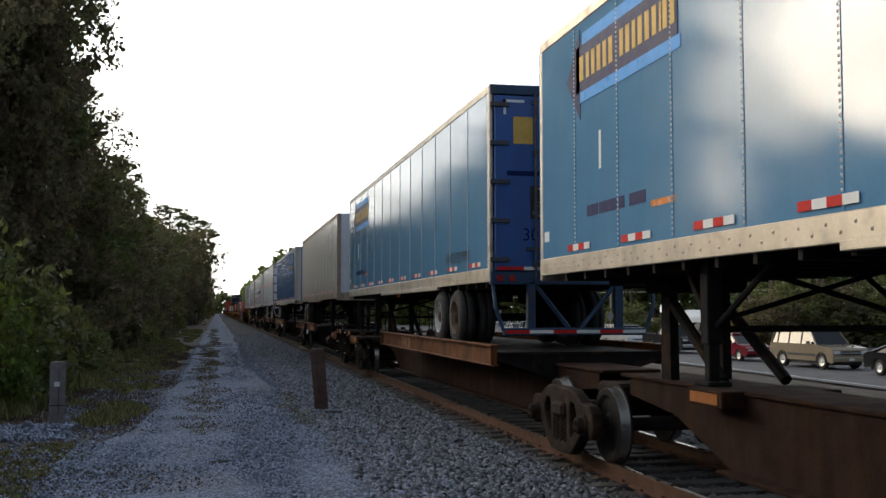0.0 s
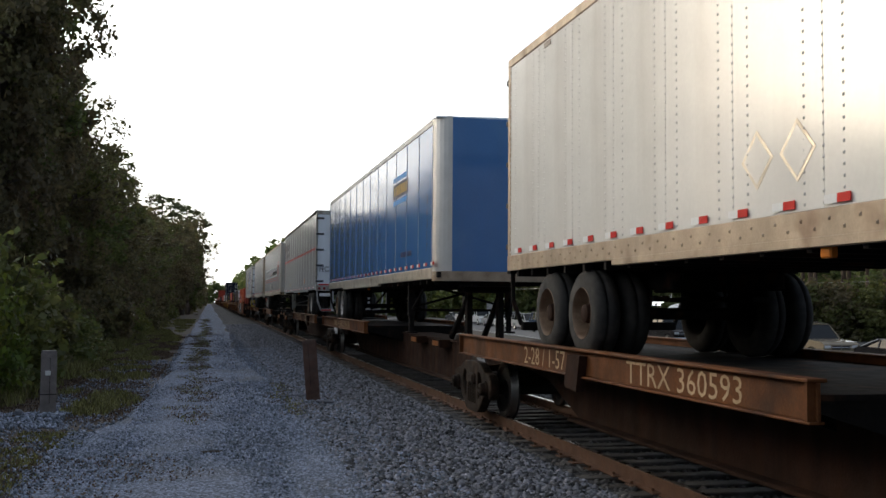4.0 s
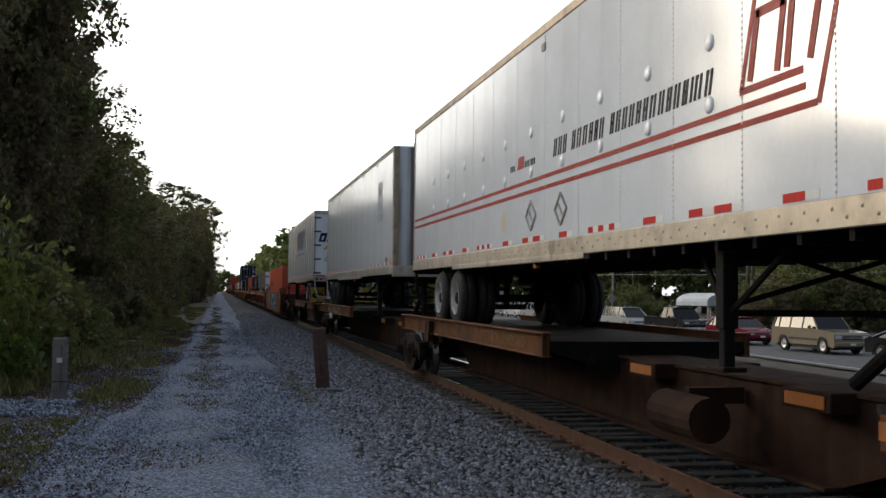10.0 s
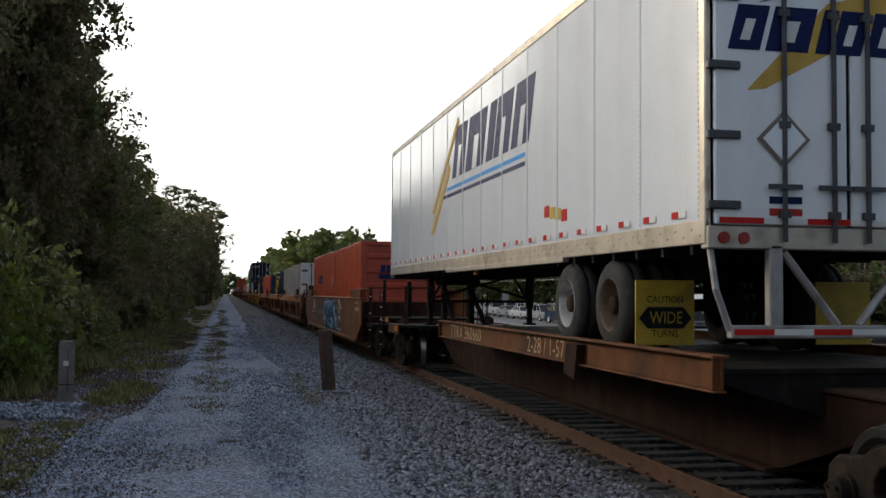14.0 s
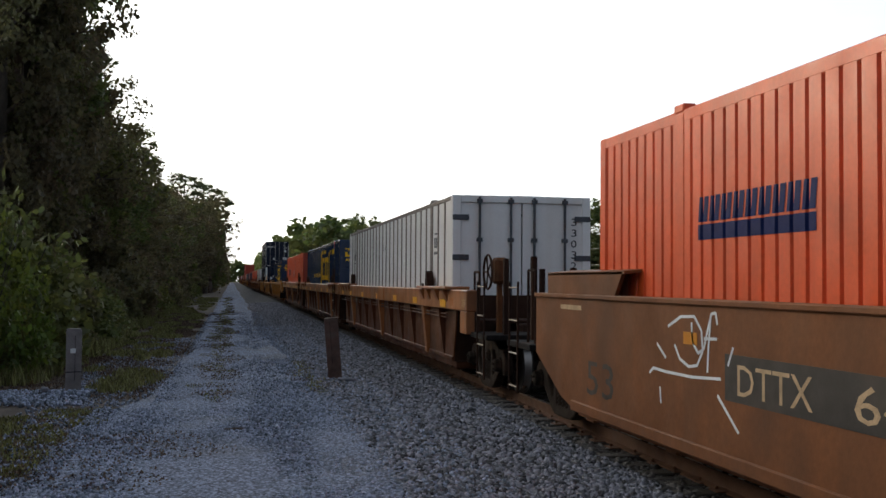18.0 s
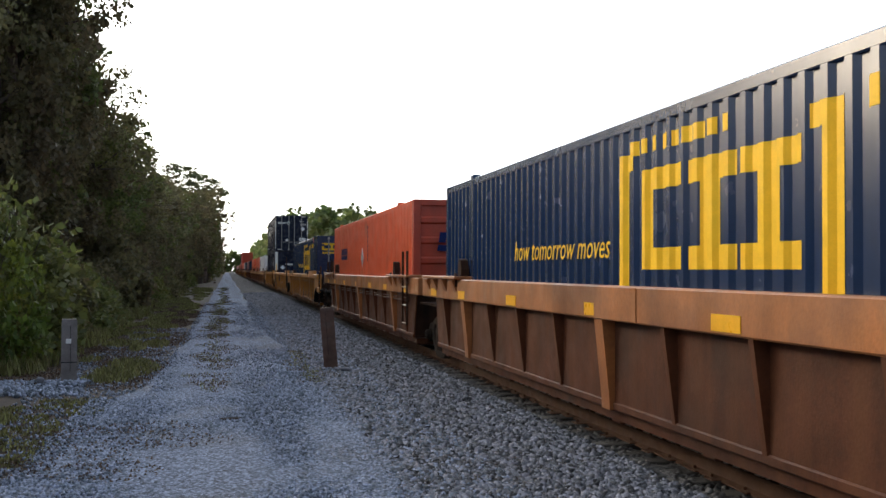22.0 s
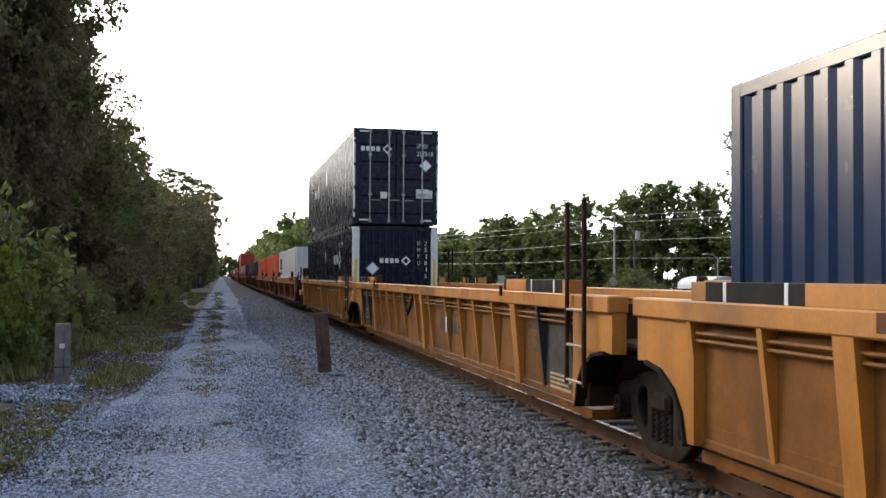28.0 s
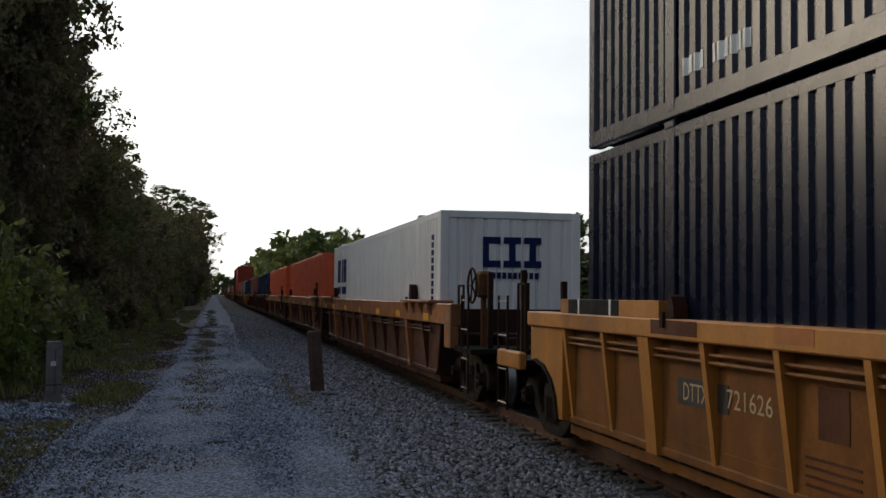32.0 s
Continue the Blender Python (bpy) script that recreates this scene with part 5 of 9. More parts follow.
def stony(name, base, scale, patch):
    """Ground of packed stones: cells of varied grey with dark gaps."""
    m = bpy.data.materials.new(name)
    m.use_nodes = True
    n, l = m.node_tree.nodes, m.node_tree.links
    b = n["Principled BSDF"]
    b.inputs["Roughness"].default_value = 0.9
    co = n.new("ShaderNodeTexCoord")
    vor = n.new("ShaderNodeTexVoronoi")
    vor.inputs["Scale"].default_value = scale
    l.new(co.outputs["Object"], vor.inputs["Vector"])
    bw = n.new("ShaderNodeRGBToBW")
    l.new(vor.outputs["Color"], bw.inputs["Color"])
    shade = n.new("ShaderNodeMapRange")
    shade.inputs["From Min"].default_value, shade.inputs["From Max"].default_value = 0.15, 0.85
    shade.inputs["To Min"].default_value, shade.inputs["To Max"].default_value = 0.35, 1.75
    l.new(bw.outputs["Val"], shade.inputs["Value"])
    gap = n.new("ShaderNodeMapRange")
    gap.inputs["From Min"].default_value, gap.inputs["From Max"].default_value = 0.45 / 1.0, 0.75
    gap.inputs["To Min"].default_value, gap.inputs["To Max"].default_value = 1.0, 0.45
    l.new(vor.outputs["Distance"], gap.inputs["Value"])
    val = n.new("ShaderNodeMath")
    val.operation = "MULTIPLY"
    l.new(shade.outputs["Result"], val.inputs[0])
    l.new(gap.outputs["Result"], val.inputs[1])
    broad = n.new("ShaderNodeTexNoise")
    broad.inputs["Scale"].default_value, broad.inputs["Detail"].default_value = 0.55, 5
    l.new(co.outputs["Object"], broad.inputs["Vector"])
    br = n.new("ShaderNodeMapRange")
    br.inputs["From Min"].default_value, br.inputs["From Max"].default_value = 0.5, 0.72
    l.new(broad.outputs["Fac"], br.inputs["Value"])
    mix = n.new("ShaderNodeMix")
    mix.data_type = "RGBA"
    mix.inputs["A"].default_value, mix.inputs["B"].default_value = (*base, 1), (*patch, 1)
    l.new(br.outputs["Result"], mix.inputs["Factor"])
    h = n.new("ShaderNodeHueSaturation")
    l.new(mix.outputs["Result"], h.inputs["Color"])
    l.new(val.outputs[0], h.inputs["Value"])
    l.new(h.outputs["Color"], b.inputs["Base Color"])
    bp = n.new("ShaderNodeBump")
    bp.invert = True
    bp.inputs["Strength"].default_value, bp.inputs["Distance"].default_value = 1.0, 0.5 / scale
    l.new(vor.outputs["Distance"], bp.inputs["Height"])
    l.new(bp.outputs["Normal"], b.inputs["Normal"])
    return m


M["soil"] = material("dry_grass_and_soil", (0.052, 0.038, 0.028), 0.95, 0, 0.35, 0.5, (0.080, 0.080, 0.030), 0.22, 0.45, None, 0, 0.5, 14)
M["gravel"] = stony("pale_blue_grey_gravel", (0.158, 0.192, 0.268), 34.0, (0.125, 0.132, 0.155))
M["ballast_bed"] = stony("dark_ballast_bed", (0.050, 0.051, 0.056), 17.0, (0.04, 0.036, 0.033))
M["stone"] = material("crushed_ballast_stone", (0.142, 0.149, 0.172), 0.85, 0, 0.2, 6, (0.10, 0.075, 0.055), 0.1, 5.0, None, 0, 0.4, 40, island=0.92)
# darker stone for between the rails: the train's shade is in its colour
M["stone_shaded"] = material("shaded_ballast_stone", (0.085, 0.080, 0.078), 0.8, 0, 0.2, 6, None, 0, 1, None, 0, 0.3, 40, island=0.6)
M["pebble"] = material("grey_pebble", (0.195, 0.230, 0.295), 0.85, 0, 0.15, 6, None, 0, 1, None, 0, 0.2, 40, island=0.7)
M["asphalt"] = material("worn_asphalt", (0.085, 0.085, 0.088), 0.8, 0, 0.15, 0.6, (0.05, 0.05, 0.05), 0.15, 0.3, None, 0, 0.4, 60)
M["road_paint"] = material("worn_road_paint", (0.55, 0.54, 0.50), 0.7, 0, 0.2, 3)
M["rail_rust"] = material("rusty_rail_steel", (0.12, 0.055, 0.028), 0.75, 0.2, 0.2, 2, (0.08, 0.04, 0.025), 0.2, 3.0, None, 0, 0.2, 40)
M["rail_head"] = material("bright_rail_head", (0.40, 0.37, 0.34), 0.28, 1.0, 0.1, 2)
M["tie_wood"] = material("weathered_tie_wood", (0.060, 0.052, 0.046), 0.9, 0, 0.3, 2, (0.15, 0.145, 0.135), 0.2, 2.0, None, 0, 0.6, 25, random=0.35)
M["post_wood"] = material("old_post_wood", (0.105, 0.056, 0.042), 0.9, 0, 0.3, 3, (0.14, 0.115, 0.095), 0.3, 4.0, (0.04, 0.03, 0.025), 0.5, 0.6, 30)
M["post_pale"] = material("grey_weathered_timber", (0.22, 0.195, 0.185), 0.9, 0, 0.25, 3, (0.24, 0.22, 0.21), 0.2, 4.0, (0.07, 0.06, 0.055), 0.5, 0.6, 30)
M["grass"] = material("sparse_verge_grass", (0.165, 0.155, 0.050), 0.85, 0, 0.3, 2, None, 0, 1, None, 0, 0, 1, island=0.5)
M["dead_leaf"] = material("brown_leaf_litter", (0.115, 0.076, 0.052), 0.9, 0, 0.3, 2, None, 0, 1, None, 0, 0, 1, island=0.6)


def sheet(name, x_cuts, y_cuts, mat, height, label, category, kind="structure"):
    g = Geo()
    nx = len(x_cuts)
    g.add([(x, y, height(x, y)) for y in y_cuts for x in x_cuts],
          [(j * nx + i, j * nx + i + 1, (j + 1) * nx + i + 1, (j + 1) * nx + i) for j in range(len(y_cuts) - 1) for i in range(nx - 1)])
    return solid(name, g, mat, label, category, "", kind)


far_cuts = [-2500, -900, -400, -200, -120, -80, -50, -35]
xs = far_cuts + list(np.linspace(-25, 22, 95)) + [26, 32, 40, 50, 65, 90, 140, 250, 500, 1000, 2500]
ys = [-2500, -900, -400, -200, -100, -50, -25, -12] + list(np.linspace(-6, 60, 133)) + list(np.linspace(62, 130, 35)) + [140, 155, 175, 200, 240, 300, 400, 550, 800, 1200, 2500]


def rough_ground(x, y):
    z = ground_height(x, y)
    if abs(x) < 26 and -8 < y < 130:
        z += 0.035 * noise.noise((x * 0.35, y * 0.25, 1.0)) + 0.018 * noise.noise((x * 1.3, y * 1.1, 4.0))
        if x > 2.8 and x < 7.6:
            z -= 0.03
    return z - 0.02


sheet("ground", xs, ys, "soil", rough_ground, "dry sandy soil with thin grass beside the track", "ground")


# gravel lane with uneven edges
def lane_edges(y):
    n = noise.noise((y * 0.12, 3.3, 0.0)) * 0.5 + noise.noise((y * 0.5, 7.1, 0.0)) * 0.22
    m = noise.noise((y * 0.10, 9.3, 2.0)) * 0.35 + noise.noise((y * 0.45, 2.1, 5.0)) * 0.15
    left = float(np.interp(y, [6, 8.5, 9.6, 10.2, 13, 16, 19.4, 31], [-3.6, -3.0, -2.0, -1.75, -1.72, -1.55, -1.30, -1.15]))
    return left + n * 0.45, float(np.interp(y, [15, 40], [1.75, 1.25])) + m


g = Geo()
cuts = list(np.linspace(-30, 60, 181)) + list(np.linspace(62, 140, 40)) + [160, 190, 240, 320, 450, 700]
k = 15
for y in cuts:
    a, b = lane_edges(y)
    for i in range(k):
        x = a + (b - a) * i / (k - 1)
        rut = -0.02 * math.exp(-((x + 1.15) / 0.35) ** 2) - 0.02 * math.exp(-((x - 0.65) / 0.35) ** 2)
        g.v.append((x, y, 0.035 + rut + 0.035 * noise.noise((x * 0.35, y * 0.25, 1.0)) + 0.018 * noise.noise((x * 1.3, y * 1.1, 4.0)) + (-0.06 if i in (0, k - 1) else 0.0)))
g.f = [(j * k + i, j * k + i + 1, (j + 1) * k + i + 1, (j + 1) * k + i) for j in range(len(cuts) - 1) for i in range(k - 1)]
solid("gravel_lane", g, "gravel", "pale blue-grey gravel service lane beside the railway", "road", "", "structure", smooth=True)


def ballast_top(x):
    """Cross-section of the ballast."""
    return float(np.interp(x, [0.9, 1.7, 2.6, 3.4, 4.0, 4.35, 6.5, 6.9, 8.6], [-0.05, 0.02, 0.045, 0.06, 0.028, -0.012, -0.02, 0.05, -0.25]))


g = Geo()
bx_cuts = list(np.linspace(0.9, 8.6, 40))
by_cuts = list(np.linspace(-30, 60, 226)) + list(np.linspace(61, 140, 60)) + [160, 190, 240, 320, 450, 700]
sheet("ballast_bed", bx_cuts, by_cuts, "ballast_bed", lambda x, y: ballast_top(x) + 0.03 * noise.noise((x * 2.2, y * 2.2, 0.5)) + 0.02 * noise.noise((x * 5, y * 5, 0.5)),
      "bed of crushed grey ballast under the track", "ballast")


def scatter_stones(name, count, region, size, mat, label, base, seed, near_bias=1.6):
    """Many small angular stones in one mesh. region: x0, x1, y0, y1."""
    rng = np.random.default_rng(seed)
    corner = np.array([[sx, sy, sz] for sx in (-1, 1) for sy in (-1, 1) for sz in (-1, 1)], float)
    faces = np.array([(0, 1, 3, 2), (4, 6, 7, 5), (0, 4, 5, 1), (2, 3, 7, 6), (0, 2, 6, 4), (1, 5, 7, 3)])
    x0, x1, y0, y1 = region
    x = rng.uniform(x0, x1, count)
    y = y0 + (y1 - y0) * rng.random(count) ** near_bias
    s = size * rng.uniform(0.55, 1.35, count)
    shape = corner[None] * rng.uniform(0.45, 1.0, (count, 8, 3)) * rng.uniform(0.6, 1.15, (count, 1, 3))
    q = rng.normal(size=(count, 4))
    q /= np.linalg.norm(q, axis=1)[:, None]
    w, a, b, c = q.T
    R = np.stack([1 - 2 * (b * b + c * c), 2 * (a * b - c * w), 2 * (a * c + b * w), 2 * (a * b + c * w), 1 - 2 * (a * a + c * c), 2 * (b * c - a * w),
                  2 * (a * c - b * w), 2 * (b * c + a * w), 1 - 2 * (a * a + b * b)], 1).reshape(count, 3, 3)
    v = np.einsum("nij,nkj->nki", R, shape) * (s * 0.5)[:, None, None]
    z = np.array([base(p, r) for p, r in zip(x, y)]) + s * 0.12
    v += np.stack([x, y, z], 1)[:, None]
    f = faces[None] + (np.arange(count) * 8)[:, None, None]
    me = bpy.data.meshes.new(name)
    me.vertices.add(count * 8)
    me.vertices.foreach_set("co", v.reshape(-1))
    me.loops.add(count * 24)
    me.loops.foreach_set("vertex_index", f.reshape(-1).astype(np.int32))
    me.polygons.add(count * 6)
    me.polygons.foreach_set("loop_start", np.arange(0, count * 24, 4, dtype=np.int32))
    me.polygons.foreach_set("loop_total", np.full(count * 6, 4, dtype=np.int32))
    me.materials.append(M[mat])
    me.update(calc_edges=True)
    me.validate()
    return tagged(new(name, me), label, "stones", "", "stuff")


scatter_stones("ballast_stones", 62000, (1.2, 3.86, 5.5, 85), 0.055, "stone", "loose crushed grey ballast stones beside the rails", lambda x, y: ballast_top(x), 3, 2.4)
scatter_stones("ballast_stones", 15000, (3.95, 7.0, 5.0, 70), 0.064, "stone_shaded", "loose crushed grey ballast stones between the rails", lambda x, y: ballast_top(x) - 0.015, 4, 2.2)
scatter_stones("lane_gravel", 20000, (-1.9, 1.7, 7.5, 15.5), 0.030, "pebble", "fine loose gravel on the service lane", lambda x, y: 0.022, 5, 1.2)
scatter_stones("lane_gravel", 8000, (1.0, 2.5, 6.0, 42), 0.038, "pebble", "pale gravel spilled along the foot of the ballast", lambda x, y: max(0.022, ballast_top(x) + 0.012), 12, 1.7)
scatter_stones("lane_gravel", 5000, (-2.9, -1.2, 8.6, 34), 0.036, "pebble", "loose gravel strewn over the verge beside the lane", lambda x, y: 0.0, 9, 1.5)
scatter_stones("lane_gravel", 12000, (-1.15, 1.7, 15.5, 60), 0.032, "pebble", "fine loose gravel along the service lane", lambda x, y: 0.022, 6, 1.9)

# rails and ties
for s, nm in ((-1, "rail_near"), (1, "rail_far")):
    x = TRACK_X + s * 0.7525
    prof = [(-0.07, 0.02), (0.07, 0.02), (0.07, 0.032), (0.012, 0.05), (0.012, 0.145), (0.036, 0.155), (0.036, 0.185), (0.026, 0.19), (-0.026, 0.19), (-0.036, 0.185), (-0.036, 0.155),
            (-0.012, 0.145), (-0.012, 0.05), (-0.07, 0.032)]
    rail = solid(nm, Geo().prism([(x + a, z) for a, z in prof], "y", -120, 700), "rail_rust", "rusty steel rail with a worn bright head", "rail", "", "structure")
    part("rail_head", Geo().box(x - 0.027, x + 0.027, -120, 700, 0.188, 0.193), "rail_head", rail, "polished running surface")


# ---- the trailers ----
def werner(tr, fy, W, L, z0, z1):
    edge_tape(tr, fy, L, z0 + 0.24, "long")
    a, b = L - 3.9, L - 1.3
    side_shape(tr, "logo_arrow", [(fy(b + 0.30), z0 + 2.15), (fy(b - 0.12), z0 + 1.66), (fy(b - 0.12), z0 + 2.66)], "logo_navy", proud=0.007)
    side_bar(tr, "logo_band", fy(b - 0.2), fy(a), z0 + 2.47, z0 + 2.60, "logo_sky", proud=0.007)
    side_bar(tr, "logo_band", fy(b - 0.1), fy(a), z0 + 1.84, z0 + 1.96, "logo_sky", proud=0.007)
    side_bar(tr, "logo_panel", fy(b), fy(a + 0.05), z0 + 1.96, z0 + 2.47, "logo_navy", proud=0.007)
    y = b - 0.12
    for w in (0.2, 0.16, 0.16, 0.17, 0.16, 0.17, 0.0, 0.15, 0.16, 0.14, 0.16, 0.16, 0.16, 0.07, 0.15, 0.15):
        if w:
            side_bar(tr, "logo_bar", fy(y), fy(y - w * 0.60), z0 + 2.08, z0 + 2.35, "logo_gold", proud=0.010)
        y -= w if w else 0.12
    for d, w in ((1.6, 0.35), (1.95, 0.75), (2.75, 0.42)):
        side_bar(tr, "web_address_bar", fy(L - d), fy(L - d - w * 0.9), z0 + 0.58, z0 + 0.70, "logo_navy")
    side_bar(tr, "badge", fy(L - 3.25), fy(L - 3.75), z0 + 0.52, z0 + 0.58, "lamp_amber")
    side_bar(tr, "badge", fy(L - 0.15), fy(L - 0.32), z0 + 0.40, z0 + 0.52, "tape_white")
    side_bar(tr, "badge", fy(L - 1.96), fy(L - 2.02), z0 + 1.05, z0 + 1.45, "tape_white")
    end_words(tr, "number", "30492", 0.19, -0.82, z0 + 0.60, fy(-0.049), "logo_navy", 0.62)
    side_words(tr, "lettering", "AIR RIDE EQUIPPED", 0.18, fy(2.93), z0 + 0.37, -1.302, "black", width=1.74)
    for x in (-0.95, -0.52):
        end_bar(tr, "logo_bar", x + 0.0, x + 0.30, z0 + 2.02, z0 + 2.42, fy(-0.046), "logo_gold")
    end_bar(tr, "logo_bar", -0.10, 0.20, z0 + 2.02, z0 + 2.42, fy(-0.046), "logo_gold")
    end_bar(tr, "logo_bar", 0.34, 0.62, z0 + 2.02, z0 + 2.42, fy(-0.046), "logo_gold")
    end_bar(tr, "web_address_bar", -1.05, 0.15, z0 + 1.55, z0 + 1.62, fy(-0.046), "logo_navy")
    end_bar(tr, "notice_board", -0.70, 0.05, z0 + 0.92, z0 + 1.40, fy(-0.046), "black_panel")
    end_words(tr, "notice_words", "SAFE", 0.065, -0.44, z0 + 1.25, fy(-0.053), "stencil", 0.22)
    end_words(tr, "notice_words", "COURTEOUS", 0.065, -0.62, z0 + 1.11, fy(-0.053), "stencil", 0.55)
    for i in range(3):
        end_bar(tr, "notice_bar", -0.58 + 0.04 * (i % 2), -0.08, z0 + (0.95, 1.03, 1.35)[i], z0 + (0.98, 1.06, 1.375)[i], fy(-0.051), "stencil")
    end_bar(tr, "corner_mark", -1.1, -0.78, z1 - 0.26, z1 - 0.22, fy(-0.046), "tape_white")
    end_bar(tr, "corner_mark", -1.1, -1.06, z1 - 0.44, z1 - 0.22, fy(-0.046), "tape_white")


trailer(-4.26, 16.15, False, "blue highway trailer with a gold and sky-blue arrow logo", "werner", "werner_end", "rail_alu", 2.33, 5.18, (2.43, 3.71), 3.9, rims=("rim_rust", "rim_white"), deco=werner, bumper="teal_dark", top="rail_alu")
trailer(14.28, 16.10, False, "blue highway trailer with closed blue doors and gold bars", "werner", "werner_end", "rail_alu", 2.33, 5.22, (2.43, 3.71), 3.9, rims=("rim_rust", "rim_white"), deco=werner, bumper="teal_dark", top="rail_alu")


def fec_old(tr, fy, W, L, z0, z1):
    edge_tape(tr, fy, L, z0 + 0.22, "short")
    d = L - 2.33
    side_bar(tr, "faded_badge", fy(d), fy(d + 0.68), z0 + 1.66, z0 + 2.30, "logo_white", proud=0.003)
    for a, b, c, e in ((0.0, 0.09, 1.66, 2.20), (0.59, 0.68, 1.66, 2.20), (0.0, 0.68, 1.62, 1.78), (0.05, 0.63, 2.24, 2.30)):
        side_bar(tr, "faded_badge_edge", fy(d + a), fy(d + b), z0 + c, z0 + e, "faded_blue", proud=0.005)
    for k in range(3):
        side_bar(tr, "badge_bar", fy(d + 0.16 + k * 0.13), fy(d + 0.25 + k * 0.13), z0 + 1.95, z0 + 2.15, "faded_red", proud=0.005)
    if nose_number:
        side_words(tr, "number", nose_number, 0.17, fy(d - 0.02), z0 + 1.34, -1.302, "logo_grey", width=0.80)
        end_words(tr, "number", nose_number, 0.18, -0.34, z0 + 1.34, -0.006, "black", 0.84)
    end_bar(tr, "faded_badge", -0.37, 0.50, z0 + 1.58, z0 + 2.42, -0.001, "faded_blue", 0.004)
    part("badge_ring", Geo().lathe([(-0.006, 0.40), (-0.010, 0.40), (-0.010, 0.31), (-0.006, 0.31)], (0.05, -0.001, z0 + 2.0), "y", 28), "logo_white", tr)
    for k in range(3):
        end_bar(tr, "badge_bar", -0.17 + k * 0.16, -0.06 + k * 0.16, z0 + 1.90, z0 + 2.12, -0.006, "logo_white", 0.004)
    box = part("document_box", Geo().box(-0.13, 0.43, -0.045, 0.0, z0 + 0.24, z0 + 0.80, 0.012), "post_grey", tr, "grey plate round a dark connection recess")
    # flat dark plate in place of a shaded hollow
    part("recess", Geo().box(-0.02, 0.325, -0.048, -0.043, z0 + 0.38, z0 + 0.74), "steel_dark", box)
    for x, z in ((0.05, 0.60), (0.22, 0.60), (0.05, 0.46), (0.22, 0.46)):
        part("air_connector", Geo().cyl((x, -0.045, z0 + z), (x, -0.075, z0 + z), 0.03, n=10), "dark_door", box)
    end_bar(tr, "faded_notice", -0.04, 0.27, z0 + 1.10, z0 + 1.24, -0.001, "faded_red", 0.006)
    end_bar(tr, "pale_notice", 0.03, 0.23, z0 + 0.84, z0 + 1.07, -0.001, "logo_white", 0.006)
    end_diamond(tr, 0.29, z0 + 0.93, 0.07, -0.002, "black")
    for x, z in ((-0.92, 1.28), (-0.74, 0.24), (-0.34, 0.24)):
        for q in ((x, x + 0.12, z, z + 0.012), (x, x + 0.12, z + 0.108, z + 0.12), (x, x + 0.012, z + 0.012, z + 0.108), (x + 0.108, x + 0.12, z + 0.012, z + 0.108)):
            end_bar(tr, "plate_edge", q[0], q[1], z0 + q[2], z0 + q[3], -0.001, "dark_door", 0.006)
    pins = Geo()
    for x in (-1.08, -0.98, -0.70, -0.58, -0.30, -0.18, 0.62, 0.72, 0.98, 1.08):
        for k in range(40):
            z = z0 + 0.26 + k * (z1 - z0 - 0.40) / 39
            pins.add([(x - 0.009, -0.001, z - 0.009), (x + 0.009, -0.001, z - 0.009), (x + 0.009, -0.001, z + 0.009), (x - 0.009, -0.001, z + 0.009), (x, -0.010, z)],
                     [(0, 1, 4), (1, 2, 4), (2, 3, 4), (3, 0, 4)])
    tagged(part("rivets", pins, "rail_alu", tr), kind="stuff")
    side_shape(tr, "oval_emblem", [(fy(L - 0.92) + 0.16 * math.cos(k * math.pi / 8), z0 + 0.35 + 0.065 * math.sin(k * math.pi / 8)) for k in range(16)], "logo_grey", proud=0.005)
    side_bar(tr, "yellow_notice", fy(L - 0.28), fy(L - 0.40), z0 + 0.27, z0 + 0.44, "orange_refl")
    if nose_number:
        for d in (7.85, 7.33):
            side_shape(tr, "old_sign_edge", [(fy(L - d) - 0.22, z0 + 0.62), (fy(L - d), z0 + 0.40), (fy(L - d) + 0.22, z0 + 0.62), (fy(L - d), z0 + 0.84)], "rail_alu", proud=0.003)
            side_shape(tr, "old_sign_face", [(fy(L - d) - 0.18, z0 + 0.62), (fy(L - d), z0 + 0.44), (fy(L - d) + 0.18, z0 + 0.62), (fy(L - d), z0 + 0.80)], "old_white", proud=0.005)
    for d in np.arange(1.5, L, 2.6):
        part("vent_slot", Geo().box(-1.297, -1.306, fy(d), fy(d + 0.24), z1 - 0.20, z1 - 0.14), "post_grey", tr)


nose_number = "FECZ 610232"
trailer(33.67, 14.18, True, "weathered cream-white trailer with rivet rows and a faded badge", "old_white", "old_nose", "rail_brown", 2.33, 5.15, (1.5, 2.65), 3.3,
        rivets="dense", deco=fec_old, top="rail_brown", rims=("rim_rust", "rim_rust"), v_bracket=True)


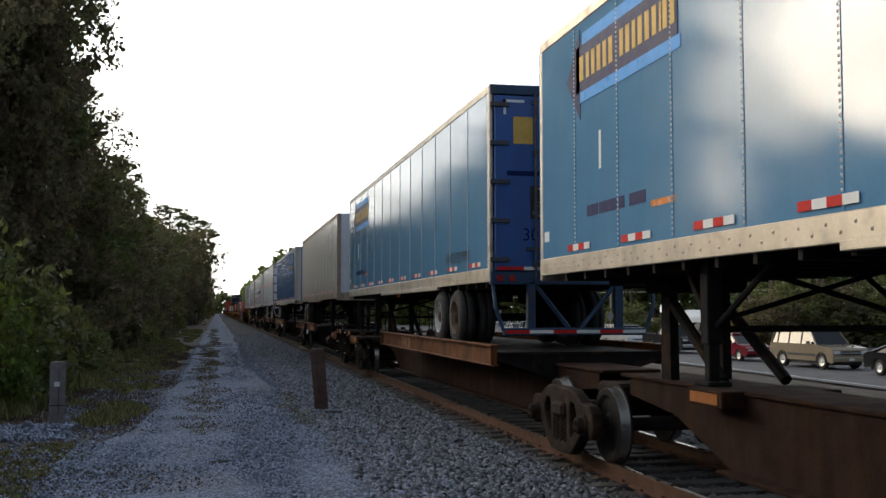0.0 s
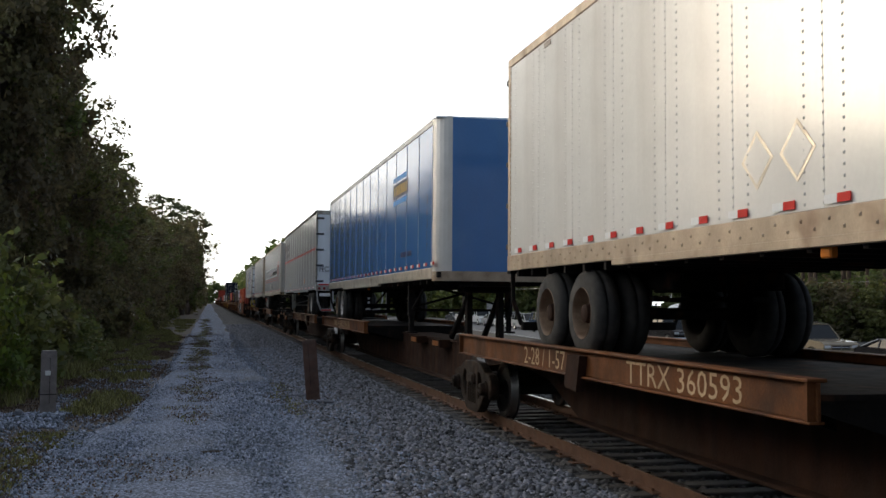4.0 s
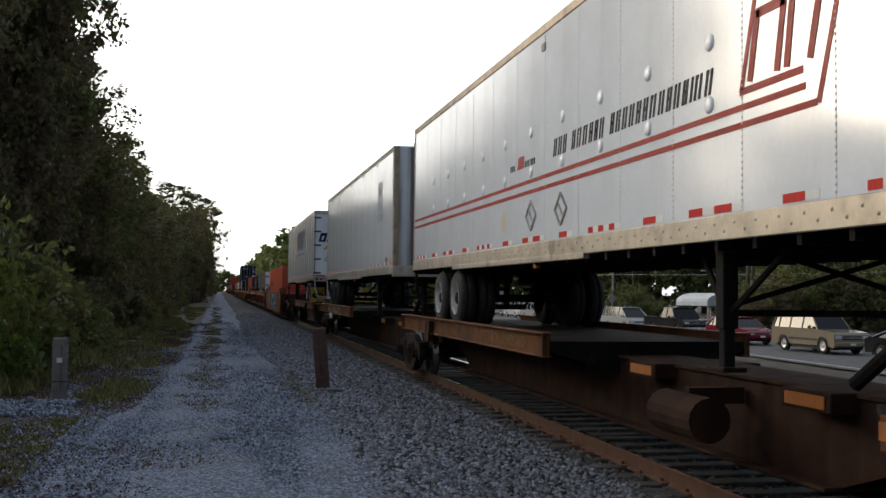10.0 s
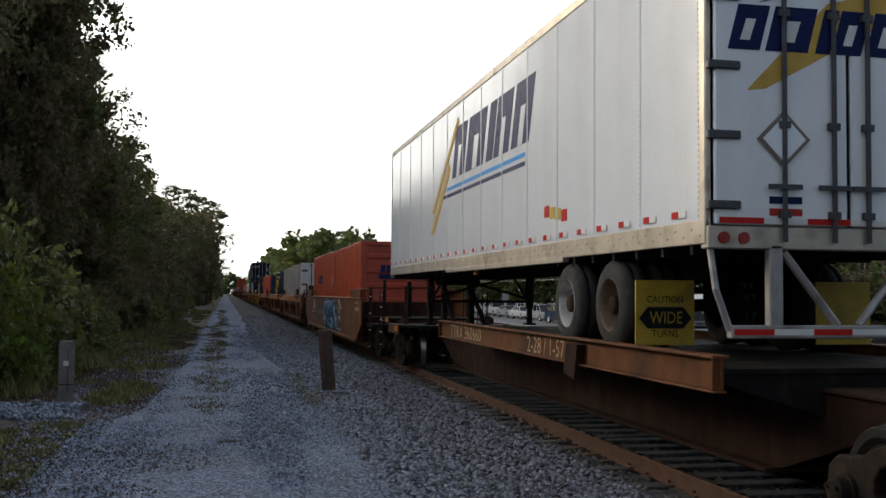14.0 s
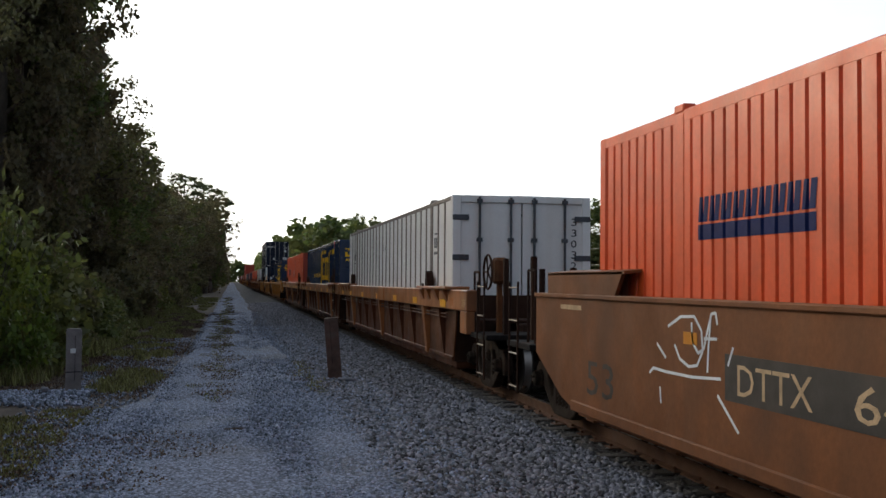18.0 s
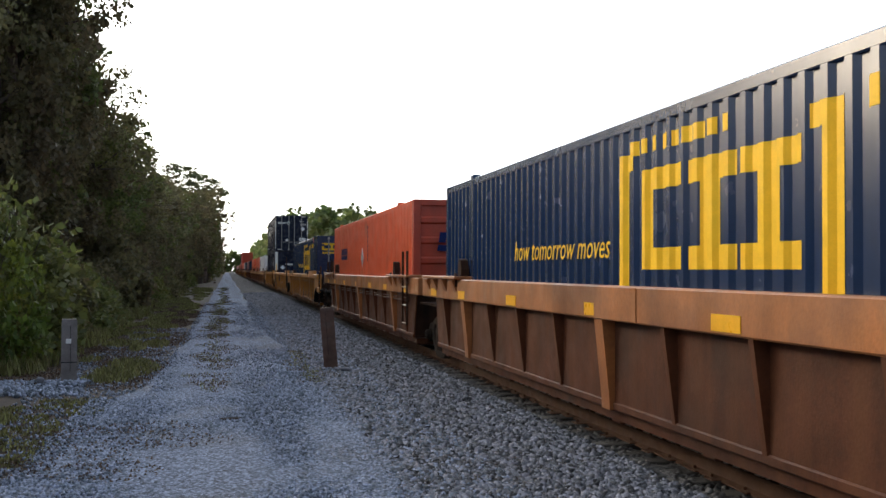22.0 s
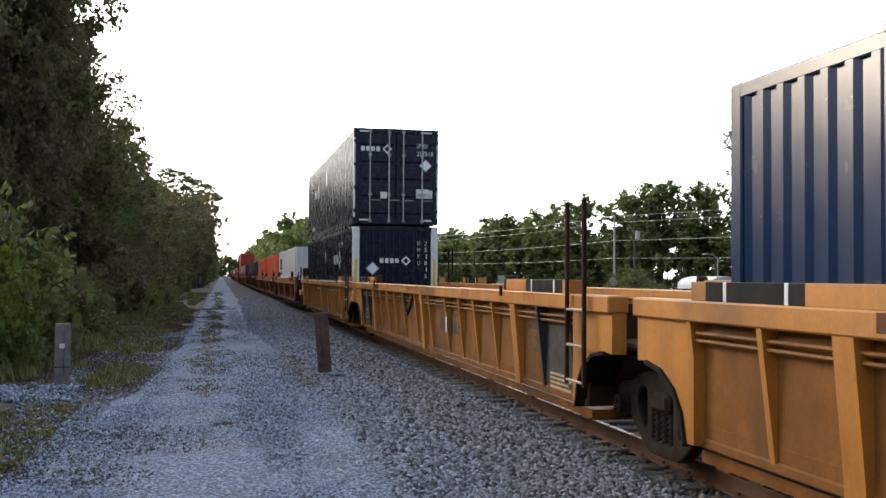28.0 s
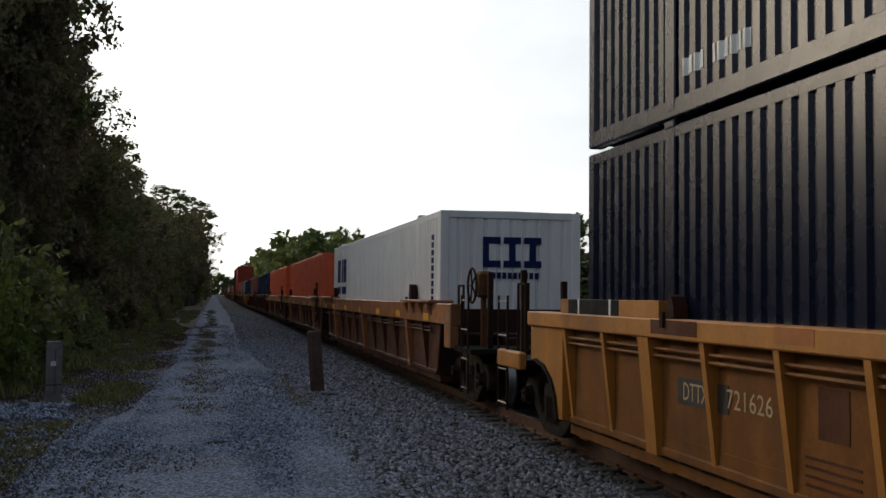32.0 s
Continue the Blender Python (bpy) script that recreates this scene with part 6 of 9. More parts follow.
def blue36(tr, fy, W, L, z0, z1):
    edge_tape(tr, fy, L, z0 + 0.24, "short")
    a, b = L - 4.3, L - 2.6
    side_bar(tr, "logo_panel", fy(b), fy(a), z0 + 1.78, z0 + 2.10, "logo_navy")
    y = b - 0.1
    for k in range(8):
        side_bar(tr, "logo_bar", fy(y), fy(y - 0.13), z0 + 1.84, z0 + 2.04, "logo_gold", proud=0.006)
        y -= 0.19
    side_bar(tr, "logo_band", fy(b - 0.1), fy(a), z0 + 1.64, z0 + 1.74, "logo_sky")
    side_bar(tr, "logo_band", fy(b - 0.1), fy(a), z0 + 2.14, z0 + 2.24, "logo_sky")
    for k, c in enumerate("36357"):
        side_words(tr, "number", c, 0.17, fy(L - 0.80), z0 + 1.38 - k * 0.22, -1.302, "black", width=0.13)
    for d, w in ((2.2, 0.4), (2.65, 0.7)):
        side_bar(tr, "web_address_bar", fy(L - d), fy(L - d - w), z0 + 0.50, z0 + 0.60, "logo_navy")


trailer(52.30, 16.20, True, "bright blue trailer with rounded chrome front corners", "blue36", "blue36", "rail_alu", 2.33, 5.20, (1.9, 3.1), 3.4, round_nose=0.30, deco=blue36,
        top="alu", rims=("rim_rust", "rim_white"))


def red_stripe(tr, fy, W, L, z0, z1):
    edge_tape(tr, fy, L, z0 + 0.06, "long")
    side_bar(tr, "red_stripe", fy(0.12), fy(L - 0.03), z0 + 1.50, z0 + 1.59, "logo_red")
    y = L - 0.35
    for k, w in enumerate((0.16, 0.12, 0.17, 0.17, 0.08, 0.18, 0.19, 0.0, 0.16, 0.18, 0.15, 0.17, 0.16, 0.15, 0.15)):
        if w:
            side_bar(tr, "lettering_bar", fy(y), fy(y - w * 0.95), z0 + 2.12, z0 + 2.42, "logo_grey", shift=-0.06)
        y -= w * 1.2 if w else 0.14
    side_bar(tr, "lettering_rule", fy(L - 0.4), fy(L - 3.2), z0 + 2.04, z0 + 2.06, "logo_grey")
    for k in range(8):
        side_bar(tr, "lettering_bar", fy(L - 0.95 - k * 0.30), fy(L - 1.10 - k * 0.30), z0 + 1.76, z0 + 1.95, "logo_grey", shift=0.03)
    side_words(tr, "number", "FECZ 667127", 0.17, fy(L - 0.80), z0 + 0.84, -1.302, "logo_grey", width=0.92)
    side_words(tr, "number", "53'", 0.20, fy(L - 0.08), z0 + 0.32, -1.302, "logo_sky", width=0.24)
    side_bar(tr, "lift_sign", fy(4.82), fy(4.55), z0 + 0.30, z0 + 0.52, "orange_refl")
    side_bar(tr, "lift_sign", fy(12.28), fy(12.06), z0 + 0.25, z0 + 0.42, "mud_yellow")
    e = fy(-0.047)
    end_words(tr, "number", "FECZ 667127", 0.19, -1.18, z0 + 0.68, fy(-0.102), "black", 1.08)
    for k in range(3):
        end_bar(tr, "lettering_bar", 0.40 + k * 0.28, 0.62 + k * 0.28, z0 + 2.42, z0 + 2.52, e, "logo_grey")
        end_bar(tr, "lettering_bar", 0.62 + k * 0.16, 0.70 + k * 0.16, z0 + 2.26, z0 + 2.33, e, "logo_grey")
    end_diamond(tr, 0.75, z0 + 0.85, 0.2, e, "white")
    end_bar(tr, "red_notice", 0.98, 1.2, z0 + 0.55, z0 + 0.80, e, "logo_red")
    end_bar(tr, "rear_sign_bar", -1.15, -0.75, 2.12, 2.24, fy(-0.02), "logo_white")


trailer(72.95, 16.15, False, "white trailer with a long red stripe and barred doors", "white", "white", "white", 2.36, 5.33, (1.9, 3.08), 3.5, deco=red_stripe,
        bumper="galv", leg_mat="galv", v_bracket=True, top="steel_dark", rims=("rim_white", "rim_rust"))


def side_stroke(parent, name, a, b, w, mat, x=-1.295, proud=0.004):
    """A painted stroke on a flank from a to b, (along, up)."""
    dy, dz = b[0] - a[0], b[1] - a[1]
    k = w / 2 / math.hypot(dy, dz)
    ny, nz = -dz * k, dy * k
    return side_shape(parent, name, [(a[0] - ny, a[1] - nz), (b[0] - ny, b[1] - nz), (b[0] + ny, b[1] + nz), (a[0] + ny, a[1] + nz)], mat, x, proud)


def red_lines(tr, fy, W, L, z0, z1):
    # reflective tape: a long strip of three reds, a short one, a long strip of two
    short = {m: Geo().box(-1.300, -1.296, -0.5, 0.5, 0, 0.065).mesh("reflective_tape", M[m]) for m in ("tape_white", "tape_red")}
    for k in range(13):
        y = 0.26 + 1.21 * k + (0.2 if k % 2 else 0.0)
        widths = (0.17, 0.28) if k % 2 else (0.17, 0.29, 0.20, 0.25) if k % 4 else (0.15,) * 6
        for i, w in enumerate(widths):
            ob = part("reflective_tape", short["tape_red" if i % 2 else "tape_white"], None, tr)
            ob.location, ob.scale = (0, y + w / 2, z0 + 0.215), (1, w, 1)
            y += w
    side_bar(tr, "red_line", fy(0.12), 1.83, z0 + 0.97, z0 + 1.02, "stripe_red")
    side_bar(tr, "red_line", fy(0.12), 1.69, z0 + 0.835, z0 + 0.885, "stripe_red")
    # a slanted red frame with two open red shapes in it
    for a, b in (((2.71, 1.11), (2.48, 1.87)), ((2.51, 1.855), (1.15, 1.855)), ((1.18, 1.86), (1.22, 1.69)), ((1.21, 1.70), (1.43, 1.70)), ((1.40, 1.70), (1.68, 0.85)), ((2.73, 1.115), (1.86, 1.115))):
        side_stroke(tr, "logo_frame", (a[0], z0 + a[1]), (b[0], z0 + b[1]), 0.055, "stripe_red")
    for a, b in (((2.58, 1.17), (2.46, 1.68)), ((2.48, 1.66), (2.08, 1.66)), ((2.10, 1.68), (2.20, 1.17)),
                 ((2.07, 1.17), (1.99, 1.68)), ((2.01, 1.66), (1.62, 1.66)), ((1.64, 1.68), (1.78, 1.17))):
        side_stroke(tr, "logo_block", (a[0], z0 + a[1]), (b[0], z0 + b[1]), 0.075, "stripe_red", proud=0.006)
    # a line of slanted black lettering
    y = 7.22
    for w in (0.17, 0.17, 0.17, 0, 0.17, 0.19, 0.19, 0.16, 0.15, 0.17, 0, 0.15, 0.17, 0.17, 0.17, 0.16, 0.16, 0.19, 0.17, 0.15, 0.17, 0.15, 0.08, 0.19, 0.18):
        if w:
            for j in ((0.02,) if w < 0.1 else (0.02, w * 0.52)):
                side_bar(tr, "lettering_bar", y - j, y - j - 0.042, z0 + 1.19, z0 + 1.40, "black", shift=-0.05)
            if w > 0.1:
                side_bar(tr, "lettering_bar", y - 0.06, y - w * 0.6, z0 + (1.36 if w > 0.16 else 1.28), z0 + (1.395 if w > 0.16 else 1.315), "black", shift=-0.01, proud=0.005)
        y -= w if w else 0.13
    # a small red mark between two short dark words
    side_bar(tr, "logo_block", 8.69, 8.42, z0 + 1.20, z0 + 1.36, "stripe_red", shift=-0.05)
    for y in (9.02, 8.94, 8.86, 8.36, 8.28, 8.20, 8.10, 8.03, 7.96):
        side_bar(tr, "lettering_bar", y, y - 0.045, z0 + 1.20, z0 + 1.28, "black")
    # placard frames and the mark that a third one left
    for y in (6.90, 8.06):
        ring = [(y - 0.21, z0 + 0.55), (y, z0 + 0.36), (y + 0.21, z0 + 0.55), (y, z0 + 0.74)]
        for k in range(4):
            side_stroke(tr, "placard_frame", ring[k], ring[(k + 1) % 4], 0.022, "galv", proud=0.022)
        side_stroke(tr, "placard_bar", (y - 0.08, z0 + 0.46), (y + 0.08, z0 + 0.62), 0.02, "galv", proud=0.018)
    side_shape(tr, "glue_mark", [(9.31 + 0.13 * math.cos(i * 0.5236) * (1 + 0.2 * (i % 2)), z0 + 0.55 + 0.17 * math.sin(i * 0.5236)) for i in range(12)], "glue", proud=0.003)
    cap = Geo().lathe([(0.0, 0.075), (-0.012, 0.070), (-0.022, 0.045), (-0.024, 0.0)], (0, 0, 0), "x", 14).mesh("vent_cap", M["white"], True)
    for i in range(12):
        for z in (z0 + 1.11, z0 + 1.62):
            if i != 1:
                part("vent_cap", cap, None, tr, "round pressed vent cap").location = (-1.295, 0.80 + i * 1.213, z)
    end_bar(tr, "name_board", -0.45, 0.75, z1 - 0.52, z1 - 0.20, 0.0, "logo_navy", 0.008)
    for k in range(3):
        end_bar(tr, "name_bar", -0.40, 0.70 - 0.15 * k, z1 - 0.29 - k * 0.09, z1 - 0.24 - k * 0.09, -0.008, "logo_white")
    end_words(tr, "number", "53 2257", 0.12, -0.10, z1 - 0.78, -0.004, "black", 0.62)
    end_diamond(tr, -0.80, z0 + 1.0, 0.24, 0.0, "white")
    end_diamond(tr, 0.15, z0 + 0.95, 0.22, 0.0, "silver")
    for za, zb, m in ((0.44, 0.52, "glue"), (0.36, 0.43, "post_grey"), (0.24, 0.32, "stripe_red")):
        end_bar(tr, "notice_plate", -1.00, -0.66, z0 + za, z0 + zb, 0.0, m, 0.004)
        end_bar(tr, "notice_bar", -0.97, -0.69, z0 + (za * 2 + zb) / 3, z0 + (za + zb * 2) / 3, -0.004, "logo_white", 0.002)
    pins = Geo()
    for x in (-0.62, -0.55, -0.20, -0.10, 0.25, 0.35, 0.70, 0.80):
        for k in range(48):
            z = z0 + 0.18 + k * 0.055
            pins.add([(x - 0.009, 0, z - 0.009), (x + 0.009, 0, z - 0.009), (x + 0.009, 0, z + 0.009), (x - 0.009, 0, z + 0.009), (x, -0.008, z)], [(0, 1, 4), (1, 2, 4), (2, 3, 4), (3, 0, 4)])
    tagged(part("nose_rivets", pins, "alu", tr), kind="stuff")
    for d in (0.9, 4.6, 7.5):
        part("vent_hatch", Geo().box(-1.297, -1.312, fy(L - d), fy(L - d - 0.14), z1 - 0.34, z1 - 0.24, 0.005), "post_grey", tr)


trailer(92.45, 16.10, True, "aluminium-white trailer with twin red lines and rounded corners", "silver", "silver", "rail_alu", 2.33, 5.22, (2.33, 3.63), 3.4, round_nose=0.28, rivets="rows",
        deco=red_lines, top="rail_brown", rims=("rim_white", "rim_white"))
nose_number = "FECZ 610225"
trailer(111.1, 14.50, True, "stained white trailer with dark streaked nose panel, on a spine car", "white", "streaked_nose", "rail_alu", 2.30, 5.24, (1.25, 2.62), 3.4, rivets="dense", deco=fec_old,
        top="rail_brown", rims=("wheel_steel", "wheel_steel"))


def swoosh(tr, fy, W, L, z0, z1):
    edge_tape(tr, fy, L, z0 + 0.24, "short")
    # slanted blue blocks, twin lines and a gold wing
    y = 9.65
    for w in (1.0, 1.35, 0.45, 0.95, 1.0):
        side_shape(tr, "logo_block", [(fy(y), z0 + 1.58), (fy(y - w * 0.86), z0 + 1.58), (fy(y - w * 0.86 - 0.32), z0 + 2.44), (fy(y - 0.32), z0 + 2.44)], "logo_navy")
        if w > 0.5:
            side_shape(tr, "logo_cut", [(fy(y - w * 0.34), z0 + 1.58), (fy(y - w * 0.56), z0 + 1.58), (fy(y - w * 0.56 - 0.18), z0 + 2.1), (fy(y - w * 0.34 - 0.18), z0 + 2.1)], "white", proud=0.007)
        y -= w
    side_bar(tr, "logo_line", fy(10.3), fy(5.2), z0 + 1.40, z0 + 1.46, "logo_sky")
    side_bar(tr, "logo_line", fy(10.5), fy(5.2), z0 + 1.28, z0 + 1.34, "logo_navy")
    side_shape(tr, "logo_wing", [(fy(11.5), z0 + 0.70), (fy(11.2), z0 + 0.70), (fy(9.75), z0 + 1.75), (fy(9.9), z0 + 1.9)], "logo_gold", proud=0.008)
    side_shape(tr, "logo_wing", [(fy(11.4), z0 + 1.10), (fy(11.2), z0 + 1.08), (fy(9.1), z0 + 2.52), (fy(9.2), z0 + 2.60)], "logo_gold", proud=0.010)
    for k, m in enumerate(("tape_red", "mud_yellow", "mud_yellow", "tape_red")):
        side_bar(tr, "sticker", fy(4.35 - k * 0.22), fy(4.15 - k * 0.22), z0 + 0.52 - 0.03 * k, z0 + 0.66 - 0.03 * k, m)
    e = fy(-0.047)
    x = -1.12
    for w in (0.34, 0.46, 0.16, 0.32, 0.36):
        part("logo_block", Geo().prism([(x, z0 + 1.62), (x + w * 0.85, z0 + 1.62), (x + w * 0.85 + 0.10, z0 + 2.0), (x + 0.10, z0 + 2.0)], "y", e - 0.004, e - 0.001), "logo_navy", tr)
        if w > 0.3:
            part("logo_cut", Geo().prism([(x + w * 0.32, z0 + 1.70), (x + w * 0.58, z0 + 1.70), (x + w * 0.58 + 0.06, z0 + 1.88), (x + w * 0.32 + 0.06, z0 + 1.88)], "y", e - 0.007, e - 0.004), "logo_white", tr)
        x += w
    part("logo_wing", Geo().prism([(-0.95, z0 + 1.28), (-0.78, z0 + 1.30), (1.15, z0 + 2.34), (1.15, z0 + 2.38), (-0.2, z0 + 2.05)], "y", e - 0.0005, e), "logo_gold", tr)
    part("logo_line", Geo().prism([(-0.85, z0 + 2.02), (1.15, z0 + 2.50), (1.15, z0 + 2.56), (-0.7, z0 + 2.08)], "y", e - 0.003, e), "logo_navy", tr)
    end_diamond(tr, -0.62, z0 + 0.88, 0.24, e, "silver")
    end_bar(tr, "notice_plate", -0.75, -0.45, z0 + 0.34, z0 + 0.40, e, "logo_navy")
    end_bar(tr, "notice_plate", -0.75, -0.45, z0 + 0.24, z0 + 0.30, e, "logo_red")


trailer(131.15, 16.30, False, "white trailer with slanted blue blocks and gold wings", "white", "white", "rail_alu", 2.33, 5.27, (2.25, 3.60), 3.6, deco=swoosh,
        bumper="galv", flap="mud_yellow", top="rail_alu", rims=("rim_rust", "rim_white"))

# spine cars under them: three platforms to a car
spine_car(-6.5, 11.9, [-6.5, 11.9], (-5.0, 4.9), 10.4, 1)
spine_car(11.9, 29.8, [29.8], (14.0, 24.0), 28.9, 1, ends=[(29.8, 1)], words="TWIN 28", number_u=21.5)
spine_car(33.9, 50.6, [33.9, 50.6], (40.8, 50.3), 34.8, -1, ends=[(33.9, -1)], words="TTRX 360593", number_u=43.9, words2="2-28 / 1-57", words2_u=47.1, drum=38.2)
spine_car(50.6, 70.5, [70.5], (60.2, 70.0), 53.8, -1, words="TWIN 28 - ALL PURPOSE SPINE CAR", number_u=67.1)
spine_car(70.5, 88.4, [88.4], (72.6, 82.4), 87.6, 1, ends=[(88.4, 1)], words="TTRX 360593", number_u=80.95, words2="2-28 / 1-57", words2_u=77.27)
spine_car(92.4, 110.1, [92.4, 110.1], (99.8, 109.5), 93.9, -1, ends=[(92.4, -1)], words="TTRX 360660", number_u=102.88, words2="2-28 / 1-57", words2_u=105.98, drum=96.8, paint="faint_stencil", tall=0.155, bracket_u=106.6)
spine_car(110.1, 128.7, [128.7], (118.2, 128.2), 112.3, -1, words="TWIN 28 - ALL PURPOSE SPINE CAR", number_u=124.95)
spine_car(128.7, 147.4, [147.4], (130.9, 141.6), 146.0, 1, ends=[(147.4, 1)], words="TTRX 360660", number_u=140.8, words2="2-28 / 1-57", words2_u=136.2)


# ---- containers and well cars ----
def schneider(c, W, L, z0, z1):
    y = L - 2.35
    for k in range(9):
        wavy_bar(c, "logo_bar", y - 0.17, y, z0 + 1.88, z0 + 2.09, "logo_navy", start=0.16, shift=-0.03)
        y -= 0.20
    wavy_bar(c, "logo_bar", y + 0.02, L - 2.35, z0 + 1.73, z0 + 1.86, "logo_navy", start=0.16)
    diamond(c, L - 7.9, z0 + 1.75, 0.27, -1.296, "silver")
    for k in range(8):
        wavy_bar(c, "number_bar", L - 9.0, L - 8.9, z1 - 0.35 - k * 0.13, z1 - 0.27 - k * 0.13, "logo_navy", start=0.16)
    x = -0.75
    for k in range(9):
        part("logo_bar", Geo().prism([(x, z0 + 1.98), (x + 0.15, z0 + 1.98), (x + 0.18, z0 + 2.2), (x + 0.03, z0 + 2.2)], "y", 0.003, 0.008), "logo_navy", c)
        x += 0.185
    part("logo_bar", Geo().prism([(-0.78, z0 + 1.80), (0.95, z0 + 1.80), (0.97, z0 + 1.93), (-0.76, z0 + 1.93)], "y", 0.003, 0.008), "logo_navy", c)


def csx(c, W, L, z0, z1):
    s = 0.16
    wavy_bar(c, "logo_upright", 4.05, 4.30, z0 + 1.25, z0 + 2.55, "logo_yellow", start=s)
    wavy_bar(c, "logo_serif", 4.30, 4.48, z0 + 2.38, z0 + 2.55, "logo_yellow", start=s)
    wavy_bar(c, "logo_upright", 7.70, 7.95, z0 + 1.25, z0 + 2.55, "logo_yellow", start=s)
    wavy_bar(c, "logo_serif", 7.52, 7.70, z0 + 2.38, z0 + 2.55, "logo_yellow", start=s)
    for a in (4.55, 5.52, 6.45):
        for y0, y1, za, zb in ((0.0, 0.85, 1.42, 1.62), (0.0, 0.85, 2.16, 2.36), (0.60, 0.85, 1.62, 2.16) if a > 6 else (0.28, 0.60, 1.62, 2.16)):
            wavy_bar(c, "logo_block", a + y0, a + y1, z0 + za, z0 + zb, "logo_yellow", start=s)
    ob = side_words(c, "lettering", "how tomorrow moves", 0.27, 11.70, z0 + 1.54, -1.300, "logo_yellow", width=3.55)
    for v in ob.data.vertices:
        v.co.y -= (v.co.z - z0 - 1.54) * 0.28
    for k in range(7):
        wavy_bar(c, "number_bar", 2.25 + k * 0.24, 2.40 + k * 0.24, z0 + 2.42, z0 + 2.62, "logo_yellow", start=s)
    for k in range(9):
        wavy_bar(c, "lettering_bar", 5.6 + k * 0.23, 5.75 + k * 0.23, z0 + 2.52, z0 + 2.66, "logo_yellow", start=s)
    part("lift_mark", Geo().box(-1.303, -1.309, 1.90, 2.06, z1 - 0.25, z1 + 0.02), "logo_red", c)
    for x in (-1.10, -0.80, -0.50):
        for x0, x1, za, zb in ((0.0, 0.26, 2.27, 2.35), (0.0, 0.26, 2.50, 2.58), (0.0, 0.09, 2.35, 2.50) if x < -0.9 else (0.085, 0.175, 2.35, 2.50)):
            part("logo_block", Geo().box(x + x0, x + x1, -0.002, 0.004, z0 + za, z0 + zb), "logo_yellow", c)
    for k in range(10):
        part("lettering_bar", Geo().box(-1.07 + k * 0.086, -1.012 + k * 0.086, -0.002, 0.004, z0 + 2.12, z0 + 2.205), "logo_yellow", c)
    end_words(c, "warning_words", "WARNING", 0.105, -0.89, z0 + 1.31, -0.003, "logo_yellow", 0.66)
    for k in range(4):
        part("number_bar", Geo().box(0.30 + k * 0.14, 0.40 + k * 0.14, -0.002, 0.004, z0 + 0.84, z0 + 0.98), "logo_yellow", c)


def wtp(c, W, L, z0, z1):
    for d in (1.35, L - 1.6):
        side_bar(c, "logo_arrow", d, d + 0.34, z0 + 2.30, z0 + 2.33, "logo_grey", x=-1.281)
        side_words(c, "marking", "53 | 102", 0.15, 8.62, z0 + 2.18, -1.281, "logo_grey", width=0.5) if d < 2 else None
        for k in range(3):
            side_bar(c, "logo_bar", d + k * 0.14, d + 0.10 + k * 0.14, z0 + 2.04, z0 + 2.24, "logo_grey", x=-1.281)
        side_bar(c, "logo_rule", d, d + 0.40, z0 + 1.92, z0 + 1.97, "logo_grey", x=-1.281)
    for k, q in enumerate("330324"):
        end_words(c, "number", q, 0.14, 0.92, z1 - 0.52 - k * 0.20, 0.026, "black", 0.12)
        side_words(c, "number", q, 0.12, L - 3.0, z1 - 0.55 - k * 0.18, -1.283, "logo_grey", width=0.10)


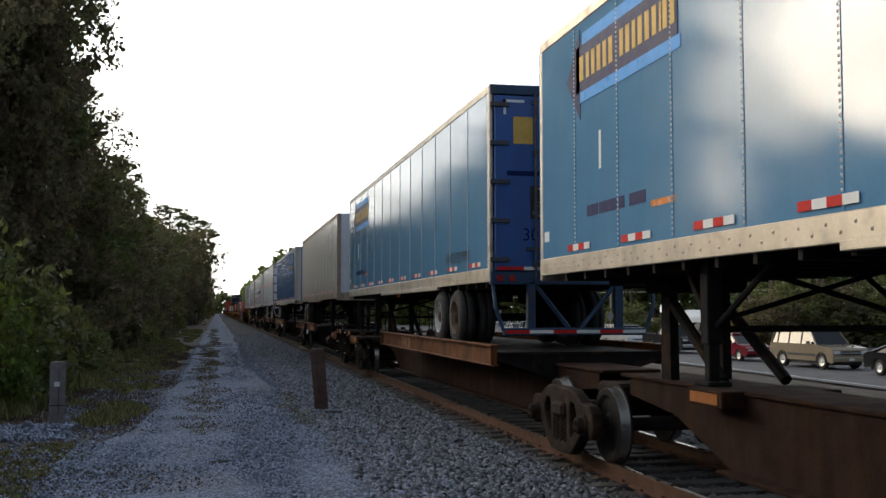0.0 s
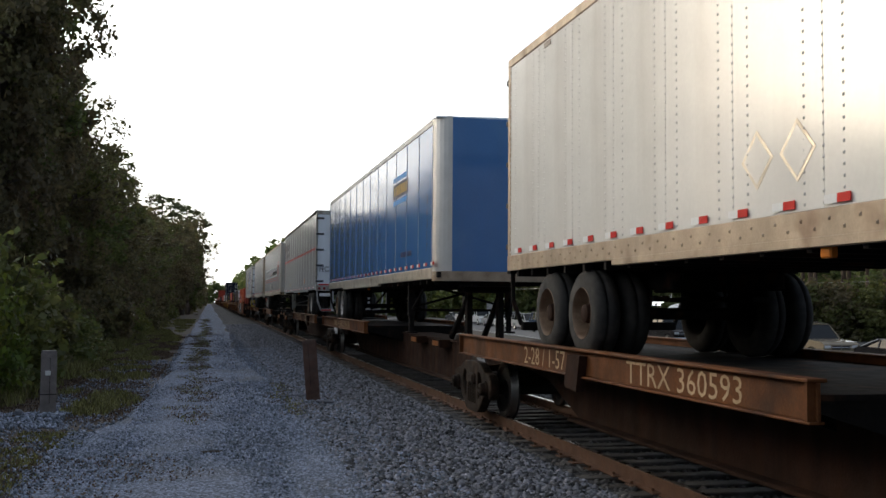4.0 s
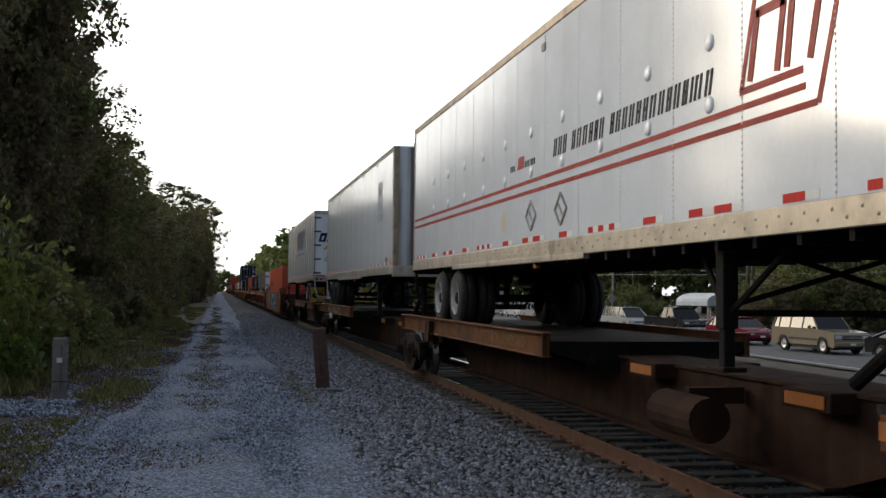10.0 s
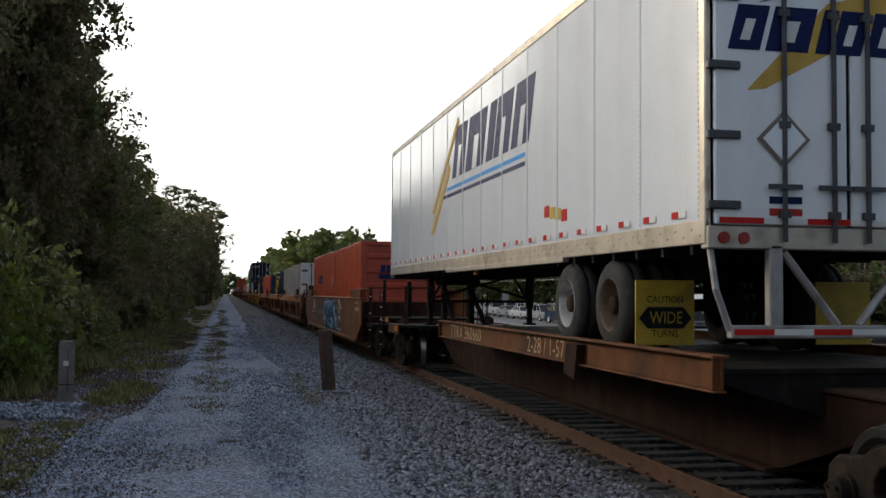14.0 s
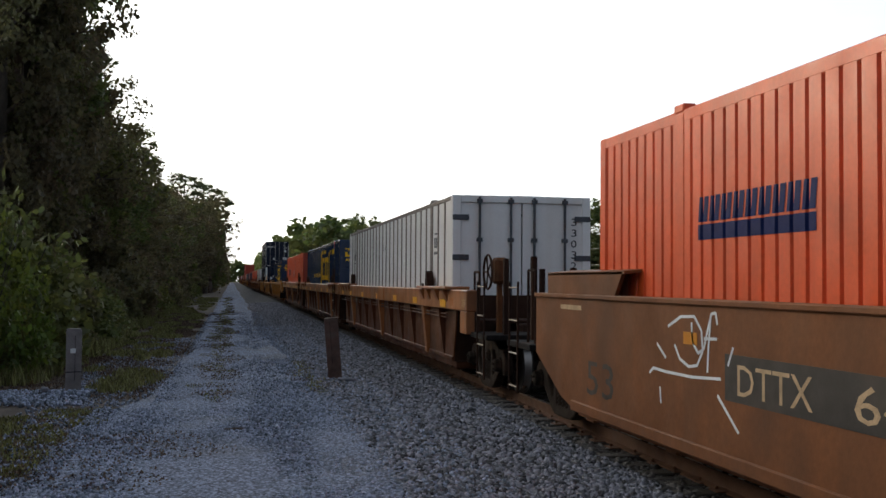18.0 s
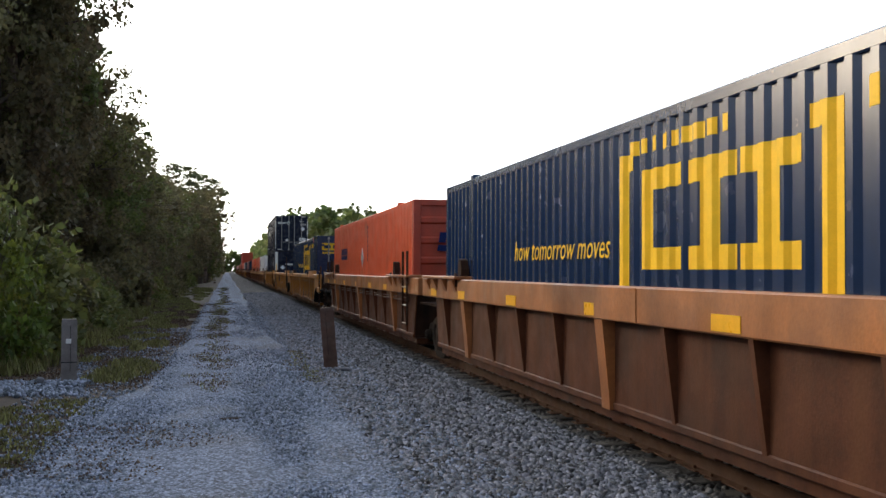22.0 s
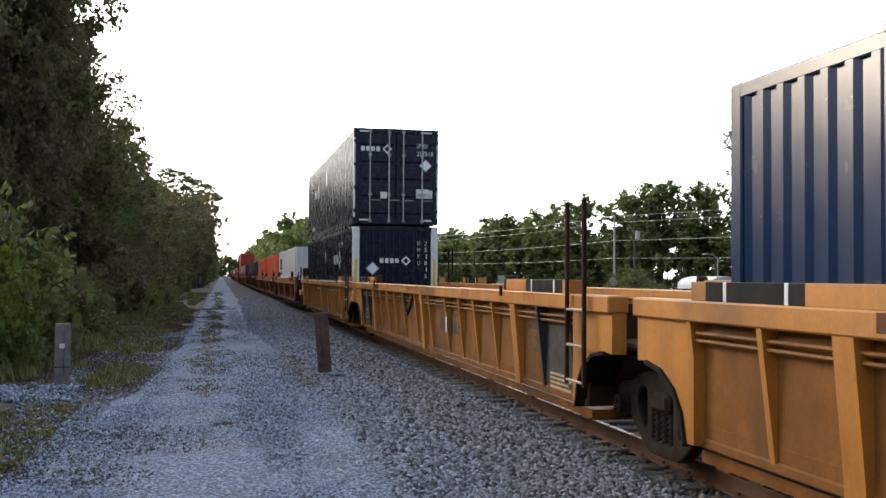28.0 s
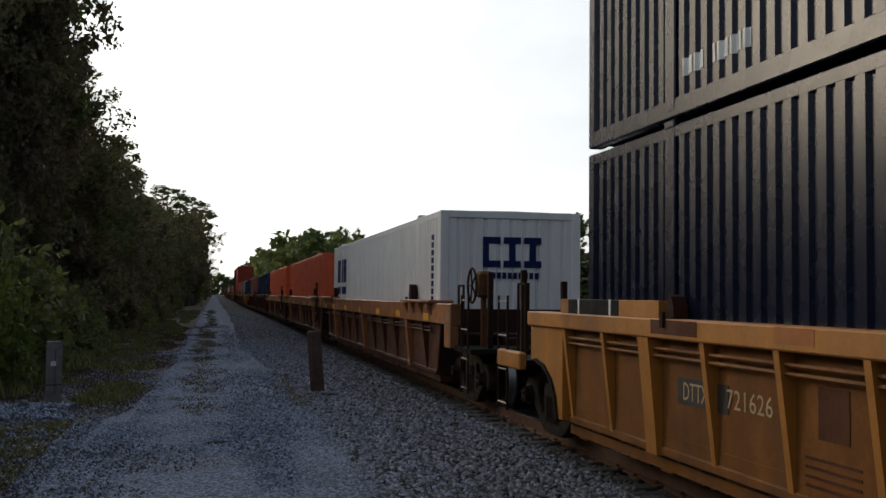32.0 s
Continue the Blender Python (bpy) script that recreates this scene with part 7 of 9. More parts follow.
def umax(c, W, L, z0, z1):
    lower = z0 < 2
    cy, zl = (3.53, z0 + 1.95) if lower else (11.24, z0 + 1.78)
    # a ring of eight white strips on its corner
    corners = [(0.38, 0.0), (0.0, 0.37), (-0.38, 0.0), (0.0, -0.37)]
    for (ya, za), (yb, zb) in zip(corners, corners[1:] + corners[:1]):
        for r0, r1 in ((0.45, 0.70), (0.76, 1.0)):
            ring = []
            for q, r in ((0.06, r0), (0.94, r0), (0.94, r1), (0.06, r1)):
                ring.append((cy + r * (ya + (yb - ya) * q), zl + r * (za + (zb - za) * q)))
            wavy_shape(c, "logo_block", ring, "logo_white")
    # leaning white strokes beside it
    for k in range(8):
        y, lean = cy + 0.46 + k * 0.168, 0.05
        wavy_shape(c, "lettering_bar", [(y + 0.045 - lean / 2, zl - 0.16), (y + 0.145 - lean / 2, zl - 0.16), (y + 0.145 + lean / 2, zl + 0.15), (y + 0.045 + lean / 2, zl + 0.15)], "logo_white")
    y0, zn = (2.65, z1 - 0.55) if lower else (12.83, z0 + 0.32)
    for k in range(11):
        if k != 6:
            wavy_bar(c, "number_bar", y0 + k * 0.102, y0 + k * 0.102 + 0.062, zn, zn + 0.15, "logo_white", start=0.16)
    diamond(c, 8.10, z0 + 2.06, 0.23, -1.296, "silver")
    if lower:
        for x in (-1.295, 1.105):
            part("white_corner", Geo().box(x - 0.006, x + 0.196, -0.006, 0.19, z0 + 0.1, z1 - 0.02, 0.01), "logo_white", c, "white painted corner post")
            part("height_label", Geo().box(x + 0.05, x + 0.12, -0.010, -0.005, z0 + 1.1, z0 + 1.9), "logo_yellow", c)
        for k, q in enumerate("251815"):
            end_words(c, "number", q, 0.13, 0.88, z1 - 0.56 - k * 0.20, 0.010, "logo_white", 0.09)
        for k, q in enumerate("UMXU"):
            end_words(c, "number", q, 0.13, 0.66, z1 - 0.56 - k * 0.20, 0.010, "logo_white", 0.09)
        end_diamond(c, -0.70, z0 + 1.62, 0.22, 0.02)
        x, zz, yy = -0.48, z0 + 1.86, 0.012
    else:
        for s in (-1, 1):
            part("white_edge", Geo().box(s * 1.30, s * 1.25, -0.004, 0.02, z0 + 0.2, z1 - 0.3), "logo_white", c)
        end_diamond(c, 0.90, z1 - 1.10, 0.21, -0.01)
        end_words(c, "number", "UMXU", 0.14, 0.62, z1 - 0.56, -0.004, "logo_white", 0.34)
        end_words(c, "number", "257818", 0.14, 0.62, z1 - 0.80, -0.004, "logo_white", 0.52)
        plate = part("weight_plate", Geo().box(0.62, 1.12, -0.004, 0.0, z0 + 0.80, z0 + 1.08), "logo_white", c)
        end_words(plate, "weight_words", "24,000 lbs", 0.10, 0.65, z0 + 0.84, -0.006, "logo_navy", 0.44)
        part("notice_plate", Geo().box(-0.48, -0.28, -0.004, 0.0, z0 + 0.78, z0 + 0.98), "logo_white", c)
        for x0 in (-1.12, 0.78):
            part("white_dash", Geo().box(x0, x0 + 0.32, -0.004, 0.0, z0 + 0.10, z0 + 0.15), "logo_white", c)
            part("white_dash", Geo().box(x0, x0 + 0.32, -0.004, 0.0, z1 - 0.12, z1 - 0.07), "logo_white", c)
        x, zz, yy = -1.08, z1 - 0.62, -0.002
    for k in range(4):
        part("lettering_bar", Geo().box(x + k * 0.155, x + 0.11 + k * 0.155, yy - 0.004, yy, zz - 0.07, zz + 0.07), "logo_white", c)
    cx = x + 0.80
    part("logo_ring", Geo().lathe([(-0.004, 0.15), (-0.006, 0.15), (-0.006, 0.085), (-0.004, 0.085)], (cx, yy, zz), "y", 4), "logo_white", c)


def csx_white(c, W, L, z0, z1):
    for a in (13.0, 13.75, 14.5):
        wavy_bar(c, "logo_block", a, a + 0.62, z0 + 1.75, z0 + 2.45, "logo_navy", start=0.16)
    wavy_bar(c, "lettering_bar", 13.0, 15.1, z0 + 1.40, z0 + 1.62, "logo_navy", start=0.16)
    for x in (-0.52, -0.14, 0.24):
        for x0, x1, za, zb in ((0.0, 0.32, 1.90, 2.02), (0.0, 0.32, 2.32, 2.44), (0.0, 0.11, 2.02, 2.32) if x < -0.4 else (0.10, 0.22, 2.02, 2.32)):
            part("logo_block", Geo().box(x + x0, x + x1, 0.006, 0.016, z0 + za, z0 + zb), "logo_navy", c)
    for k in range(10):
        part("lettering_bar", Geo().box(-0.46 + k * 0.10, -0.39 + k * 0.10, 0.006, 0.016, z0 + 1.70, z0 + 1.81), "logo_navy", c)
    for k in range(9):
        wavy_bar(c, "number_bar", 0.62, 0.74, z1 - 0.5 - k * 0.14, z1 - 0.40 - k * 0.14, "logo_navy", start=0.16)


FLOOR = 0.50
container(152.9, FLOOR + 0.03, "orange pressed-steel container with a red end in a brown car", "orange_box", "red_box", face="ribs", deco=schneider)
container(176.50, FLOOR, "white sheet-and-post container with barred doors in a tan car", "white_box", "white_box", H=2.95, kind="posts", face="doors", posts="post_grey", deco=wtp)
container(195.85, FLOOR, "navy blue container with yellow logo blocks, in a tan well car", "navy_box", face="doors", deco=csx)
container(215.30, FLOOR + 0.02, "orange container with a red ribbed end, in a tan well car", "orange_box", "red_box", face="ribs", deco=schneider)
container(238.70, FLOOR, "navy blue container with yellow logo blocks in a yellow car", "navy_box", face="doors", deco=csx)
container(278.05, FLOOR, "blue-black lower container with white corner posts", "ink_box", face="plain", deco=umax)
container(278.05, FLOOR + 2.96, "blue-black container with closed doors stacked on another container", "ink_box", face="doors", deco=umax)
container(301.45, FLOOR, "off-white container with navy logo blocks, in a brown well car", "white_box", face="plain", deco=csx_white)


def stroke(car, pts, x, w, mat, proud=0.004):
    """A sprayed line along (y, z) points on a flank."""
    g = Geo()
    for (ya, za), (yb, zb) in zip(pts[:-1], pts[1:]):
        d = math.hypot(yb - ya, zb - za) or 1.0
        ny, nz = -(zb - za) / d * w / 2, (yb - ya) / d * w / 2
        g.prism([(ya - ny, za - nz), (yb - ny, zb - nz), (yb + ny, zb + nz), (ya + ny, za + nz)], "x", x - proud, x - 0.0005)
    return part("chalk_stroke", g, mat, car)


def graffiti(car, X, L, zt, zb):
    x = -X

    def spray(pts, mat, proud):
        return part("spray_paint", Geo().prism(pts, "x", x - proud, x - 0.0005), mat, car)

    # four fat blue letters on a black cloud with a cream rim
    cloud = [(11.36, 1.10), (11.22, 1.42), (10.9, 1.66), (10.4, 1.75), (9.6, 1.69), (8.9, 1.75), (6.80, 1.75), (6.74, 1.46), (6.50, 1.36), (6.28, 1.18), (6.22, 0.9), (6.22, 0.57), (7.5, 0.57),
             (8.7, 0.575), (9.75, 0.585), (10.85, 0.62), (11.25, 0.80)]
    spray(cloud, "graf_dark", 0.003)
    stroke(car, cloud + cloud[:1], x, 0.03, "graf_pale", 0.0035)
    letters = ([(11.27, 1.0), (11.16, 1.36), (10.90, 1.58), (10.6, 1.63), (10.25, 1.58), (9.96, 1.40), (9.97, 1.12), (10.15, 0.78), (10.55, 0.68), (10.98, 0.68)],
               [(10.35, 1.71), (9.6, 1.64), (9.15, 1.66), (8.74, 1.73), (8.79, 1.44), (8.84, 1.24), (9.20, 1.22), (9.20, 1.06), (9.08, 0.67), (9.74, 0.81), (9.55, 1.08), (9.78, 1.20), (9.86, 1.36), (10.12, 1.40)],
               [(8.76, 1.67), (8.22, 1.63), (7.96, 1.69), (7.80, 1.74), (7.88, 1.47), (8.26, 1.42), (8.12, 1.38), (8.12, 1.24), (8.36, 1.20), (8.44, 1.02), (8.20, 1.05), (7.94, 0.91), (7.54, 0.76), (7.64, 0.62), (8.16, 0.68), (8.80, 0.68), (8.9, 0.82), (8.58, 1.03), (8.64, 1.30)],
               [(7.70, 1.73), (7.28, 1.73), (7.44, 1.48), (7.10, 1.72), (6.82, 1.73), (6.94, 1.48), (6.62, 1.36), (7.10, 1.32), (6.98, 1.12), (6.70, 0.92), (6.30, 1.10), (6.26, 0.62), (6.80, 0.66), (7.08, 0.95), (7.28, 1.16), (7.38, 1.10), (7.22, 0.95), (7.20, 0.66), (7.56, 0.80), (7.78, 1.06), (7.74, 1.46)])
    for n_, pts in enumerate(letters):
        spray(pts, "graf_blue", 0.005 + 0.001 * n_)
        stroke(car, pts + pts[:1], x, 0.035, "graf_dark", 0.0095 + 0.0006 * n_)
    spray([(10.44, 1.32), (10.24, 1.33), (10.26, 1.16), (10.56, 0.95), (10.78, 1.0), (10.68, 1.20)], "graf_dark", 0.011)
    for pts in ([(10.95, 1.52), (10.6, 1.57), (10.3, 1.52)], [(10.2, 1.62), (9.6, 1.57), (9.2, 1.60), (8.82, 1.66)], [(8.66, 1.60), (8.24, 1.57), (7.92, 1.63)], [(7.66, 1.67), (7.36, 1.67)], [(7.08, 1.66), (6.88, 1.67)],
                [(10.78, 0.97), (10.52, 0.92), (10.34, 1.06)], [(8.60, 0.98), (8.42, 1.06), (8.28, 0.98)], [(7.52, 1.42), (7.42, 1.34), (7.12, 1.36)], [(7.16, 1.28), (6.88, 1.12), (6.72, 0.98)], [(6.60, 1.02), (6.40, 1.14)],
                [(7.74, 1.10), (7.42, 1.12)], [(8.10, 1.02), (7.78, 0.86)]):
        stroke(car, pts, x, 0.035, "graf_white", 0.0135)
    for pts in ([(10.6, 1.60), (10.52, 1.36), (10.40, 1.30)], [(9.78, 1.33), (9.3, 1.29), (8.86, 1.30)], [(9.3, 1.29), (9.44, 1.05)], [(9.20, 1.08), (9.55, 1.07)], [(8.64, 1.31), (8.30, 1.42), (7.92, 1.40)], [(8.72, 0.98), (8.52, 0.84), (8.36, 0.98)],
                [(7.76, 1.10), (7.40, 1.13)], [(7.5, 1.07), (7.42, 0.80)], [(6.62, 0.92), (6.52, 0.78), (6.44, 0.90), (6.36, 0.74), (6.30, 0.84)], [(10.9, 0.86), (10.74, 0.80), (10.6, 0.86)]):
        stroke(car, pts, x, 0.028, "graf_dark", 0.0140)
    for pts in ([(10.95, 1.2), (10.9, 0.9)], [(10.1, 1.2), (10.2, 0.92)], [(9.5, 1.46), (9.0, 1.46)], [(8.5, 1.48), (8.05, 1.50)], [(7.6, 1.5), (7.6, 1.2)], [(8.6, 0.78), (8.0, 0.74)], [(9.4, 0.86), (9.18, 0.78)], [(7.0, 1.02), (6.45, 0.74)]):
        stroke(car, pts, x, 0.11, "graf_sky", 0.0128)
    # a black patch with a white tag over it
    spray([(6.24, 1.47), (5.62, 1.42), (5.40, 0.92), (6.26, 0.94)], "graf_dark", 0.002)
    for pts in ([(6.12, 1.62), (6.05, 1.70), (5.98, 1.60), (6.02, 1.50), (6.10, 1.52)], [(5.92, 1.70), (5.88, 1.52)], [(5.96, 1.62), (5.80, 1.64)], [(5.80, 1.72), (5.72, 1.50), (5.62, 1.66)],
                [(6.05, 1.46), (5.95, 1.36), (6.05, 1.26), (5.92, 1.22)], [(5.86, 1.46), (5.72, 1.44), (5.70, 1.28), (5.84, 1.26), (5.86, 1.46)], [(5.98, 1.18), (5.88, 1.12), (5.98, 1.05)],
                [(5.82, 1.16), (5.66, 1.02)], [(5.66, 1.18), (5.80, 1.02)], [(5.60, 1.08), (5.52, 1.06), (5.54, 0.98), (5.62, 1.0)], [(5.56, 1.40), (5.45, 1.30), (5.48, 1.12), (5.58, 1.08)],
                [(5.52, 1.64), (5.50, 1.54), (5.42, 1.54)], [(5.40, 1.52), (5.34, 1.50), (5.36, 1.44), (5.42, 1.46), (5.40, 1.52)], [(6.14, 0.74), (5.95, 0.75), (5.8, 0.72), (5.5, 0.73), (5.30, 0.71)]):
        stroke(car, pts, x, 0.028, "graf_white", 0.005)
    part("stencil_bar", Geo().box(x - 0.003, x - 0.0005, 4.27, 4.71, 0.74, 0.80), "graf_dark", car)
    g = Geo().box(x - 0.003, x - 0.0005, 11.3, 14.83, 1.02, 1.37)
    part("number_panel", g, "black_panel", car)
    side_words(car, "number", "DTTX", 0.235, 14.66, 1.075, x - 0.005, "stencil", width=1.02)
    side_words(car, "number", "646141", 0.235, 13.22, 1.075, x - 0.005, "stencil", width=1.70)
    side_words(car, "marking", "53", 0.36, 17.92, 0.74, x - 0.003, "black_panel", width=0.80)
    part("reflector", Geo().box(x - 0.004, x - 0.0005, 15.30, 15.55, 1.40, 1.50), "orange_refl", car, "amber reflector plate")
    part("marking", Geo().box(x - 0.004, x - 0.0005, 18.06, 18.75, 1.60, 1.65), "stencil", car)
    # chalk-white scrawl of thin strokes
    for pts in ([(15.85, 1.53), (15.6, 1.62), (15.35, 1.63), (15.22, 1.52), (15.20, 1.36), (15.30, 1.24), (15.45, 1.22), (15.62, 1.27), (15.72, 1.38)],
                [(15.40, 1.58), (15.38, 1.42), (15.28, 1.34), (15.18, 1.38), (15.12, 1.52), (15.05, 1.66), (14.98, 1.67), (14.95, 1.58)],
                [(15.06, 1.64), (15.10, 1.40), (15.12, 1.20)], [(15.18, 1.46), (14.96, 1.47)], [(16.08, 1.37), (15.90, 1.26)],
                [(16.25, 1.10), (16.16, 1.15), (15.9, 1.14), (15.4, 1.14), (14.90, 1.17)], [(14.78, 1.28), (14.70, 1.42)], [(16.0, 0.86), (16.02, 1.0)], [(14.95, 1.04), (14.62, 0.80)]):
        stroke(car, pts, x, 0.024, "graf_white")
    for y in (5.18,):
        part("reflector", Geo().box(x - 0.006, x - 0.0005, y - 0.22, y + 0.22, 1.40, 1.48), "orange_refl", car, "amber reflector plate")
    part("reflector", Geo().box(x - 0.004, x - 0.0005, 0.75, 1.65, 1.40, 1.50), "orange_refl", car)
    part("marking", Geo().box(x - 0.004, x - 0.0005, 1.06, 1.67, 1.60, 1.65), "stencil", car)
    b = part("notice_board", Geo().box(x - 0.006, x - 0.0005, 0.32, 0.68, 1.30, 1.62), "black_panel", car)
    for i in range(5):
        part("notice_bar", Geo().box(x - 0.009, x - 0.006, 0.36, 0.64, 1.34 + i * 0.055, 1.355 + i * 0.055), "stencil", b)


def yellow_marks(number, logo=False, far_panel=False):
    def deco(car, X, L, zt, zb):
        x = -X + 0.145
        p = car
        if logo:
            g = Geo().box(x - 0.008, x - 0.002, 1.50, 2.70, zb + 0.12, zt - 0.18)
            p = part("stencil_panel", g, "black_panel", car, "black stencil panel")
        side_words(p, "marking", "53", 0.34, 3.46, 0.98, x - 0.010, "black_panel", width=0.56)
        zc = zt - 0.17
        cover = Geo().prism([(-X + 0.150, zb + 0.05), (-X + 0.121, zb + 0.05), (-X + 0.011, zc - 0.002), (-X + 0.150, zc - 0.002)], "y", -0.039, 0.039).mesh("black_rib", M["black_panel"])
        for d in ((-7.2, -8.3, 7.2, 8.3) if logo else ()):
            part("black_rib", cover, None, car, "rib painted black beside the panel").location = (0, L / 2 + d, 0)
        if number:
            side_words(p, "marking", number, 0.22, 2.26, 0.80, x - 0.012, "stencil", width=0.7)
        for i in range(4 if logo else 0):
            part("stencil_bar", Geo().box(x - 0.012, x - 0.008, 1.72 + 0.1 * (i % 2), 2.45, 0.62 + i * 0.05, 0.645 + i * 0.05), "stencil", p)
        if far_panel:
            q = part("stencil_panel", Geo().box(x - 0.008, x - 0.002, L - 2.62, L - 1.52, zb + 0.10, zt - 0.18), "black_panel", car, "black stencil panel")
            side_words(q, "marking", "1251", 0.26, L - 1.62, 0.80, x - 0.012, "stencil", width=0.78)
            side_words(q, "marking", "53", 0.10, L - 1.66, 1.34, x - 0.012, "stencil", width=0.18)
        for k, w in enumerate(("20", "40")):
            side_words(car, "marking", w, 0.10, L / 2 + 6.29, 1.18 - 0.16 * k, -X + 0.045 + 0.012 * k, "black_panel", width=0.15)
        if not far_panel:
            q = part("stencil_panel", Geo().box(x - 0.008, x - 0.002, L - 4.93, L - 4.07, 1.02, 1.24), "black_panel", car)
            side_words(q, "marking", "DTTX", 0.15, L - 4.17, 1.06, x - 0.010, "stencil", width=0.44)
            side_words(car, "marking", "721626", 0.15, L - 4.90, 1.07, x - 0.010, "stencil", width=0.66)
        part("worn_patch", Geo().box(x - 0.006, x - 0.002, L - 6.43, L - 6.10, 1.0, 1.34), "tan_dark", car)
        for i in range(4):
            part("stencil_bar", Geo().box(x - 0.006, x - 0.002, L - 6.55, L - 5.95, 0.68 + i * 0.06, 0.70 + i * 0.06), "tan_dark", car)
        part("chord_patch", Geo().box(-X - 0.004, -X - 0.0005, L - 4.69, L - 3.84, zt - 0.13, zt - 0.01), "tan_dark", car)
        for y in (6.2, 9.48, 10.29, 13.65, 2.9):
            part("reflector", Geo().box(-X - 0.004, -X - 0.0005, y - 0.23, y + 0.23, zt - 0.12, zt - 0.01), "amber_dull", car, "orange reflector strip")
        for i in range(3):
            part("stencil_bar", Geo().box(-X - 0.003, -X - 0.0005, 10.62, 11.24, zt - 0.11 + i * 0.03, zt - 0.096 + i * 0.03), "tan_dark", car)
        side_words(car, "marking", "DTTX 721626  C", 0.07, 9.19, zt - 0.11, -X - 0.004, "tan_dark", width=0.83)
        if logo:
            p = part("logo_panel", Geo().box(x - 0.006, x - 0.002, 6.95, 8.62, 0.96, 1.28), "black_panel", car)
            for y in (8.48, 7.95, 7.46):
                part("logo_shape", Geo().prism([(y, 1.24), (y - 0.42, 1.24), (y - 0.42, 1.17), (y - 0.26, 1.17), (y - 0.26, 0.99), (y - 0.16, 0.99), (y - 0.16, 1.17), (y, 1.17)], "x", x - 0.010, x - 0.006), "yellow_dark", p)
            part("pale_patch", Geo().box(-X + 0.05, -X + 0.055, 7.70, 7.81, 0.96, 1.22), "logo_white", car)
            g = Geo().tube([(-X + 0.06, 11.80, 1.52), (-X + 0.03, 11.55, 1.28), (-X + 0.02, 11.28, 1.13), (-X + 0.02, 11.16, 1.14), (-X + 0.03, 10.95, 1.30), (-X + 0.06, 10.82, 1.52)], 0.03, 7)
            part("air_hose", g, "black", car, "black rubber air hose hanging in a loop")
    return deco


well_car(151.0, 171.0, "smooth", [151.0, 171.0], "faded brown well car with smooth sides and blue graffiti", [(0, 0, ""), (1, 0, "")], graffiti)
tan_label = "tan well car with a broad top chord and darker ribbed sides"
well_car(174.85, 194.2, "tan", [174.85, 194.2], tan_label, [(0, 0, "brake")])
well_car(194.2, 213.6, "tan", [213.6], tan_label, [], pipes=False)
well_car(213.6, 233.0, "tan", [233.0], tan_label, [(1, 0, "brake")])
yellow_label = "yellow well car with close upright ribs along its side"
well_car(237.2, 256.6, "yellow", [237.2, 256.6], yellow_label, [(0, 0, "")], yellow_marks(""))
well_car(256.6, 276.3, "yellow", [276.3], "empty yellow well car with close upright ribs", [], yellow_marks("", True, True))
well_car(276.3, 296.0, "yellow", [296.0], yellow_label, [(1, 0, "")], yellow_marks("1251"))
well_car(300.1, 319.6, "tan", [300.1, 319.6], tan_label, [(0, 0, "brake")])

# the rest of the train, seen from afar
tail = [("tan", "orange_box"), ("tan", "orange_box"), ("brown", "navy_box"), ("brown", "maroon_box"), ("yellow", "navy_box"), ("tan", "grey_box"), ("tan", "orange_box"),
        ("brown", "red_box"), ("yellow", "ink_box"), ("yellow", "orange_box"), ("tan", "green_box"), ("tan", "maroon_box"), ("brown", "white_box"), ("yellow", "orange_box"), ("tan", "navy_box"),
        ("tan", "red_box"), ("brown", "grey_box")]
u = 319.6
for i, (style, box) in enumerate(tail):
    e = u + 19.5
    well_car(u, e, style, [e], {"tan": tan_label, "yellow": yellow_label, "brown": "dark brown well car with ribbed sides"}[style], [])
    container(u + 1.6, FLOOR, "%s container far along the train" % box.split("_")[0], box, face="ribs" if i % 2 else "plain")
    if i in (7, 8):
        container(u + 1.6, FLOOR + 2.96, "%s container stacked far along the train" % box.split("_")[0], box, face="ribs")
    u = e


# ---- ties ----
tie_mesh = Geo().box(-1.30, 1.30, -0.115, 0.115, -0.14, 0.035, 0.012).mesh("tie", M["tie_wood"])
plate_mesh = Geo()
for s in (-1, 1):
    plate_mesh.box(s * 0.7525 - 0.16, s * 0.7525 + 0.16, -0.09, 0.09, 0.033, 0.046, 0.004)
    for k in (-1, 1):
        plate_mesh.box(s * 0.7525 + k * 0.10 - 0.012, s * 0.7525 + k * 0.10 + 0.012, 0.03, 0.054, 0.04, 0.075)
plate_mesh = plate_mesh.mesh("tie_plates", M["rail_rust"])
track = thing("track_ties", "weathered wooden ties with rusty plates under the rails", "railway ties", "", "structure")
rng = random.Random(11)
for i in range(300):
    y = -6 + i * 0.50 + rng.uniform(-0.03, 0.03)
    t = part("tie", tie_mesh, None, track)
    t.matrix_basis = pose(TRACK_X + rng.uniform(-0.06, 0.06), y, rng.uniform(-0.012, 0.010), 0, 0, rng.uniform(-1.2, 1.2))
    if i < 110:
        part("tie_plates", plate_mesh, None, t)
g = Geo()
for i in range(900):
    y = 144.3 + i * 0.5
    g.box(TRACK_X - 1.3, TRACK_X + 1.3, y - 0.11, y + 0.11, -0.1, 0.03)
tagged(part("far_ties", g, "tie_wood", track), kind="stuff")

# ---- old timber posts beside the lane ----
post = thing("timber_post", "grey square timber post with a small white tag, at the verge", "post", "timber posts by the lane", at=pose(-2.58, 18.12, 0.0, 0, 0, 8))
g = Geo()
g.prism([(-0.125, -0.11), (0.125, -0.11), (0.125, 0.11), (-0.125, 0.11)], "z", -0.2, 1.02)
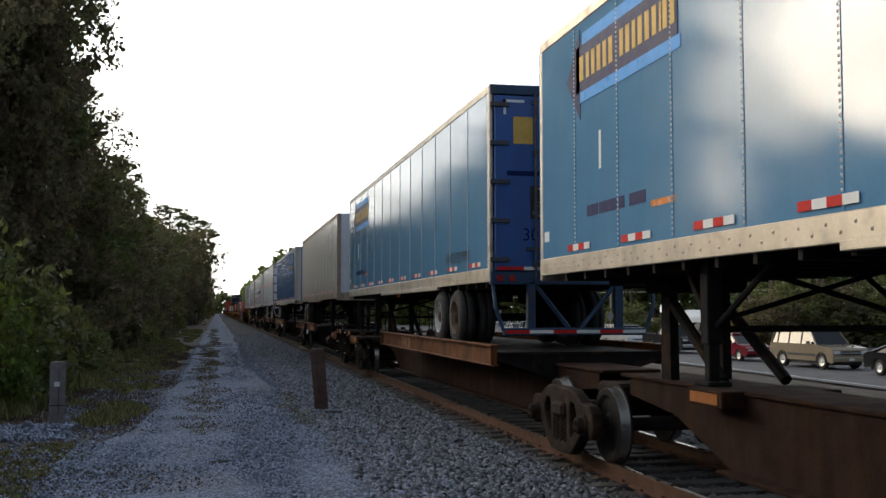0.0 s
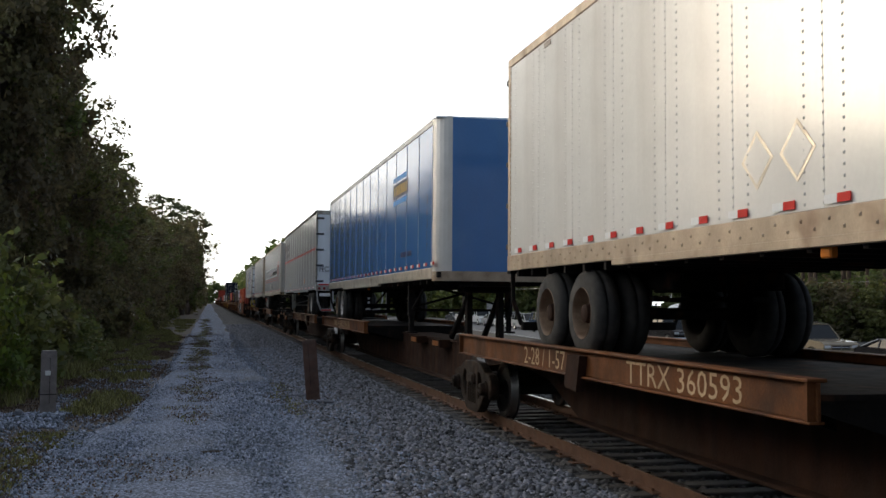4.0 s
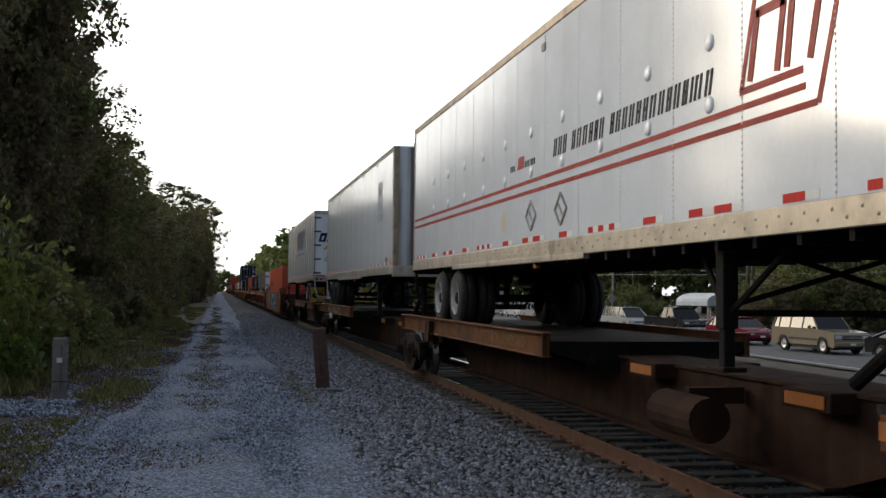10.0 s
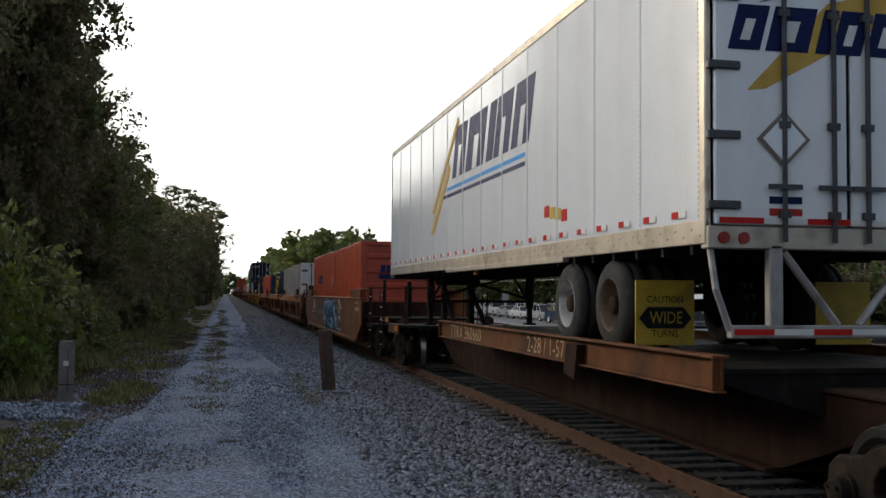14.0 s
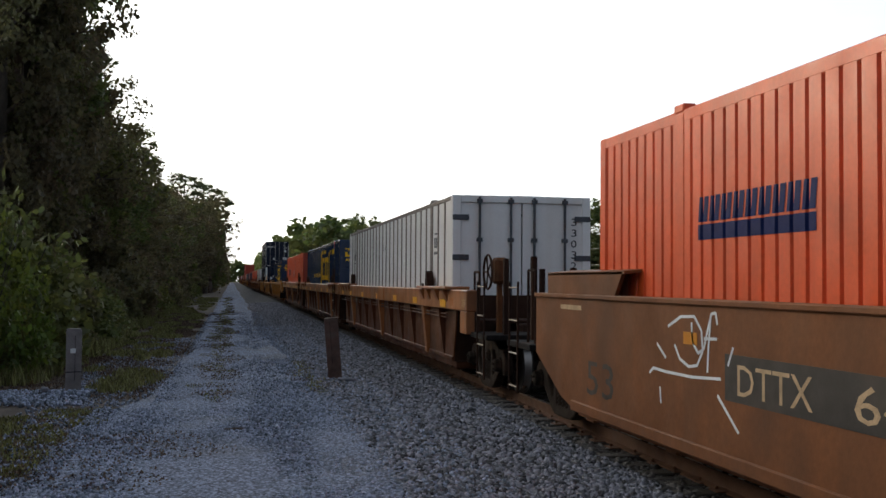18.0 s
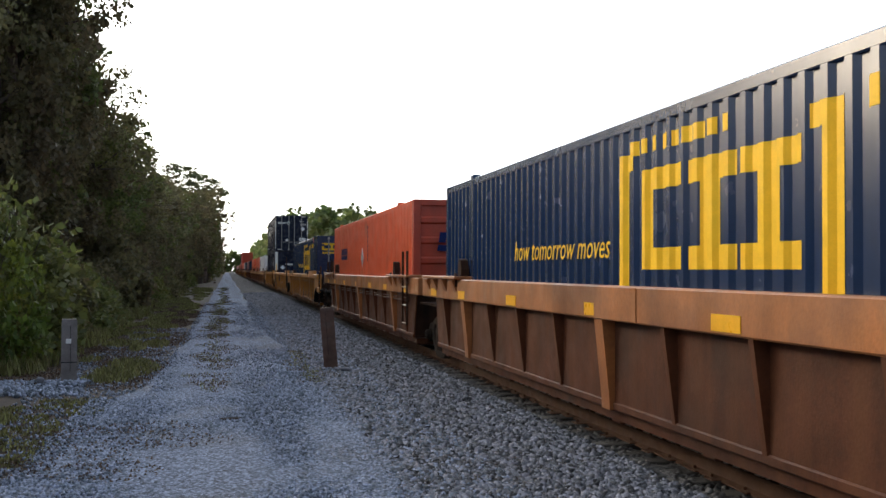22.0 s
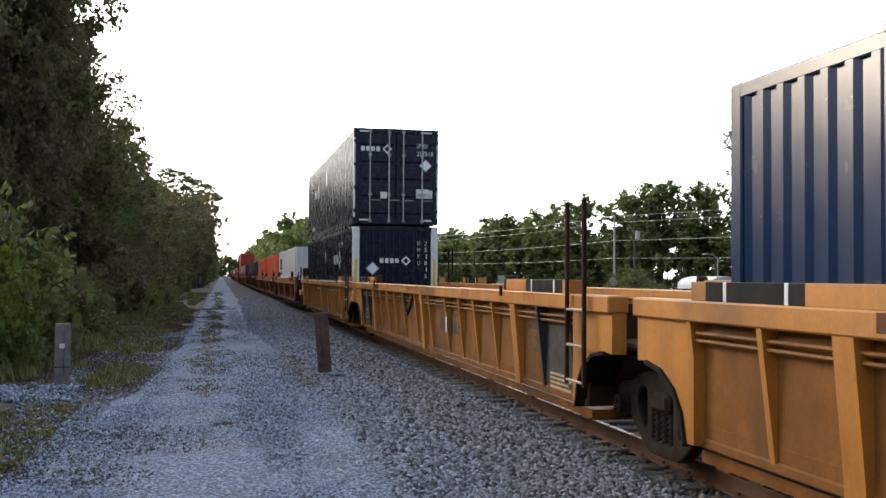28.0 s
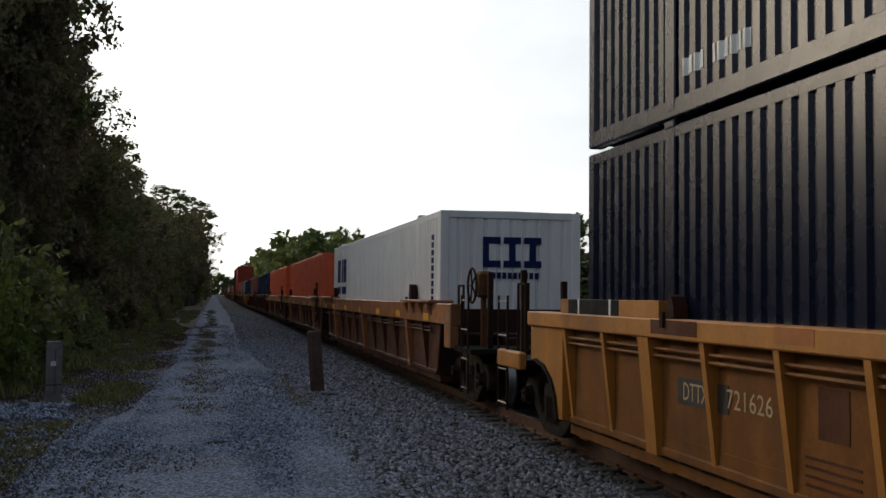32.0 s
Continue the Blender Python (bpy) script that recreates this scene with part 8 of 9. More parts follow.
g.prism([(-0.118, -0.10), (0.118, -0.10), (0.110, 0.10), (-0.12, 0.09)], "z", 1.02, 1.06)
part("timber", g, "post_pale", post)
part("crack", Geo().box(0.015, 0.022, -0.113, -0.109, 0.2, 0.95), "black", post)
part("tag", Geo().box(-0.055, 0.03, -0.118, -0.108, 0.655, 0.735, 0.004), "logo_white", post, "small white tag nailed to the post")
part("groove", Geo().box(-0.126, 0.126, -0.114, -0.108, 0.335, 0.35), "black", post)
post = thing("timber_post", "dark brown timber post leaning beside the ballast", "post", "timber posts by the lane", at=pose(1.97, 19.57, 0.0, 0, -4.8, -6))
g = Geo().prism([(-0.13, -0.10), (0.13, -0.10), (0.13, 0.10), (-0.13, 0.10)], "z", -0.25, 1.15)
g.prism([(-0.12, -0.10), (0.12, -0.10), (0.125, 0.09), (-0.125, 0.09)], "z", 1.15, 1.19)
part("timber", g, "post_wood", post)
part("crack", Geo().box(-0.03, -0.024, -0.103, -0.099, 0.3, 1.1), "black", post)

# ---- leaves, trees and bushes ----
def leaf_material(name, base, through_col, gloss=0.5):
    m = bpy.data.materials.new(name)
    m.use_nodes = True
    n, l = m.node_tree.nodes, m.node_tree.links
    out = n["Material Output"]
    b = n["Principled BSDF"]
    b.inputs["Roughness"].default_value = gloss
    b.inputs["Specular IOR Level"].default_value = 0.2
    tr = n.new("ShaderNodeBsdfTranslucent")
    mix = n.new("ShaderNodeMixShader")
    mix.inputs["Fac"].default_value = 0.42
    geo = n.new("ShaderNodeNewGeometry")
    co = n.new("ShaderNodeTexCoord")
    nz = n.new("ShaderNodeTexNoise")
    nz.inputs["Scale"].default_value = 0.35
    l.new(co.outputs["Object"], nz.inputs["Vector"])
    for target, col in ((b.inputs["Base Color"], base), (tr.inputs["Color"], through_col)):
        ramp = n.new("ShaderNodeMapRange")
        ramp.inputs["To Min"].default_value, ramp.inputs["To Max"].default_value = 0.6, 1.4
        l.new(geo.outputs["Random Per Island"], ramp.inputs["Value"])
        r2 = n.new("ShaderNodeMapRange")
        r2.inputs["From Min"].default_value, r2.inputs["From Max"].default_value = 0.3, 0.7
        r2.inputs["To Min"].default_value, r2.inputs["To Max"].default_value = 0.46, 0.54
        l.new(nz.outputs["Fac"], r2.inputs["Value"])
        h = n.new("ShaderNodeHueSaturation")
        h.inputs["Color"].default_value = (*col, 1)
        l.new(ramp.outputs["Result"], h.inputs["Value"])
        l.new(r2.outputs["Result"], h.inputs["Hue"])
        l.new(h.outputs["Color"], target)
    l.new(b.outputs["BSDF"], mix.inputs[1])
    l.new(tr.outputs["BSDF"], mix.inputs[2])
    l.new(mix.outputs["Shader"], out.inputs["Surface"])
    return m


M["leaf_dark"] = leaf_material("dark_oak_leaf", (0.112, 0.103, 0.060), (0.190, 0.160, 0.074))
M["leaf_mid"] = leaf_material("green_leaf", (0.112, 0.128, 0.052), (0.155, 0.172, 0.046))
M["leaf_light"] = leaf_material("yellow_green_leaf", (0.11, 0.13, 0.034), (0.17, 0.20, 0.03))
# distance haze is mixed into the far leaf and needle colours
M["leaf_far"] = leaf_material("hazed_green_leaf", (0.125, 0.15, 0.062), (0.16, 0.20, 0.055))
M["needle"] = leaf_material("pine_needle", (0.125, 0.135, 0.075), (0.14, 0.155, 0.065))
M["bark"] = material("rough_bark", (0.075, 0.058, 0.045), 0.95, 0, 0.3, 2, (0.035, 0.028, 0.022), 0.3, 3.0, None, 0, 0.8, 14)
M["pine_bark"] = material("red_grey_pine_bark", (0.12, 0.085, 0.065), 0.95, 0, 0.3, 2, (0.05, 0.035, 0.03), 0.3, 3.0, None, 0, 0.8, 14)


def leaf_mesh(name, clumps, per, size, mat, seed, flat=0.0, aspect=1.6):
    """Leaves round clump centres (x, y, z, radius) as small bent blades in one mesh."""
    rng = np.random.default_rng(seed)
    c = np.repeat(np.asarray(clumps, float), per, 0)
    n = len(c)
    d = rng.normal(size=(n, 3))
    d /= np.linalg.norm(d, axis=1)[:, None]
    p = c[:, :3] + d * (c[:, 3] * rng.random(n) ** 0.45)[:, None] * np.array([1, 1, 1 - flat])
    a = rng.normal(size=(n, 3))
    a[:, 2] *= 0.6
    a /= np.linalg.norm(a, axis=1)[:, None]
    b = np.cross(a, rng.normal(size=(n, 3)))
    b /= np.linalg.norm(b, axis=1)[:, None] + 1e-9
    s = size * rng.uniform(0.5, 1.3, n)[:, None]
    v = np.stack([p - a * s * 0.5 * aspect, p + b * s * 0.5, p + a * s * 0.5 * aspect, p - b * s * 0.5], 1)
    me = bpy.data.meshes.new(name)
    me.vertices.add(n * 4)
    me.vertices.foreach_set("co", v.reshape(-1))
    me.loops.add(n * 4)
    me.loops.foreach_set("vertex_index", np.arange(n * 4, dtype=np.int32))
    me.polygons.add(n)
    me.polygons.foreach_set("loop_start", np.arange(0, n * 4, 4, dtype=np.int32))
    me.polygons.foreach_set("loop_total", np.full(n, 4, dtype=np.int32))
    me.materials.append(M[mat])
    me.update(calc_edges=True)
    return me


def oak_kit(h, r, low, seed, leaf="leaf_dark", size=0.135, clumps=240, per=72):
    """Trunk and crown meshes of a broad-leaved tree; low: where the crown begins."""
    rng = random.Random(seed)
    g = Geo()
    pts = [(0, 0, -0.3)]
    x = y = 0.0
    for i in range(1, 7):
        x += rng.uniform(-0.18, 0.18)
        y += rng.uniform(-0.18, 0.18)
        pts.append((x, y, h * 0.82 * i / 6))
    r0 = 0.035 * h ** 0.9 + 0.03
    for i in range(6):
        g.cyl(pts[i], pts[i + 1], r0 * (1 - i / 7.5), r0 * (1 - (i + 1) / 7.5), 8)
    cl = []
    limbs = 15
    for i in range(limbs):
        t = low + (0.96 - low) * (i + rng.random() * 0.6) / limbs
        z = h * t * 0.92
        k = min(5, int(t * 0.82 / 0.82 * 6 * 0.9))
        base = Vector(pts[k])
        base.z = min(z, h * 0.8)
        an = i * 2.4 + rng.uniform(-0.4, 0.4)
        reach = r * (math.sin(math.pi * min(1, max(0.12, (t - low * 0.7) / (1.08 - low * 0.7)))) ** 0.6) * rng.uniform(0.65, 1.12)
        tip = Vector((base.x + reach * math.cos(an), base.y + reach * math.sin(an), min(h, z + rng.uniform(0.1, 0.28) * reach + 0.4)))
        mid = base.lerp(tip, 0.5) + Vector((0, 0, 0.15 * reach))
        g.cyl(base, mid, r0 * 0.34 * (1.2 - t), r0 * 0.2 * (1.2 - t), 5)
        g.cyl(mid, tip, r0 * 0.2 * (1.2 - t), 0.012, 5)
        for k in range(clumps // limbs):
            f = rng.uniform(0.25, 1.08)
            q = base.lerp(tip, f)
            w = 0.36 * r
            cl.append((q.x + rng.gauss(0, w * 0.55), q.y + rng.gauss(0, w * 0.55), min(h, q.z + rng.gauss(0, w * 0.45)), rng.uniform(0.25, 0.62) * (0.5 + r / 6)))
    return g.mesh("trunk", M["bark"], True), leaf_mesh("crown", cl, per, size, leaf, seed)


def pine_kit(h, r, low, seed, size=0.17, tufts=120, per=22, bare=False):
    """A tall pine: long bare stem, open flat tufts above."""
    rng = random.Random(seed)
    g = Geo()
    lean = rng.uniform(-0.02, 0.02)
    n = 8
    pts = [(lean * h * i / n + rng.uniform(-0.05, 0.05), rng.uniform(-0.06, 0.06), -0.3 + (h + 0.1) * i / n) for i in range(n + 1)]
    r0 = 0.012 * h + 0.03
    for i in range(n):
        g.cyl(pts[i], pts[i + 1], r0 * (1 - i / (n + 2)), r0 * (1 - (i + 1) / (n + 2)), 7)
    cl = []
    limbs = 13
    for i in range(limbs):
        t = low + (0.97 - low) * i / (limbs - 1)
        an = i * 2.3 + rng.uniform(-0.5, 0.5)
        reach = r * rng.uniform(0.5, 1.1) * (1.0 - 0.55 * abs((t - low) / (1 - low) - 0.4))
        base = Vector((lean * h * t, 0, h * t))
        tip = base + Vector((reach * math.cos(an), reach * math.sin(an), reach * rng.uniform(0.05, 0.5)))
        g.cyl(base, tip, r0 * 0.25, 0.015, 5)
        for k in range(tufts // limbs):
            q = base.lerp(tip, rng.uniform(0.45, 1.1))
            cl.append((q.x + rng.gauss(0, 0.42), q.y + rng.gauss(0, 0.42), q.z + rng.gauss(0, 0.30), rng.uniform(0.28, 0.66) * (0.6 + r / 6)))
    for k in range(10):
        z = h * rng.uniform(low * 0.5, low)
        an = rng.uniform(0, 6.28)
        g.cyl((0, 0, z), (rng.uniform(0.4, 1.2) * math.cos(an), rng.uniform(0.4, 1.2) * math.sin(an), z + rng.uniform(-0.2, 0.3)), 0.03, 0.01, 4)
    return g.mesh("trunk", M["pine_bark"], True), leaf_mesh("crown", cl, per, size, "needle", seed, 0.35, 2.8)


def plant(kit, x, y, z, turn, s, sz, name, label, category, group):
    ob = thing(name, label, category, group, at=pose(x, y, z, 0, 0, turn) @ Matrix.Diagonal((s, s, sz, 1)))
    if kit[0] is not None:
        part("trunk", kit[0], None, ob)
    part("crown", kit[1], None, ob)
    return ob


FAR_OAKS = [oak_kit(12, 3.2, 0.16, 25, "leaf_far", 0.26, 210, 32), oak_kit(12, 3.3, 0.2, 26, "leaf_far", 0.26, 210, 32)]
OAKS = [oak_kit(12, 3.2, 0.16, 21), oak_kit(12, 3.0, 0.12, 22, "leaf_mid"), oak_kit(12, 3.5, 0.2, 23), oak_kit(12, 2.8, 0.14, 24, "leaf_dark")]
PINES = [pine_kit(18, 2.6, 0.62, 31), pine_kit(18, 2.2, 0.68, 32), pine_kit(18, 2.8, 0.55, 33), pine_kit(18, 1.8, 0.72, 34, tufts=75)]


def bush_kit(h, r, seed, leaf, size=0.105, clumps=90, per=64):
    rng = random.Random(seed)
    cl = []
    for i in range(clumps):
        a, d = rng.uniform(0, 6.28), r * math.sqrt(rng.random())
        z = h * (1 - (d / r) ** 2 * 0.65) * rng.uniform(0.08, 1.0)
        cl.append((d * math.cos(a), d * math.sin(a), z, rng.uniform(0.22, 0.48)))
    g = Geo()
    for i in range(9):
        a = i * 0.7
        g.cyl((0.1 * math.cos(a), 0.1 * math.sin(a), -0.1), (r * 0.6 * math.cos(a), r * 0.6 * math.sin(a), h * 0.7), 0.025, 0.008, 5)
    return g.mesh("stem", M["bark"]), leaf_mesh("foliage", cl, per, size, leaf, seed)


BUSHES = [bush_kit(2.6, 1.7, 41, "leaf_mid"), bush_kit(2.0, 1.5, 42, "leaf_dark"), bush_kit(3.2, 1.9, 43, "leaf_light"), bush_kit(1.2, 1.2, 44, "leaf_mid")]


def shrub(kit, x, y, z, turn, s, sz, label, group=""):
    ob = thing("bush", label, "bush", group, at=pose(x, y, z, 0, 0, turn) @ Matrix.Diagonal((s, s, sz, 1)))
    part("stem", kit[0], None, ob)
    part("foliage", kit[1], None, ob)
    return ob


rng = random.Random(77)
OAK_LABEL = "dark green broad-leaved tree at the edge of the wood"
PINE_LABEL = "tall pine with an open crown above the wood"
# the wood's edge along the lane: place, height, spread
edge = [(-7.6, 35.5, 16.0, 3.0), (-8.0, 40.0, 17.0, 3.1), (-7.4, 38, 16.5, 3.0), (-7.9, 42.5, 14.6, 3.0), (-6.9, 47, 13.0, 3.0), (-6.5, 52, 11.2, 3.1), (-6.3, 57, 9.6, 2.9),
        (-6.2, 63, 8.5, 2.9), (-6.2, 69, 8.8, 2.8), (-6.3, 76, 9.4, 3.0), (-6.2, 84, 9.8, 3.0), (-6.3, 92, 10.6, 3.2), (-6.2, 101, 11.2, 3.1), (-6.0, 111, 11.6, 3.2), (-5.6, 122, 12.4, 3.2),
        (-4.4, 134, 12.6, 3.2), (-3.6, 144, 13.4, 3.3), (-3.0, 154, 13.4, 3.2), (-3.2, 166, 12.8, 3.4), (-8.4, 45.0, 13.2, 3.0), (-8.8, 39.0, 19.0, 3.2), (-9.4, 43.0, 18.0, 3.2)]
for i, (x, y, h, r) in enumerate(edge):
    plant(OAKS[i % 4], x, y, 0.0, rng.uniform(0, 360), r / 3.1, h / 12, "tree", OAK_LABEL, "tree", "trees along the lane")
for i in range(15):
    y = 54 + i * 7.0 + rng.uniform(-1.5, 1.5)
    h = (13.5 if y < 60 else 11.5) + rng.uniform(-1, 1)
    plant(OAKS[(i + 2) % 4], -11.5 + rng.uniform(-1.2, 1.2), y, 0.2, rng.uniform(0, 360), 1.25, h / 12, "tree", OAK_LABEL, "tree", "trees along the lane")
for x, y, h, s in ((-7.4, 37.5, 19.0, 1.1), (-8.6, 43.5, 17.5, 1.1), (-7.0, 46.0, 12.6, 0.8), (-5.6, 60.5, 9.8, 0.6), (-5.0, 118, 13.6, 1.0), (-3.0, 150, 15.6, 1.1), (-2.6, 163, 15.4, 1.0)):
    plant(PINES[int(y) % 3], x, y, 0.0, rng.uniform(0, 360), s, h / 18, "pine_tree", PINE_LABEL, "tree", "pines along the lane")
# undergrowth
for i in range(42):
    y = 21.5 + i * 2.6 + rng.uniform(-0.5, 0.5)
    k = rng.choice((0, 0, 1, 1, 0, 3))
    s = rng.uniform(0.8, 1.35)
    shrub(BUSHES[k], -4.9 - rng.uniform(0, 1.2) * (0.6 + s * 0.4), y, 0.0, rng.uniform(0, 360), s, s * rng.uniform(0.85, 1.4), "dense green undergrowth bush below the trees", "bushes along the lane")
shrub(BUSHES[2], -4.75, 20.4, 0.0, 40, 0.72, 1.22, "yellow-green leafy bush at the verge", "bushes along the lane")
shrub(BUSHES[0], -5.3, 23.4, 0.0, 140, 0.85, 1.55, "yellow-green leafy bush at the verge", "bushes along the lane")


def wood_belt(name, spans, per_m, leaf, size, label, seed, depth=9.0, per=16):
    """A far strip of woodland as one mass of leaves with an uneven top. spans: x, y, height, along the strip."""
    rng = random.Random(seed)
    cl = []
    for (xa, ya, ha), (xb, yb, hb) in zip(spans[:-1], spans[1:]):
        n = int(math.hypot(xb - xa, yb - ya) * per_m)
        for i in range(n):
            t = rng.random()
            x, y, h = xa + (xb - xa) * t, ya + (yb - ya) * t, ha + (hb - ha) * t
            h *= 0.78 + 0.42 * noise.noise((x * 0.11 + seed, y * 0.11, 0.3)) + 0.16 * noise.noise((x * 0.4, y * 0.4, seed))
            wx, wy = -(yb - ya), xb - xa
            wl = math.hypot(wx, wy)
            d = rng.uniform(0, depth)
            z = h * rng.random() ** 0.7
            cl.append((x + wx / wl * d, y + wy / wl * d, z - 0.9, rng.uniform(0.6, 1.5) * size * 1.6))
    return tagged(new(name, leaf_mesh(name, cl, per, size, leaf, seed)), label, "woods", "", "stuff")


wood_belt("far_woods", [(-3.6, 150, 12), (-3.4, 220, 13), (-3.0, 300, 13), (-2.6, 420, 14), (-2.0, 640, 14)], 8.0, "leaf_dark", 0.8, "dense woods running on beside the lane", 51, 9, 18)
wood_belt("far_woods", [(14, 640, 15), (10.5, 420, 14), (9.2, 300, 13), (9.2, 200, 12.5), (9.6, 160, 12), (14, 140, 13.5), (18, 143, 10)], 12.0, "leaf_far", 0.75, "green woods beyond the far part of the track", 52, 10, 22)
wood_belt("far_woods", [(40, 900, 18), (-60, 900, 16)], 5.0, "leaf_far", 1.6, "hazy woods at the far end of the line", 53)
wood_belt("far_woods", [(90, 128, 11), (88, 136, 12.5), (72, 150, 13.5), (58, 172, 12), (48, 200, 13), (36, 240, 13), (26, 300, 14)], 15.0, "leaf_far", 0.7, "green woods beyond the road", 54, 10, 26)
wood_belt("far_woods", [(88, -80, 14), (84, 20, 14), (78, 70, 12), (82, 100, 12), (90, 128, 12)], 6.0, "leaf_dark", 0.9, "green woods beyond the road", 55, 12, 18)
# woods behind the edge trees; open ground towards the low sun, a low wood far off
wood_belt("far_woods", [(-15, 58, 11), (-14, 90, 10), (-14, 150, 10)], 5.0, "leaf_dark", 0.7, "wood behind the edge trees", 56, 12, 18)
wood_belt("far_woods", [(80, -120, 13), (0, -190, 13), (-120, -160, 12), (-200, -60, 10), (-190, 120, 9), (-120, 260, 10)], 1.6, "leaf_dark", 1.6, "low far woods round the open ground", 57)

# wood added out of view; its height sets the shade and the reflections
wood_belt("far_woods", [(-9.0, -90, 11), (-8.6, -25, 11), (-8.6, -8, 8.0), (-8.6, 8, 7.0), (-8.8, 24, 7.0), (-9.8, 33, 9.0)], 14.0, "leaf_dark", 0.75, "low unseen wood added to screen light beside the lane", 58, 7, 18)
# round-crowned trees and pines beyond the road
for i, (x, y, h, s) in enumerate(((62, 150, 17.5, 1.6), (66, 146, 18.5, 1.7), (57, 158, 16.5, 1.5), (72, 143, 18.0, 1.6), (54, 168, 15.5, 1.5), (49, 176, 14.5, 1.4), (20, 205, 16.0, 1.5), (24, 200, 16.5, 1.3), (19.5, 226, 16.5, 1.6))):
    plant(FAR_OAKS[i % 2], x, y, -0.9, rng.uniform(0, 360), s, h / 12, "tree", "round-crowned green tree beyond the road", "tree", "trees beyond the road")
pines = [(44.2, 80, 16.2), (48.0, 82, 18.0), (50.0, 78, 19.2), (51.8, 80, 19.6), (53.0, 84, 20.6), (54.4, 79, 20.4), (56.0, 82, 21.2), (57.2, 77, 21.0), (58.8, 80, 22.0), (59.8, 84, 22.4), (55.0, 74, 20.6),
         (57.5, 71, 21.6), (60.5, 75, 22.4), (62.5, 80, 23.0), (52.5, 90, 19.0), (61.0, 68, 22.6), (64.0, 72, 23.4), (49.2, 88, 18.0), (65.5, 66, 23.8), (63.0, 62, 23.4), (66.5, 58, 24.0)]
for i, (x, y, h) in enumerate(pines):
    plant(PINES[i % 4], x, y, -0.9, rng.uniform(0, 360), rng.uniform(0.8, 1.15), h / 18, "pine_tree", "tall pine with a long bare stem beyond the road", "tree", "pines beyond the road")
for i, (x, y, s, sz) in enumerate(((43.0, 74, 2.2, 2.0), (46.0, 76, 2.6, 2.3), (49.5, 75, 2.8, 2.4), (53.0, 74, 2.6, 2.2), (41.0, 72, 1.7, 1.3), (44.8, 106, 2.0, 1.6), (47.0, 108, 1.6, 1.3), (57.0, 72, 2.6, 2.2), (61.0, 68, 2.8, 2.4), (65.0, 62, 2.8, 2.4), (69, 54, 3, 2.4))):
    shrub(BUSHES[0 if i % 2 else 1], x, y, -0.95, rng.uniform(0, 360), s, sz, "round green bush beyond the road", "bushes beyond the road")
for i in range(26):
    x, y = 47 + i * 1.1 + rng.uniform(-2, 2), 92 - i * 1.4 + rng.uniform(-4, 4)
    plant(FAR_OAKS[i % 2], x + 8, y + 8, -0.9, rng.uniform(0, 360), 0.95, rng.uniform(5.5, 7.5) / 12, "tree", "green understorey tree among the pines", "tree", "trees beyond the road")


# ---- verge grass, litter and small stones ----
def blades(name, patches, per, height, mat, label, seed, base=0.0):
    rng = np.random.default_rng(seed)
    vs, n = [], 0
    for x, y, rx, ry in patches:
        k = int(per * rx * ry * 3.1)
        a, d = rng.uniform(0, 6.28, k), np.sqrt(rng.random(k))
        px, py = x + rx * d * np.cos(a), y + ry * d * np.sin(a)
        t, h = rng.uniform(0, 6.28, k), height * rng.uniform(0.4, 1.2, k)
        w = 0.015
        lx, ly = np.cos(t), np.sin(t)
        lean = rng.uniform(0.1, 0.8, k) * h
        vs.append(np.stack([np.stack([px - lx * w, py - ly * w, px * 0 + base], 1), np.stack([px + lx * w, py + ly * w, px * 0 + base], 1),
                            np.stack([px - ly * lean, py + lx * lean, h + base], 1)], 1))
    v = np.concatenate(vs)
    n = len(v)
    me = bpy.data.meshes.new(name)
    me.vertices.add(n * 3)
    me.vertices.foreach_set("co", v.reshape(-1))
    me.loops.add(n * 3)
    me.loops.foreach_set("vertex_index", np.arange(n * 3, dtype=np.int32))
    me.polygons.add(n)
    me.polygons.foreach_set("loop_start", np.arange(0, n * 3, 3, dtype=np.int32))
    me.polygons.foreach_set("loop_total", np.full(n, 3, dtype=np.int32))
    me.materials.append(M[mat])
    me.update(calc_edges=True)
    return tagged(new(name, me), label, "grass", "", "stuff")


rng = random.Random(9)
strip = [(-0.25 + rng.uniform(-0.25, 0.25), y + rng.uniform(-0.6, 0.6), rng.uniform(0.12, 0.38), rng.uniform(0.3, 1.1)) for y in np.arange(17, 62, 1.5)]
strip += [(-0.28 + rng.uniform(-0.2, 0.2), y, rng.uniform(0.15, 0.34), 1.3) for y in np.arange(34, 110, 3.1)]
strip += [(1.50 + rng.uniform(-0.12, 0.12), y, 0.18, 0.7) for y in (17.6, 18.4, 19.4, 20.6, 21.8, 23.2)]
verge = [(-1.45 - rng.uniform(0, 1.9), y + rng.uniform(-1, 1), rng.uniform(0.2, 0.5), rng.uniform(0.4, 1.3)) for y in np.arange(18, 110, 0.9)]
verge = [q for q in verge if q[1] > 26 or rng.random() < 0.55]
verge += [(-1.95, 18.6, 0.45, 0.9), (-2.0, 19.8, 0.4, 0.8), (-3.2, 13.4, 0.6, 1.0)]
blades("verge_grass", verge, 420, 0.11, "grass", "short yellow-green grass on the verge", 61)
patchy = [(-2.35 + rng.uniform(-0.6, 0.65), y + rng.uniform(-0.3, 0.3), rng.uniform(0.12, 0.34), rng.uniform(0.15, 0.5)) for y in np.arange(10.4, 15.6, 0.22)]
blades("verge_grass", patchy, 620, 0.05, "grass", "short mossy grass in patches beside the lane", 66)
